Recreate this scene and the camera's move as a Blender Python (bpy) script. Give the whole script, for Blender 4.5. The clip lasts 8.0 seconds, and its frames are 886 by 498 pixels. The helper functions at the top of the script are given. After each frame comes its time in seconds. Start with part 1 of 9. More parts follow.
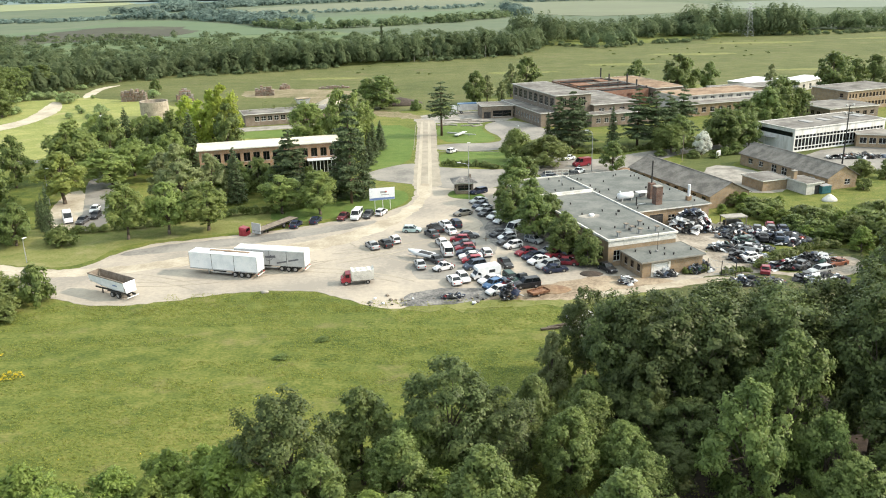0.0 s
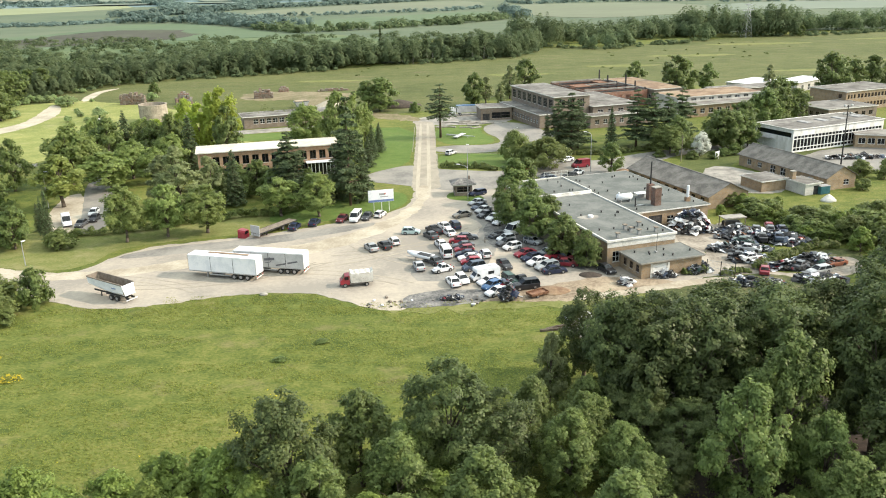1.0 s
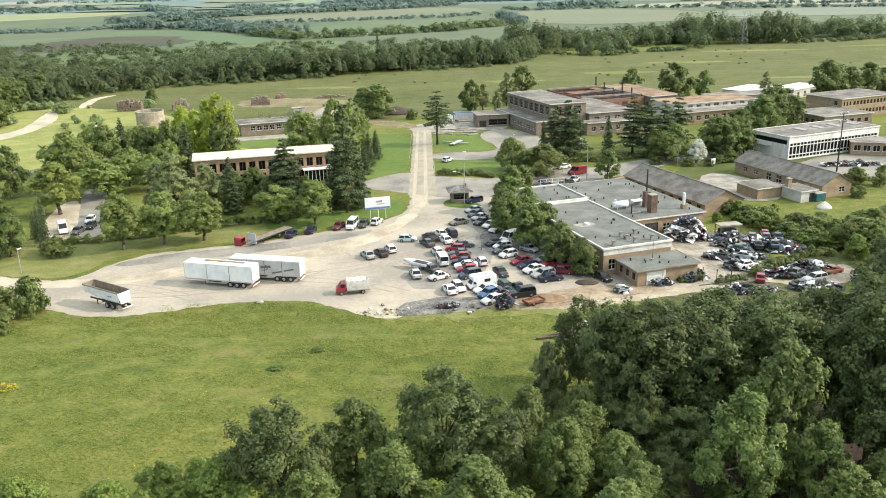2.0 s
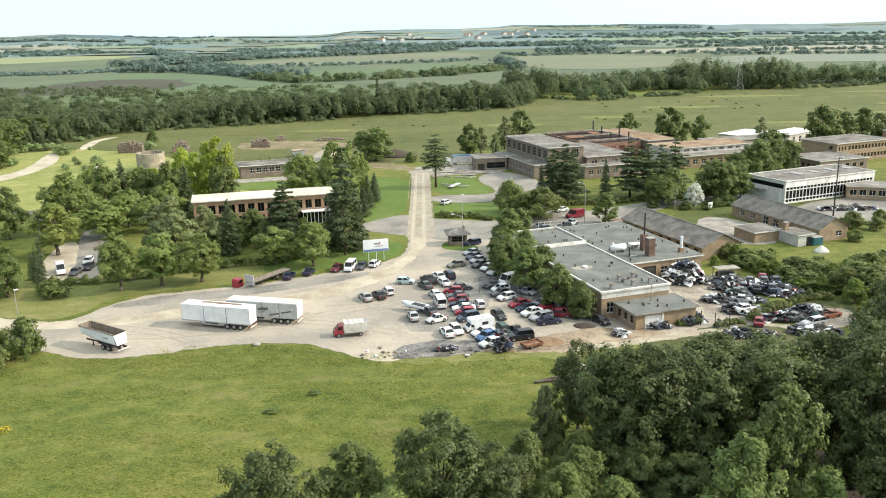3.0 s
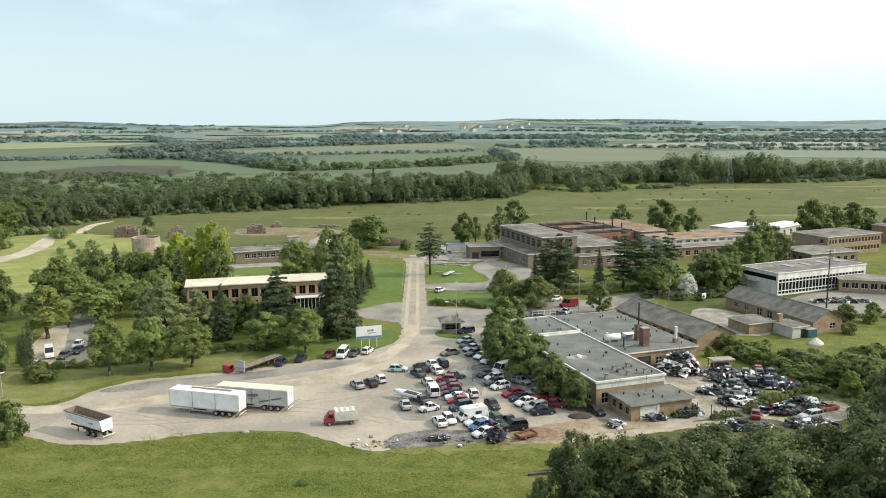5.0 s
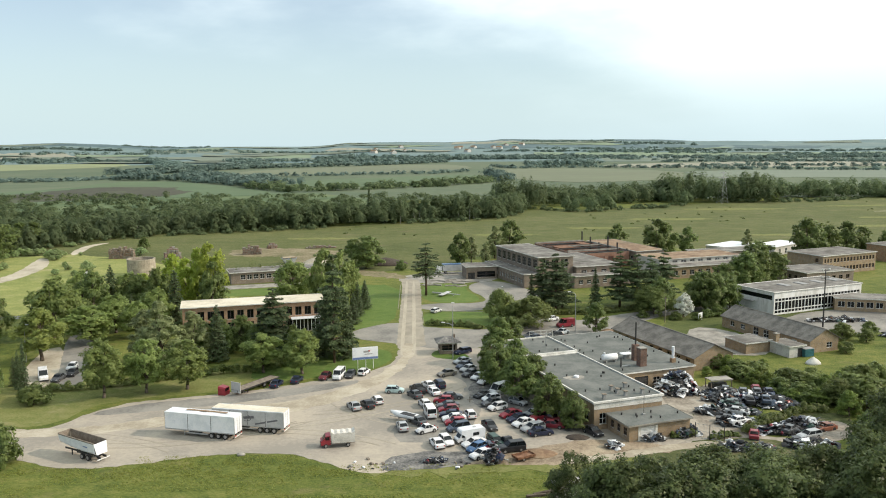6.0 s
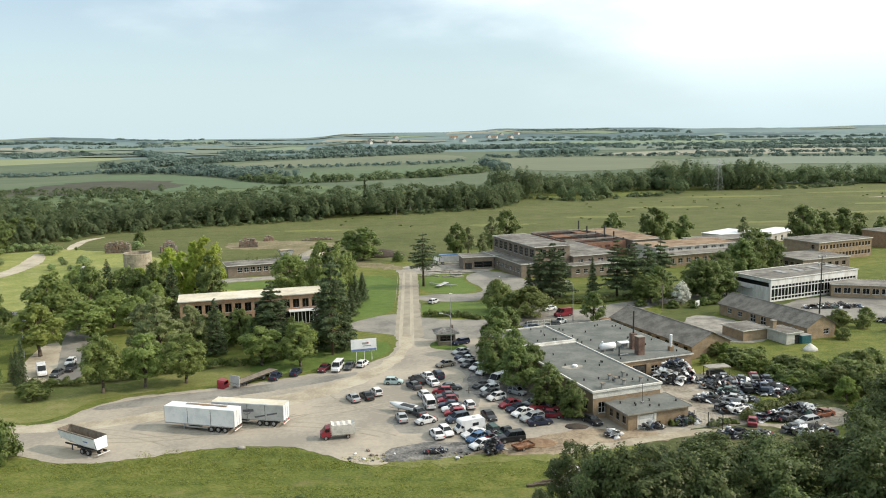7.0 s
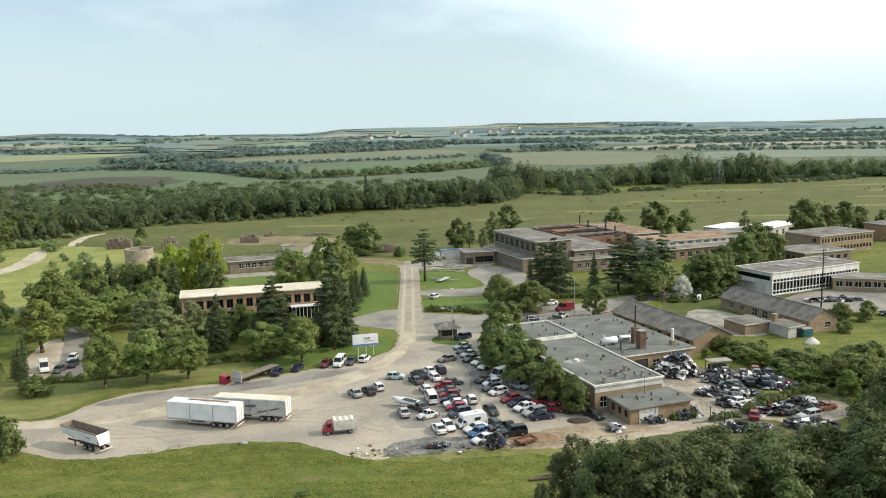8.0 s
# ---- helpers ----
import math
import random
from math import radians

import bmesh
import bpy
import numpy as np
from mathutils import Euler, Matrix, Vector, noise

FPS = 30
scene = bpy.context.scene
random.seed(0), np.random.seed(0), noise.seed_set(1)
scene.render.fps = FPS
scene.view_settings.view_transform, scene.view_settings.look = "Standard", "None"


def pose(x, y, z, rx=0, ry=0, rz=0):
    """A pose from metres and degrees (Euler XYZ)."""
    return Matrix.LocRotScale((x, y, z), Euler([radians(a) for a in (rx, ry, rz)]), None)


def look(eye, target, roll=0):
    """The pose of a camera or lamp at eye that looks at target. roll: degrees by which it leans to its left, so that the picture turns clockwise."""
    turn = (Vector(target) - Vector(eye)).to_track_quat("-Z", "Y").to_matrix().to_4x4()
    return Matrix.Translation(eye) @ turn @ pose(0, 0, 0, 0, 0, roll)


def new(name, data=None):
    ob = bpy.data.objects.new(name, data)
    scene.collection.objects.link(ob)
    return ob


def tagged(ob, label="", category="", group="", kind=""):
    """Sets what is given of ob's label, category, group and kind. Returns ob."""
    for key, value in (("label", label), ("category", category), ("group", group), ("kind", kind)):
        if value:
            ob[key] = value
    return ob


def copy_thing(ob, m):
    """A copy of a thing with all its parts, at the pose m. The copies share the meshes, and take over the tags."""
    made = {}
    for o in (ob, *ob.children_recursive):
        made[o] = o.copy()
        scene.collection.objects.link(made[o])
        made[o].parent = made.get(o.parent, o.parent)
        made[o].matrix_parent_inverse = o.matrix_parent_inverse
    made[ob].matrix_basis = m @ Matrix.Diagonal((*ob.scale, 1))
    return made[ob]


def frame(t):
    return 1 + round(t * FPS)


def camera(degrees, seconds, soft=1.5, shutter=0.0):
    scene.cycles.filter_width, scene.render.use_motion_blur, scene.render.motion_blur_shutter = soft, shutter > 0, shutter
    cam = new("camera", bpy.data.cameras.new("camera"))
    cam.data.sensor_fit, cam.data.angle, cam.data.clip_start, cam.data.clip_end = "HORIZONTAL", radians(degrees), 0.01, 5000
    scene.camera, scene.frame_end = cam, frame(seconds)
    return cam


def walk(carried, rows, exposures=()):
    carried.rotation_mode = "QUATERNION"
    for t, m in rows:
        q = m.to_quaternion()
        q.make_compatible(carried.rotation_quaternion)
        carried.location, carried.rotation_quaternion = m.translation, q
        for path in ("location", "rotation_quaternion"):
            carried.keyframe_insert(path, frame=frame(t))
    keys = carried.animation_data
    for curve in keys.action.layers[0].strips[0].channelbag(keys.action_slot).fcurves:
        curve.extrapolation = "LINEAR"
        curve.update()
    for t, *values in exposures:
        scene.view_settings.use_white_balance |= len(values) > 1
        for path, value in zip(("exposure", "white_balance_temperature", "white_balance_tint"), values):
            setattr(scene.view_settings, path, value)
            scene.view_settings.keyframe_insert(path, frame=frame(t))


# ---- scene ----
cam = camera(56.32, 8.0, soft=1.0)
PATH = [
    (0.0, pose(-0.446, -0.071, 50.751, 71.492, 0, 0.404) @ pose(0, 0, 0, 0, 0, -1.167)),
    (0.5, pose(-0.366, -0.038, 50.643, 71.548, 0, 0.446) @ pose(0, 0, 0, 0, 0, -1.292)),
    (1.0, pose(-0.336, -0.041, 50.639, 71.644, 0, 0.372) @ pose(0, 0, 0, 0, 0, -1.368)),
    (2.5, pose(-0.056, -0.012, 51.105, 72.927, 0, 0.054) @ pose(0, 0, 0, 0, 0, -1.207)),
    (3.0, pose(-0.066, -0.013, 51.080, 74.944, 0, -0.008) @ pose(0, 0, 0, 0, 0, -1.041)),
    (3.5, pose(-0.000, 0.000, 51.000, 76.672, 0, 0.000) @ pose(0, 0, 0, 0, 0, -0.877)),
    (4.0, pose(-0.012, 0.047, 50.886, 78.320, 0, -0.138) @ pose(0, 0, 0, 0, 0, -0.584)),
    (4.5, pose(-0.051, -0.003, 50.817, 79.752, 0, -0.340) @ pose(0, 0, 0, 0, 0, -0.337)),
    (6.0, pose(-0.347, 0.127, 50.843, 82.465, 0, -0.849) @ pose(0, 0, 0, 0, 0, -0.374)),
    (6.5, pose(-0.471, 0.122, 50.892, 82.033, 0, -0.995) @ pose(0, 0, 0, 0, 0, -0.644)),
    (7.0, pose(-0.591, 0.157, 50.992, 81.792, 0, -1.111) @ pose(0, 0, 0, 0, 0, -0.979)),
    (7.5, pose(-0.654, 0.273, 51.091, 81.637, 0, -1.088) @ pose(0, 0, 0, 0, 0, -1.122)),
    (8.0, pose(-0.653, 0.236, 50.975, 81.439, 0, -1.031) @ pose(0, 0, 0, 0, 0, -1.200)),
]
EXPOSURES = [(0.0, 0.46), (1.5, 0.46), (2.5, 0.41), (3.5, 0.25), (4.5, 0.08), (6.0, -0.12), (8.0, -0.12)]
walk(cam, PATH, EXPOSURES)

# ---- sky, sun ----
SUN_EL, SUN_AZ = radians(33), radians(89)          # azimuth from +y towards +x
world = bpy.data.worlds.new("sky")
scene.world = world
world.use_nodes = True
wn, wl = world.node_tree.nodes, world.node_tree.links
wn.clear()
sky = wn.new("ShaderNodeTexSky")
sky.sky_type, sky.sun_disc = "NISHITA", False
sky.sun_elevation, sky.sun_rotation = SUN_EL, SUN_AZ
sky.air_density, sky.dust_density, sky.ozone_density = 1.0, 0.25, 3.0
wtc = wn.new("ShaderNodeTexCoord")
wmap = wn.new("ShaderNodeMapping")
wmap.inputs["Scale"].default_value = (1.0, 1.0, 3.0)
wnoise = wn.new("ShaderNodeTexNoise")
wnoise.inputs["Scale"].default_value, wnoise.inputs["Detail"].default_value = 2.2, 6
wnoise.inputs["Roughness"].default_value = 0.5
wramp = wn.new("ShaderNodeMapRange")
wramp.interpolation_type = "SMOOTHSTEP"
wramp.inputs["From Min"].default_value, wramp.inputs["From Max"].default_value = 0.42, 0.80
wramp.inputs["To Min"].default_value, wramp.inputs["To Max"].default_value = 0.20, 0.95
wmix = wn.new("ShaderNodeMix")
wmix.data_type = "RGBA"
wmix.inputs["B"].default_value = (13.4, 14.3, 13.9, 1)      # thin white cloud
wbg = wn.new("ShaderNodeBackground")
wbg.inputs["Strength"].default_value = 0.145
wout = wn.new("ShaderNodeOutputWorld")
wl.new(wtc.outputs["Generated"], wmap.inputs["Vector"])
wl.new(wmap.outputs["Vector"], wnoise.inputs["Vector"])
wsep = wn.new("ShaderNodeSeparateXYZ")
wl.new(wtc.outputs["Generated"], wsep.inputs[0])
wsun = wn.new("ShaderNodeMath")                 # the cloud thickens towards the sun
wsun.operation = "MULTIPLY_ADD"
wsun.inputs[1].default_value = 0.50
wl.new(wsep.outputs[0], wsun.inputs[0])
wl.new(wnoise.outputs["Fac"], wsun.inputs[2])
whigh = wn.new("ShaderNodeMath")                # and overhead
whigh.operation = "MULTIPLY_ADD"
whigh.inputs[1].default_value = 0.22
wl.new(wsep.outputs[2], whigh.inputs[0])
wl.new(wsun.outputs[0], whigh.inputs[2])
wl.new(whigh.outputs[0], wramp.inputs["Value"])
wl.new(wramp.outputs["Result"], wmix.inputs["Factor"])
wl.new(sky.outputs["Color"], wmix.inputs["A"])
wtint = wn.new("ShaderNodeMix")
wtint.data_type, wtint.blend_type = "RGBA", "MULTIPLY"
wtint.inputs["Factor"].default_value = 1.0
wtint.inputs["B"].default_value = (0.835, 0.850, 0.855, 1)        # clear, slightly cyan air
wlow = wn.new("ShaderNodeMapRange")             # pale haze that lies on the horizon
wlow.interpolation_type = "SMOOTHSTEP"
wlow.inputs["From Min"].default_value, wlow.inputs["From Max"].default_value = -0.02, 0.20
wlow.inputs["To Min"].default_value, wlow.inputs["To Max"].default_value = 0.92, 0.0
wl.new(wsep.outputs[2], wlow.inputs["Value"])
whaze = wn.new("ShaderNodeMix")
whaze.data_type = "RGBA"
whaze.inputs["B"].default_value = (5.75, 7.2, 7.6, 1)
wl.new(wlow.outputs["Result"], whaze.inputs["Factor"])
wl.new(wmix.outputs["Result"], whaze.inputs["A"])
wl.new(whaze.outputs["Result"], wtint.inputs["A"])
wl.new(wtint.outputs["Result"], wbg.inputs["Color"])
wl.new(wbg.outputs["Background"], wout.inputs["Surface"])
sun = new("sun", bpy.data.lights.new("sun", "SUN"))
sun.data.energy, sun.data.angle, sun.data.color = 3.55, radians(0.6), (1.0, 0.850, 0.722)
sun.matrix_world = look((math.sin(SUN_AZ) * 200, math.cos(SUN_AZ) * 200, math.tan(SUN_EL) * 200), (0, 0, 0))

# ---- materials ----
def mat(name, colours, scale=1.0, rough=0.85, metal=0.0, bump=0.0, bscale=None, fine=8.0, space="world", vary=0.0, spec=0.4,
        stretch=(1, 1, 1), detail=6):
    """Two scales of noise between two or three colours, with bump; vary shifts the brightness from object to object."""
    m = bpy.data.materials.new(name)
    m.use_nodes = True
    n, l = m.node_tree.nodes, m.node_tree.links
    bsdf = n["Principled BSDF"]
    if space == "world":
        co = n.new("ShaderNodeNewGeometry").outputs["Position"]
    else:
        co = n.new("ShaderNodeTexCoord").outputs["Object"]
    mp = n.new("ShaderNodeMapping")
    mp.inputs["Scale"].default_value = stretch
    l.new(co, mp.inputs["Vector"])
    co = mp.outputs["Vector"]
    big, small = n.new("ShaderNodeTexNoise"), n.new("ShaderNodeTexNoise")
    for t, s in ((big, scale), (small, scale * fine)):
        t.inputs["Scale"].default_value, t.inputs["Detail"].default_value = s, detail
        t.inputs["Roughness"].default_value = 0.62
        l.new(co, t.inputs["Vector"])
    ramp = n.new("ShaderNodeValToRGB")
    e = ramp.color_ramp.elements
    e[0].position, e[1].position = 0.37, 0.65
    e[0].color, e[1].color = (*colours[0], 1), (*colours[-1], 1)
    if len(colours) > 2:
        e.new(0.5).color = (*colours[1], 1)
    add = n.new("ShaderNodeMath")
    add.operation = "MULTIPLY_ADD"
    l.new(small.outputs["Fac"], add.inputs[0])
    add.inputs[1].default_value = 0.45
    sub = n.new("ShaderNodeMath")
    sub.operation = "SUBTRACT"
    l.new(big.outputs["Fac"], sub.inputs[0])
    sub.inputs[1].default_value = 0.225
    l.new(sub.outputs[0], add.inputs[2])
    l.new(add.outputs[0], ramp.inputs["Fac"])
    col = ramp.outputs["Color"]
    if vary:
        info = n.new("ShaderNodeObjectInfo")
        rng_ = n.new("ShaderNodeMapRange")
        rng_.inputs["To Min"].default_value, rng_.inputs["To Max"].default_value = 1 - vary, 1 + vary
        l.new(info.outputs["Random"], rng_.inputs["Value"])
        hsv = n.new("ShaderNodeHueSaturation")
        l.new(rng_.outputs["Result"], hsv.inputs["Value"])
        l.new(col, hsv.inputs["Color"])
        col = hsv.outputs["Color"]
    l.new(col, bsdf.inputs["Base Color"])
    bsdf.inputs["Roughness"].default_value, bsdf.inputs["Metallic"].default_value = rough, metal
    bsdf.inputs["Specular IOR Level"].default_value = spec
    if bump:
        b = n.new("ShaderNodeBump")
        b.inputs["Strength"].default_value, b.inputs["Distance"].default_value = 1.0, bump
        bt = n.new("ShaderNodeTexNoise")
        bt.inputs["Scale"].default_value, bt.inputs["Detail"].default_value = bscale or scale * fine, 5
        l.new(co, bt.inputs["Vector"])
        l.new(bt.outputs["Fac"], b.inputs["Height"])
        l.new(b.outputs["Normal"], bsdf.inputs["Normal"])
    return m


def leaf_mat(name, dark, light, gloss=0.48, through_=0.40, patch=0.35, spec=0.26):
    """Leaves: every leaf its own tint, each tree its own shade, light coming through."""
    m = bpy.data.materials.new(name)
    m.use_nodes = True
    n, l = m.node_tree.nodes, m.node_tree.links
    bsdf, out = n["Principled BSDF"], n["Material Output"]
    geo, info = n.new("ShaderNodeNewGeometry"), n.new("ShaderNodeObjectInfo")
    ramp = n.new("ShaderNodeValToRGB")
    ramp.color_ramp.elements[0].color, ramp.color_ramp.elements[1].color = (*dark, 1), (*light, 1)
    ramp.color_ramp.elements[0].position, ramp.color_ramp.elements[1].position = 0.1, 0.95
    noi = n.new("ShaderNodeTexNoise")
    noi.inputs["Scale"].default_value = patch
    l.new(geo.outputs["Position"], noi.inputs["Vector"])
    mx = n.new("ShaderNodeMath")
    mx.operation = "MULTIPLY_ADD"
    l.new(geo.outputs["Random Per Island"], mx.inputs[0])
    mx.inputs[1].default_value = 0.60
    sb = n.new("ShaderNodeMath")
    sb.operation = "MULTIPLY"
    l.new(noi.outputs["Fac"], sb.inputs[0])
    sb.inputs[1].default_value = 0.42
    l.new(sb.outputs[0], mx.inputs[2])
    l.new(mx.outputs[0], ramp.inputs["Fac"])
    hsv = n.new("ShaderNodeHueSaturation")
    a, b = n.new("ShaderNodeMapRange"), n.new("ShaderNodeMapRange")
    a.inputs["To Min"].default_value, a.inputs["To Max"].default_value = 0.86, 1.14
    b.inputs["To Min"].default_value, b.inputs["To Max"].default_value = 0.496, 0.507
    l.new(info.outputs["Random"], a.inputs["Value"])
    l.new(info.outputs["Random"], b.inputs["Value"])
    l.new(a.outputs["Result"], hsv.inputs["Value"])
    l.new(b.outputs["Result"], hsv.inputs["Hue"])
    l.new(ramp.outputs["Color"], hsv.inputs["Color"])
    l.new(hsv.outputs["Color"], bsdf.inputs["Base Color"])
    bsdf.inputs["Roughness"].default_value, bsdf.inputs["Specular IOR Level"].default_value = gloss, spec
    tr = n.new("ShaderNodeBsdfTranslucent")
    l.new(hsv.outputs["Color"], tr.inputs["Color"])
    mix = n.new("ShaderNodeMixShader")
    mix.inputs[0].default_value = through_
    l.new(bsdf.outputs[0], mix.inputs[1])
    l.new(tr.outputs[0], mix.inputs[2])
    l.new(mix.outputs[0], out.inputs["Surface"])
    return m


def brick_mat(name, c1, c2, mortar, dirt=0.3):
    """Coursed brick at true size on walls of any direction, with weathering."""
    m = bpy.data.materials.new(name)
    m.use_nodes = True
    n, l = m.node_tree.nodes, m.node_tree.links
    bsdf = n["Principled BSDF"]
    tc = n.new("ShaderNodeTexCoord")
    sep, comb, ad = n.new("ShaderNodeSeparateXYZ"), n.new("ShaderNodeCombineXYZ"), n.new("ShaderNodeMath")
    l.new(tc.outputs["Object"], sep.inputs[0])
    l.new(sep.outputs[0], ad.inputs[0])
    l.new(sep.outputs[1], ad.inputs[1])
    l.new(ad.outputs[0], comb.inputs[0])
    l.new(sep.outputs[2], comb.inputs[1])
    br = n.new("ShaderNodeTexBrick")
    br.inputs["Scale"].default_value = 1.0
    br.inputs["Brick Width"].default_value, br.inputs["Row Height"].default_value = 0.26, 0.077
    br.inputs["Mortar Size"].default_value = 0.008
    br.inputs["Color1"].default_value, br.inputs["Color2"].default_value = (*c1, 1), (*c2, 1)
    br.inputs["Mortar"].default_value = (*mortar, 1)
    l.new(comb.outputs[0], br.inputs["Vector"])
    noi = n.new("ShaderNodeTexNoise")
    noi.inputs["Scale"].default_value, noi.inputs["Detail"].default_value = 0.7, 8
    l.new(tc.outputs["Object"], noi.inputs["Vector"])
    mr = n.new("ShaderNodeMapRange")
    mr.inputs["From Min"].default_value, mr.inputs["From Max"].default_value = 0.3, 0.7
    mr.inputs["To Min"].default_value, mr.inputs["To Max"].default_value = 1 - dirt, 1.1
    l.new(noi.outputs["Fac"], mr.inputs["Value"])
    hsv = n.new("ShaderNodeHueSaturation")
    l.new(mr.outputs["Result"], hsv.inputs["Value"])
    l.new(br.outputs["Color"], hsv.inputs["Color"])
    l.new(hsv.outputs["Color"], bsdf.inputs["Base Color"])
    bsdf.inputs["Roughness"].default_value = 0.9
    return m


def glass_mat(name, tint=(0.5, 0.55, 0.57), rough=0.06):
    m = bpy.data.materials.new(name)
    m.use_nodes = True
    n, l = m.node_tree.nodes, m.node_tree.links
    bsdf, out = n["Principled BSDF"], n["Material Output"]
    bsdf.inputs["Base Color"].default_value = (0.012, 0.015, 0.017, 1)
    bsdf.inputs["Roughness"].default_value = rough
    tr = n.new("ShaderNodeBsdfTransparent")
    tr.inputs["Color"].default_value = (*tint, 1)
    mix = n.new("ShaderNodeMixShader")
    mix.inputs[0].default_value = 0.35
    l.new(bsdf.outputs[0], mix.inputs[1])
    l.new(tr.outputs[0], mix.inputs[2])
    l.new(mix.outputs[0], out.inputs["Surface"])
    return m


def grass_mat(name, colours, dead, patch, middle, grain, dry=0.3, tilt=0.0):
    """Grass in three scales, patches, tufts and blades, with dry earthy spots of their own shape."""
    m = bpy.data.materials.new(name)
    m.use_nodes = True
    n, l = m.node_tree.nodes, m.node_tree.links
    bsdf = n["Principled BSDF"]
    mp = n.new("ShaderNodeMapping")
    mp.inputs["Rotation"].default_value, mp.inputs["Scale"].default_value = (0, 0, radians(tilt)), (0.75, 1.0, 1.0)
    l.new(n.new("ShaderNodeNewGeometry").outputs["Position"], mp.inputs["Vector"])
    tot = None
    for scale, weight, detail in ((patch, 0.75, 4), (middle, 0.80, 5), (grain, 0.95, 5)):
        t = n.new("ShaderNodeTexNoise")
        t.inputs["Scale"].default_value, t.inputs["Detail"].default_value, t.inputs["Roughness"].default_value = scale, detail, 0.6
        l.new(mp.outputs["Vector"], t.inputs["Vector"])
        a = n.new("ShaderNodeMath")
        a.operation = "MULTIPLY_ADD"
        a.inputs[1].default_value = weight
        l.new(t.outputs["Fac"], a.inputs[0])
        if tot is None:
            a.inputs[2].default_value = 0.5 - 0.5 * (0.75 + 0.80 + 0.95)
        else:
            l.new(tot, a.inputs[2])
        tot = a.outputs[0]
    ramp = n.new("ShaderNodeValToRGB")
    e = ramp.color_ramp.elements
    e[0].position, e[1].position = 0.26, 0.74
    e[0].color, e[1].color = (*colours[0], 1), (*colours[2], 1)
    e.new(0.5).color = (*colours[1], 1)
    l.new(tot, ramp.inputs["Fac"])
    spot = n.new("ShaderNodeTexNoise")
    spot.inputs["Scale"].default_value, spot.inputs["Detail"].default_value, spot.inputs["Roughness"].default_value = patch * 3.1, 9, 0.72
    l.new(mp.outputs["Vector"], spot.inputs["Vector"])
    cut = n.new("ShaderNodeMapRange")
    cut.interpolation_type = "SMOOTHSTEP"
    cut.inputs["From Min"].default_value, cut.inputs["From Max"].default_value, cut.inputs["To Max"].default_value = 0.53, 0.74, dry * 2.0
    l.new(spot.outputs["Fac"], cut.inputs["Value"])
    mix = n.new("ShaderNodeMix")
    mix.data_type = "RGBA"
    mix.inputs["B"].default_value = (*dead, 1)
    l.new(cut.outputs["Result"], mix.inputs["Factor"])
    l.new(ramp.outputs["Color"], mix.inputs["A"])
    l.new(mix.outputs["Result"], bsdf.inputs["Base Color"])
    bsdf.inputs["Roughness"].default_value, bsdf.inputs["Specular IOR Level"].default_value = 0.95, 0.2
    b = n.new("ShaderNodeBump")
    b.inputs["Strength"].default_value, b.inputs["Distance"].default_value = 0.9, 0.28 / grain
    l.new(tot, b.inputs["Height"])
    l.new(b.outputs["Normal"], bsdf.inputs["Normal"])
    return m


M_MEADOW = grass_mat("meadow", [(0.056, 0.082, 0.016), (0.116, 0.139, 0.028), (0.186, 0.184, 0.050)], (0.213, 0.173, 0.085), 0.045, 0.42, 2.6, 0.30, tilt=12)
M_SUNGRASS = grass_mat("dry_sunny_grass", [(0.162, 0.194, 0.053), (0.232, 0.251, 0.077), (0.319, 0.314, 0.112)], (0.394, 0.339, 0.187), 0.030, 0.20, 1.3, 0.45)
M_GRASSLAND = grass_mat("grassland", [(0.074, 0.090, 0.027), (0.106, 0.118, 0.039), (0.143, 0.143, 0.055)], (0.171, 0.143, 0.078), 0.022, 0.14, 0.9, 0.35)
M_LAWN = grass_mat("mown_lawn", [(0.076, 0.124, 0.025), (0.103, 0.158, 0.034), (0.140, 0.181, 0.047)], (0.172, 0.166, 0.063), 0.06, 0.5, 3.0, 0.25)
M_WORKS = grass_mat("rough_works_grass", [(0.058, 0.077, 0.021), (0.083, 0.101, 0.029), (0.113, 0.124, 0.040)], (0.136, 0.118, 0.063), 0.05, 0.4, 2.4, 0.35)
M_WEEDS = grass_mat("weedy_ground", [(0.050, 0.066, 0.022), (0.088, 0.098, 0.036), (0.140, 0.130, 0.066)], (0.230, 0.195, 0.140), 0.12, 0.7, 2.6, 0.8)
M_BARE = grass_mat("bare_earth_with_grass", [(0.120, 0.122, 0.052), (0.205, 0.172, 0.100), (0.290, 0.240, 0.155)], (0.330, 0.280, 0.190), 0.045, 0.25, 1.3, 0.55)
M_DRY = grass_mat("dry_lawn", [(0.115, 0.140, 0.036), (0.165, 0.176, 0.054), (0.220, 0.212, 0.082)], (0.270, 0.235, 0.130), 0.05, 0.4, 2.6, 0.45)
M_YARD = mat("dusty_yard", [(0.270, 0.244, 0.202), (0.345, 0.306, 0.248), (0.420, 0.366, 0.286)], 0.055, 0.93, bump=0.02, bscale=6, fine=22, detail=3)
M_TARMAC = mat("old_tarmac", [(0.163, 0.155, 0.136), (0.231, 0.218, 0.190), (0.290, 0.271, 0.231)], 0.10, 0.9, bump=0.01, bscale=10, fine=14)
M_ROAD = mat("dusty_road", [(0.26, 0.230, 0.178), (0.31, 0.277, 0.214), (0.36, 0.320, 0.248)], 0.25, 0.93, bump=0.02, bscale=6, fine=10)
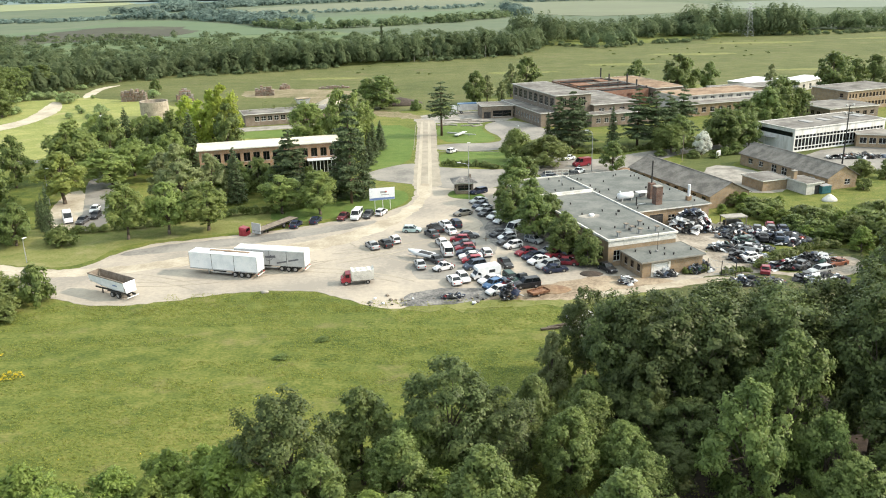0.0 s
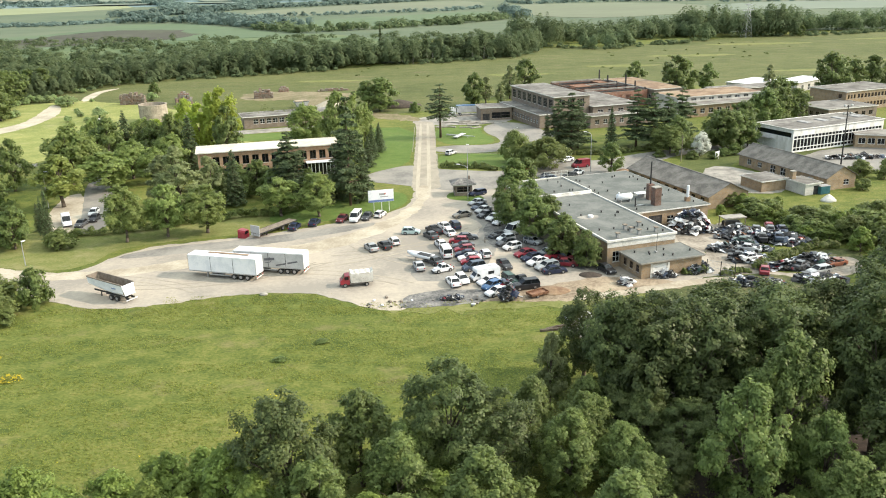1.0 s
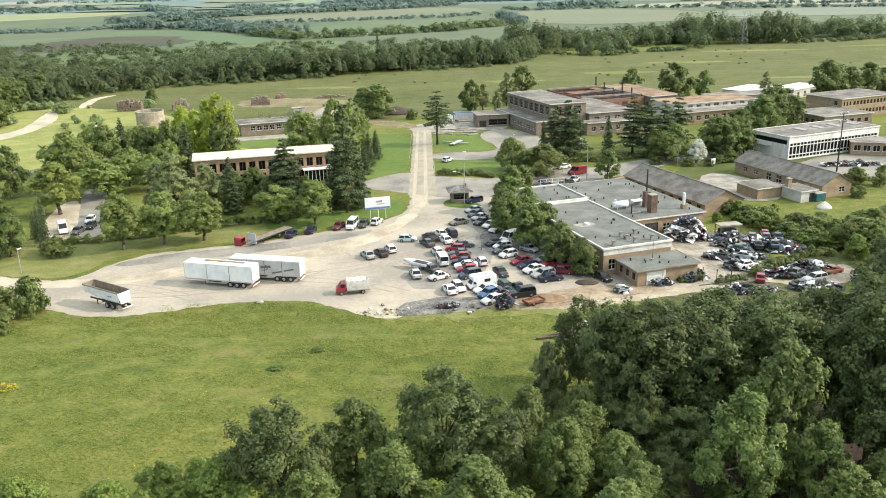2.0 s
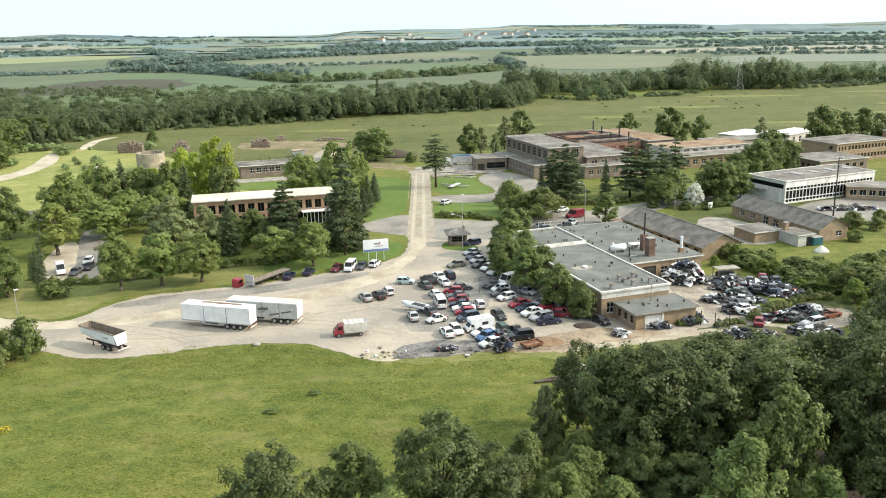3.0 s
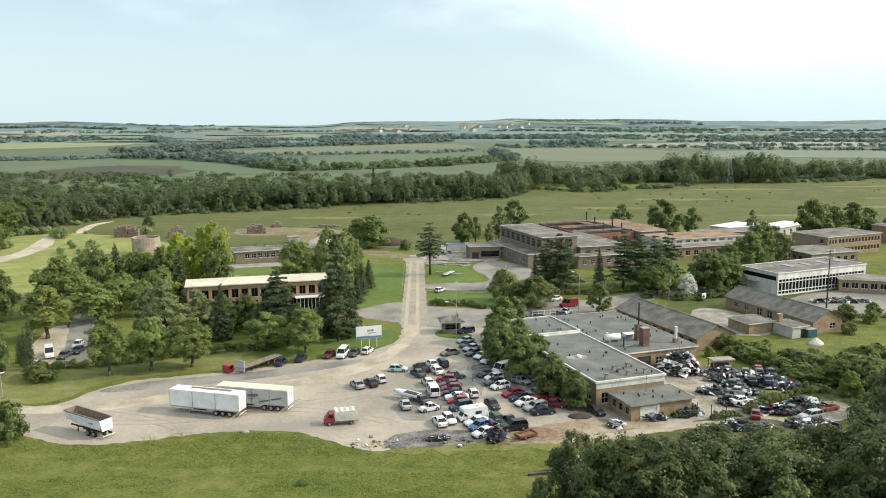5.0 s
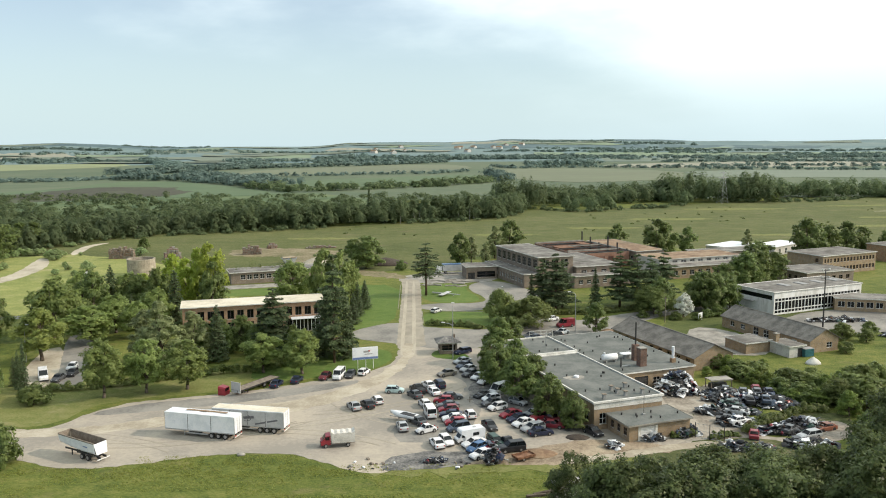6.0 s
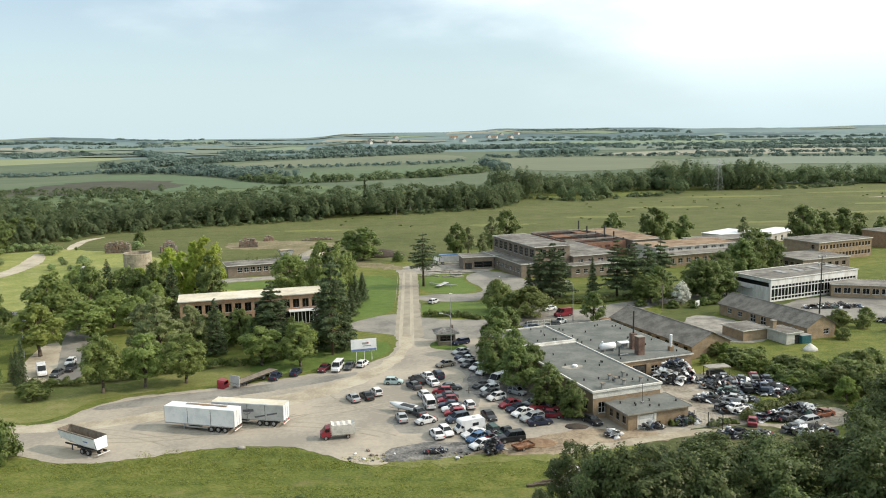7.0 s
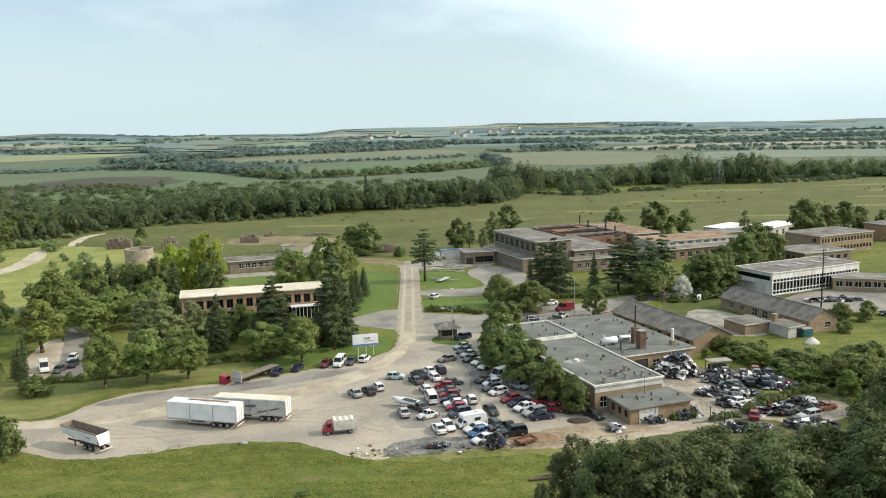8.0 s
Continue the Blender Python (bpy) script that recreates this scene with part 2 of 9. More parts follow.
M_TRACK = mat("dusty_wheel_track", [(0.355, 0.315, 0.240), (0.395, 0.350, 0.268), (0.430, 0.383, 0.295)], 0.6, 0.93, bump=0.02, bscale=6, fine=8, stretch=(1.0, 0.15, 1.0))
M_SAND = mat("sand_track", [(0.31, 0.265, 0.195), (0.40, 0.350, 0.262), (0.48, 0.430, 0.335)], 0.15, 0.95, bump=0.03, bscale=4, fine=12)
M_DIRT = mat("bare_earth", [(0.16, 0.12, 0.08), (0.28, 0.22, 0.15), (0.40, 0.33, 0.23)], 0.18, 0.95, bump=0.08, bscale=4, fine=10)
M_SCRAPG = mat("trodden_scrap_ground", [(0.17, 0.145, 0.11), (0.285, 0.25, 0.20), (0.385, 0.345, 0.28)], 0.22, 0.95, bump=0.05, bscale=4, fine=9)
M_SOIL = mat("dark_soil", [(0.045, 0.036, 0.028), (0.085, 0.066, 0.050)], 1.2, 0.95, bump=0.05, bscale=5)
M_OIL = mat("oily_ground", [(0.07, 0.07, 0.065), (0.15, 0.145, 0.135), (0.27, 0.255, 0.225)], 0.35, 0.85, bump=0.03, bscale=6, fine=8)
M_CONC = mat("weathered_concrete", [(0.189, 0.176, 0.151), (0.275, 0.257, 0.221), (0.351, 0.329, 0.279)], 0.4, 0.9, bump=0.01, bscale=12, fine=10)
M_TANK = mat("stained_tank_concrete", [(0.22, 0.185, 0.14), (0.33, 0.285, 0.22), (0.42, 0.37, 0.29)], 0.5, 0.92, bump=0.02, bscale=4, fine=7)
M_KERB = mat("kerb_concrete", [(0.24, 0.225, 0.19), (0.34, 0.32, 0.27)], 0.8, 0.9)
M_ROOF = mat("bitumen_roof", [(0.116, 0.125, 0.113), (0.147, 0.155, 0.141), (0.191, 0.195, 0.177)], 0.22, 0.95, bump=0.01, bscale=8, fine=9, spec=0.22)
M_ROOFPALE = mat("pale_roof", [(0.52, 0.47, 0.36), (0.62, 0.56, 0.43), (0.69, 0.64, 0.52)], 0.2, 0.75, fine=7)
M_ROOFGREY = mat("stained_grey_roof", [(0.123, 0.114, 0.102), (0.189, 0.179, 0.160), (0.282, 0.268, 0.239)], 0.16, 0.95, fine=6, spec=0.1)
M_ASB = mat("fibre_cement_roof", [(0.110, 0.102, 0.088), (0.163, 0.151, 0.130), (0.220, 0.204, 0.176)], 0.45, 0.97, bump=0.03, bscale=3, fine=7)
M_TERRA = mat("terracotta_roof", [(0.162, 0.100, 0.060), (0.251, 0.168, 0.100), (0.323, 0.242, 0.157)], 0.22, 0.9, fine=6)
M_TRIM = mat("pale_parapet", [(0.52, 0.50, 0.45), (0.66, 0.64, 0.58), (0.74, 0.72, 0.67)], 0.5, 0.75, fine=8)
M_RENDER = mat("pale_render", [(0.42, 0.40, 0.36), (0.54, 0.52, 0.47), (0.63, 0.61, 0.55)], 0.35, 0.9, fine=8, space="object")
M_WHITEWALL = mat("stained_white_render", [(0.56, 0.54, 0.49), (0.72, 0.70, 0.66), (0.79, 0.78, 0.75)], 0.45, 0.85, fine=6, space="object", stretch=(1.0, 1.0, 0.25))
M_BRICKY = brick_mat("yellow_brick", (0.360, 0.252, 0.135), (0.297, 0.198, 0.108), (0.324, 0.297, 0.252))
M_BRICKO = brick_mat("ochre_brick", (0.42, 0.24, 0.13), (0.35, 0.19, 0.10), (0.38, 0.34, 0.28))
M_BRICKB = brick_mat("brown_brick", (0.258, 0.194, 0.138), (0.215, 0.159, 0.114), (0.275, 0.254, 0.215))
M_BRICKR = brick_mat("red_brick", (0.30, 0.13, 0.08), (0.24, 0.10, 0.06), (0.30, 0.26, 0.22))
M_BRICKOLD = brick_mat("old_brown_brick", (0.26, 0.155, 0.105), (0.20, 0.120, 0.085), (0.28, 0.25, 0.21), 0.45)
M_BRICKC = brick_mat("sooty_brown_brick", (0.20, 0.105, 0.070), (0.155, 0.082, 0.056), (0.22, 0.19, 0.16), 0.5)
M_PANEL = mat("grey_spandrel", [(0.26, 0.26, 0.25), (0.34, 0.335, 0.32)], 0.6, 0.8)
M_FRAMEW = mat("white_frame", [(0.60, 0.60, 0.57), (0.74, 0.73, 0.70)], 2.0, 0.6)
M_FRAMEG = mat("weathered_frame", [(0.20, 0.185, 0.155), (0.30, 0.28, 0.235)], 2.0, 0.8)
M_FRAMEB = mat("brown_frame", [(0.10, 0.07, 0.05), (0.17, 0.12, 0.09)], 2.0, 0.7)
M_GLASS = glass_mat("window_glass")
M_CARGLASS = glass_mat("car_glass", (0.25, 0.28, 0.29), 0.04)
M_METAL = mat("galvanised_steel", [(0.36, 0.37, 0.37), (0.50, 0.50, 0.49)], 1.5, 0.5, 0.6)
M_DARKMETAL = mat("dark_steel", [(0.025, 0.025, 0.025), (0.07, 0.065, 0.06)], 1.5, 0.6, 0.3)
M_RUST = mat("rusty_steel", [(0.10, 0.045, 0.025), (0.20, 0.10, 0.055), (0.30, 0.17, 0.10)], 1.2, 0.85, 0.15)
M_RUBBER = mat("tyre_rubber", [(0.018, 0.018, 0.018), (0.035, 0.034, 0.032)], 3, 0.8)
M_BLACK = mat("black_plastic", [(0.015, 0.015, 0.016), (0.03, 0.03, 0.03)], 2, 0.6)
M_RIM = mat("wheel_rim", [(0.30, 0.30, 0.31), (0.45, 0.45, 0.45)], 3, 0.35, 0.7)
M_TAIL = mat("tail_lamp", [(0.35, 0.02, 0.015), (0.45, 0.03, 0.02)], 4, 0.2)
M_HEAD = mat("head_lamp", [(0.55, 0.56, 0.57), (0.7, 0.7, 0.7)], 4, 0.1)
M_BARK = mat("bark", [(0.055, 0.042, 0.03), (0.10, 0.08, 0.058), (0.15, 0.125, 0.095)], 1.5, 0.95, bump=0.03, bscale=7)
M_PINEBARK = mat("pine_bark", [(0.07, 0.045, 0.03), (0.13, 0.085, 0.055)], 1.5, 0.95)
M_WOOD = mat("weathered_wood", [(0.16, 0.13, 0.10), (0.26, 0.22, 0.17)], 1.5, 0.9)
M_WHITE = mat("white_panel", [(0.66, 0.68, 0.69), (0.76, 0.77, 0.77), (0.80, 0.80, 0.79)], 0.5, 0.5, fine=9, space="object")
M_TRAILER = mat("light_grey_trailer_panel", [(0.38, 0.38, 0.37), (0.45, 0.45, 0.44), (0.50, 0.50, 0.48)], 0.5, 0.5, fine=9, space="object")
M_TARP = mat("tarpaulin", [(0.44, 0.42, 0.37), (0.58, 0.55, 0.49), (0.66, 0.63, 0.57)], 0.8, 0.8, bump=0.06, bscale=1.2, space="object")
M_SAND2 = mat("white_sand", [(0.522, 0.504, 0.450), (0.648, 0.630, 0.567)], 1.0, 0.95, bump=0.05, bscale=3)
M_PALESAND = mat("bleached_sand", [(0.353, 0.311, 0.235), (0.437, 0.386, 0.294), (0.504, 0.454, 0.353)], 0.12, 0.95, bump=0.03, bscale=3, fine=10)
M_INK = mat("grey_print", [(0.10, 0.10, 0.11), (0.14, 0.14, 0.15)], 2, 0.6)
M_BLUEPRINT = mat("blue_print", [(0.10, 0.16, 0.32), (0.16, 0.22, 0.38)], 2, 0.6)
M_REDTARP = mat("faded_orange_tarp", [(0.26, 0.065, 0.035), (0.38, 0.12, 0.06)], 2, 0.7)
M_REDPRINT = mat("red_print", [(0.42, 0.06, 0.05), (0.5, 0.1, 0.08)], 2, 0.6)
PAINT = {}
for paint_name, rgb in dict(white=(0.72, 0.72, 0.71), silver=(0.42, 0.43, 0.43), grey=(0.09, 0.095, 0.10), black=(0.022, 0.022, 0.024),
                            navy=(0.016, 0.023, 0.052), blue=(0.055, 0.13, 0.26), slate=(0.055, 0.075, 0.11), red=(0.30, 0.030, 0.042), darkred=(0.21, 0.024, 0.034),
                            maroon=(0.13, 0.025, 0.03), mint=(0.44, 0.56, 0.54), green=(0.025, 0.06, 0.045), tan=(0.22, 0.20, 0.165),
                            orange=(0.21, 0.075, 0.04), teal=(0.05, 0.15, 0.17)).items():
    PAINT[paint_name] = mat("car_paint_" + paint_name, [tuple(c * 0.82 for c in rgb), rgb, tuple(min(0.8, c * 1.08 + 0.01) for c in rgb)], 1.2, 0.28,
                            metal=0.25 if paint_name in ("silver", "grey") else 0.0, fine=6, space="object", vary=0.12)
L_OAK = leaf_mat("broad_leaf", (0.051, 0.074, 0.026), (0.190, 0.232, 0.078))
L_ASH = leaf_mat("fresh_leaf", (0.078, 0.116, 0.033), (0.252, 0.310, 0.092))
L_PARK = leaf_mat("park_leaf", (0.156, 0.213, 0.060), (0.375, 0.443, 0.143), through_=0.52)
L_LIME = leaf_mat("yellow_green_leaf", (0.269, 0.336, 0.054), (0.526, 0.594, 0.112), through_=0.55)
L_PALE = leaf_mat("olive_leaf", (0.185, 0.235, 0.060), (0.400, 0.440, 0.130), through_=0.5)
L_GREY = leaf_mat("grey_green_leaf", (0.169, 0.202, 0.086), (0.376, 0.412, 0.189), through_=0.52)
L_CON = leaf_mat("conifer_needle", (0.058, 0.085, 0.038), (0.154, 0.201, 0.086), 0.6, 0.22)
L_WOOD = leaf_mat("wood_leaf", (0.092, 0.130, 0.063), (0.197, 0.241, 0.117), 0.6, 0.52, 0.06, 0.10)
# distance haze is mixed into this leaf colour: paler, greyer, bluer
L_FAR = leaf_mat("hazy_far_leaf", (0.130, 0.186, 0.157), (0.189, 0.251, 0.210), 0.7, spec=0.10)
L_FRESH = leaf_mat("young_leaf", (0.120, 0.174, 0.038), (0.329, 0.403, 0.100), through_=0.48)
L_PALEBUSH = leaf_mat("grey_green_bush_leaf", (0.225, 0.292, 0.128), (0.465, 0.562, 0.255), through_=0.5)
L_BUSH = leaf_mat("bush_leaf", (0.129, 0.165, 0.048), (0.291, 0.331, 0.111), through_=0.5)
L_HEDGE = leaf_mat("hedge_leaf", (0.077, 0.108, 0.031), (0.193, 0.222, 0.062))
L_GRASS = leaf_mat("grass_blade", (0.190, 0.225, 0.036), (0.300, 0.310, 0.080), 0.8, 0.5)
L_BLOSSOM = leaf_mat("white_blossom", (0.50, 0.52, 0.44), (0.76, 0.76, 0.70), 0.7, 0.4)
L_YELLOW = leaf_mat("yellow_flower", (0.50, 0.38, 0.02), (0.62, 0.50, 0.03), 0.7, 0.3)

# ---- mesh helpers ----
class Shape:
    """Collects boxes, tubes and lofts; mesh() turns them into one mesh."""

    def __init__(self):
        self.v, self.f = [], []

    def add(self, verts, faces):
        k = len(self.v)
        self.v += [tuple(p) for p in verts]
        self.f += [tuple(i + k for i in q) for q in faces]
        return self

    def box(self, x0, x1, y0, y1, z0, z1, bevel=0.0):
        b = min(bevel, (x1 - x0) / 2.1, (y1 - y0) / 2.1, (z1 - z0) / 2.1) if bevel else 0
        if not b:
            p = [(x, y, z) for z in (z0, z1) for x, y in ((x0, y0), (x1, y0), (x1, y1), (x0, y1))]
            return self.add(p, [(3, 2, 1, 0), (4, 5, 6, 7), (0, 1, 5, 4), (1, 2, 6, 5), (2, 3, 7, 6), (3, 0, 4, 7)])
        rings = []
        for z, i in ((z0, b), (z0 + b, 0), (z1 - b, 0), (z1, b)):
            rings.append([(x0 + i + b, y0 + i, z), (x1 - i - b, y0 + i, z), (x1 - i, y0 + i + b, z), (x1 - i, y1 - i - b, z),
                          (x1 - i - b, y1 - i, z), (x0 + i + b, y1 - i, z), (x0 + i, y1 - i - b, z), (x0 + i, y0 + i + b, z)])
        return self.loft(rings)

    def loft(self, rings, cap=True):
        """Closed rings of equal length, joined one to the next."""
        n = len(rings[0])
        faces = []
        for k in range(len(rings) - 1):
            for i in range(n):
                j = (i + 1) % n
                faces.append((k * n + i, k * n + j, (k + 1) * n + j, (k + 1) * n + i))
        if cap:
            faces.append(tuple(reversed(range(n))))
            faces.append(tuple((len(rings) - 1) * n + i for i in range(n)))
        return self.add([p for r in rings for p in r], faces)

    def tube(self, p0, p1, r0, r1=None, n=8, cap=True):
        a, b = Vector(p0), Vector(p1)
        d = (b - a).normalized()
        s = d.orthogonal().normalized()
        t = d.cross(s)
        r1 = r0 if r1 is None else r1
        rings = [[c + (s * math.cos(k * math.tau / n) + t * math.sin(k * math.tau / n)) * r for k in range(n)] for c, r in ((a, r0), (b, r1))]
        return self.loft(rings, cap)

    def path(self, pts, radii, n=7):
        for (a, r), (b, q) in zip(zip(pts, radii), zip(pts[1:], radii[1:])):
            self.tube(a, b, r, q, n)
        return self

    def prism(self, poly, z0, z1):
        return self.loft([[(x, y, z0) for x, y in poly], [(x, y, z1) for x, y in poly]])

    def moved(self, m, start=0):
        self.v[start:] = [tuple(m @ Vector(p)) for p in self.v[start:]]
        return self

    def mesh(self, name, material, smooth=False):
        me = bpy.data.meshes.new(name)
        me.from_pydata(self.v, [], self.f)
        me.materials.append(material)
        if smooth:
            me.shade_smooth()
        me.update()
        return me


def part(name, shape, material, parent, label="", smooth=False, at=None, kind=""):
    """One mesh object under a thing or a part."""
    data = shape.mesh(name, material, smooth) if isinstance(shape, Shape) else shape
    ob = new(name, data)
    ob.parent = parent
    if at is not None:
        ob.matrix_basis = at
    if label:
        ob["label"] = label
    if kind:
        ob["kind"] = kind
    return ob


def thing(name, m, label, category, group="", kind=""):
    ob = new(name)
    ob.matrix_basis = m
    ob.empty_display_size = 0.2
    return tagged(ob, label, category, group, kind)


def single(name, shape, material, m, label, category, group="", kind="", smooth=False):
    data = shape.mesh(name, material, smooth) if isinstance(shape, Shape) else shape
    ob = new(name, data)
    ob.matrix_basis = m
    return tagged(ob, label, category, group, kind)


def cards(name, pos, nrm, size, material, rng, slim=0.62, soft=None, blend=0.75):
    """Leaves as pointed three-cornered blades, one per place, from arrays.
    soft: the rounded crown's own direction at each leaf, for smooth shading."""
    n = len(pos)
    nrm = nrm / np.maximum(np.linalg.norm(nrm, axis=1, keepdims=True), 1e-6)
    rnd = rng.normal(size=(n, 3))
    a = np.cross(nrm, rnd)
    a /= np.maximum(np.linalg.norm(a, axis=1, keepdims=True), 1e-6)
    b = np.cross(nrm, a)
    s = size[:, None]
    v = np.empty((n, 3, 3))
    v[:, 0] = pos + a * s
    v[:, 1], v[:, 2] = pos - a * s * 0.55 + b * s * slim, pos - a * s * 0.55 - b * s * slim
    me = bpy.data.meshes.new(name)
    me.vertices.add(3 * n)
    me.vertices.foreach_set("co", v.reshape(-1).astype(np.float32))
    me.loops.add(3 * n)
    me.loops.foreach_set("vertex_index", np.arange(3 * n, dtype=np.int32))
    me.polygons.add(n)
    me.polygons.foreach_set("loop_start", np.arange(0, 3 * n, 3, dtype=np.int32))
    me.update(calc_edges=True)
    me.validate()
    me.materials.append(material)
    if soft is not None:
        d = soft / np.maximum(np.linalg.norm(soft, axis=1, keepdims=True), 1e-6) + blend * nrm
        d /= np.maximum(np.linalg.norm(d, axis=1, keepdims=True), 1e-6)
        me.polygons.foreach_set("use_smooth", np.ones(n, bool))
        me.normals_split_custom_set_from_vertices(np.repeat(d, 3, 0).tolist())
    return me


def ball(rng, n):
    d = rng.normal(size=(n, 3))
    return d / np.linalg.norm(d, axis=1, keepdims=True)


# ---- trees ----
def broad_tree(seed, h, r, base, clumps, leaves, leaf, leafmat, lean=0.0, lumpy=0.35, name="tree", low=0.45, high=0.55):
    """Trunk with limbs that end in leaf clumps; low and high shape the crown's outline, which is uneven. Returns the two meshes."""
    rng = np.random.default_rng(seed)
    mid, half = (h + base) / 2, (h - base) / 2
    peak = (low / (low + high)) ** low * (high / (low + high)) ** high
    tt = np.clip(rng.beta(1.25, 1.1, clumps), 0.04, 0.965)
    wide = tt ** low * (1 - tt) ** high / peak
    aa = np.arange(clumps) * 2.39996 + rng.uniform(-0.5, 0.5, clumps)
    lump = np.array([0.5 + 0.5 * noise.noise(Vector((math.cos(q) * 1.5, math.sin(q) * 1.5, t * 3.0 + seed * 3.1))) for q, t in zip(aa, tt)])
    cr = r * (0.15 + 0.15 * rng.random(clumps)) * (0.65 + 0.35 * wide) * (50 / max(30, clumps)) ** 0.2
    rho = np.maximum(0.0, r * wide * (0.42 + 0.58 * rng.random(clumps) ** 0.5) * (1 - lumpy + lumpy * 1.9 * lump) - 0.7 * cr)
    c = np.stack([np.cos(aa) * rho, np.sin(aa) * rho, base + 0.5 * cr + tt * (h - base - 1.1 * cr)], 1)
    c[:, 0] += lean * (c[:, 2] - base)
    sub = 11
    sd = ball(rng, clumps * sub)
    sd[:, 2] = np.where(sd[:, 2] < -0.45, -sd[:, 2], sd[:, 2])
    main = np.repeat(np.arange(clumps), sub)
    sc = c[main] + sd * cr[main][:, None] * (0.5 + 0.75 * rng.random((clumps * sub, 1)) ** 1.3)
    sr = cr[main] * (0.30 + 0.26 * rng.random(clumps * sub))
    pick = rng.choice(clumps * sub, leaves, p=sr ** 2 / (sr ** 2).sum())
    q = ball(rng, leaves)
    q[:, 2] = np.where((q[:, 2] < -0.2) & (rng.random(leaves) < 0.5), -q[:, 2], q[:, 2])
    pos = sc[pick] + q * sr[pick][:, None] * (0.35 + 1.0 * rng.random((leaves, 1)))
    out = (pos - np.array([0, 0, base + (h - base) * 0.40])) / np.array([r, r, half])
    nrm = q * 0.6 + sd[pick] * 0.45 + out * 0.6 + 0.55 * rng.normal(size=(leaves, 3)) + np.array([0, 0, 0.35])
    crown = cards(name + "_crown", pos, nrm, leaf * (0.55 + 0.9 * rng.random(leaves)), leafmat, rng, soft=out * 0.5 + sd[pick] * 0.75 + q * 0.5 + np.array([0, 0, 0.3]))
    s = Shape()
    w = 0.018 * h + 0.06
    bend = [Vector((lean * z * 0.4 + 0.12 * math.sin(z + seed), 0.10 * math.cos(z * 1.3 + seed), z)) for z in np.linspace(-0.3, mid, 6)]
    s.path(bend, [w * 1.35, w, w * 0.9, w * 0.78, w * 0.62, w * 0.4], 8)
    for k in rng.permutation(clumps)[:min(clumps, 16)]:
        t = rng.uniform(0.45, 0.98)
        a = bend[0].lerp(bend[-1], t)
        b = Vector(c[k])
        if b.z < a.z - 0.3:
            a = bend[0].lerp(bend[-1], max(0.35, t - 0.4))
        m_ = a.lerp(b, 0.5) + Vector((0, 0, 0.25))
        s.path([a, m_, b], [w * 0.34, w * 0.22, w * 0.07], 4)
    return s.mesh(name + "_trunk", M_BARK, True), crown


def conifer(seed, h, r, base, per, leafmat, droop=0.25, step=0.55, shape=1.0, card=0.34, flat=False, rough=0.2, name="conifer"):
    """Straight stem with whorls of branches that carry needle sprays."""
    rng = np.random.default_rng(seed)
    s = Shape()
    s.tube((0, 0, -0.3), (0, 0, h * 0.55), 0.016 * h + 0.04, 0.010 * h, 8)
    s.tube((0, 0, h * 0.55), (0, 0, h * 0.98), 0.010 * h, 0.02, 7)
    P, N, S = [], [], []
    z = base
    while z < h - 0.3:
        f = (z - base) / (h - base)
        reach = r * ((1 - f) ** shape * 0.92 + 0.06) * rng.uniform(1 - 1.2 * rough, 1 + 0.4 * rough)
        if flat:
            reach = r * (0.35 + 0.65 * math.sin(math.pi * min(1, 0.25 + 0.75 * (1 - f)))) * rng.uniform(0.45, 1.1) * (1 if f < 0.8 else 0.6)
        n = max(4, int(rng.integers(5, 8) * (1 if f < 0.8 else 0.7)))
        a0 = rng.uniform(0, math.tau)
        for k in range(n):
            a = a0 + k * math.tau / n + rng.uniform(-0.3, 0.3)
            ln = reach * rng.uniform(0.85 - 0.8 * rough, 1.05 + 0.2 * rough)
            d = np.array([math.cos(a), math.sin(a), 0.0])
            zz = z + rng.uniform(-0.2, 0.2)
            tip = d * ln + np.array([0, 0, zz - droop * ln * (0.6 if flat else 1.0)])
            s.tube((0, 0, zz), tuple(tip), 0.035 + 0.004 * h * (1 - f), 0.01, 4, False)
            m = max(3, int(per * ln / r))
            t = rng.random(m) ** 0.7
            side = np.array([-d[1], d[0], 0.0])
            off = rng.normal(size=(m, 1)) * 0.20 * ln * (0.4 + 0.6 * (1 - t[:, None]))
            p = np.array([0, 0, zz]) + t[:, None] * (tip - np.array([0, 0, zz])) + off * side
            p[:, 2] += rng.uniform(-0.22, 0.10, m) - np.abs(off[:, 0]) * 0.25
            P.append(p)
            nn = np.tile(np.array([0, 0, 1.0]), (m, 1)) + d * 0.35 + rng.normal(size=(m, 3)) * 0.45
            N.append(nn)
            S.append(card * (0.6 + 0.7 * rng.random(m)))
        z += step * rng.uniform(0.8, 1.25) * (1.9 if flat else 1.0)
    crown = cards(name + "_crown", np.concatenate(P), np.concatenate(N), np.concatenate(S), leafmat, rng, 0.5)
    return s.mesh(name + "_trunk", M_PINEBARK, True), crown


def plant(meshes, x, y, rot, scale, label, category="tree", group="", name="tree", z=0.0, sz=None):
    """A tree of its own from a pair of meshes."""
    t = thing(name, pose(x, y, z, 0, 0, rot) @ Matrix.Diagonal((scale, scale, sz or scale, 1)), label, category, group)
    part("trunk", meshes[0], None, t)
    part("crown", meshes[1], None, t)
    return t


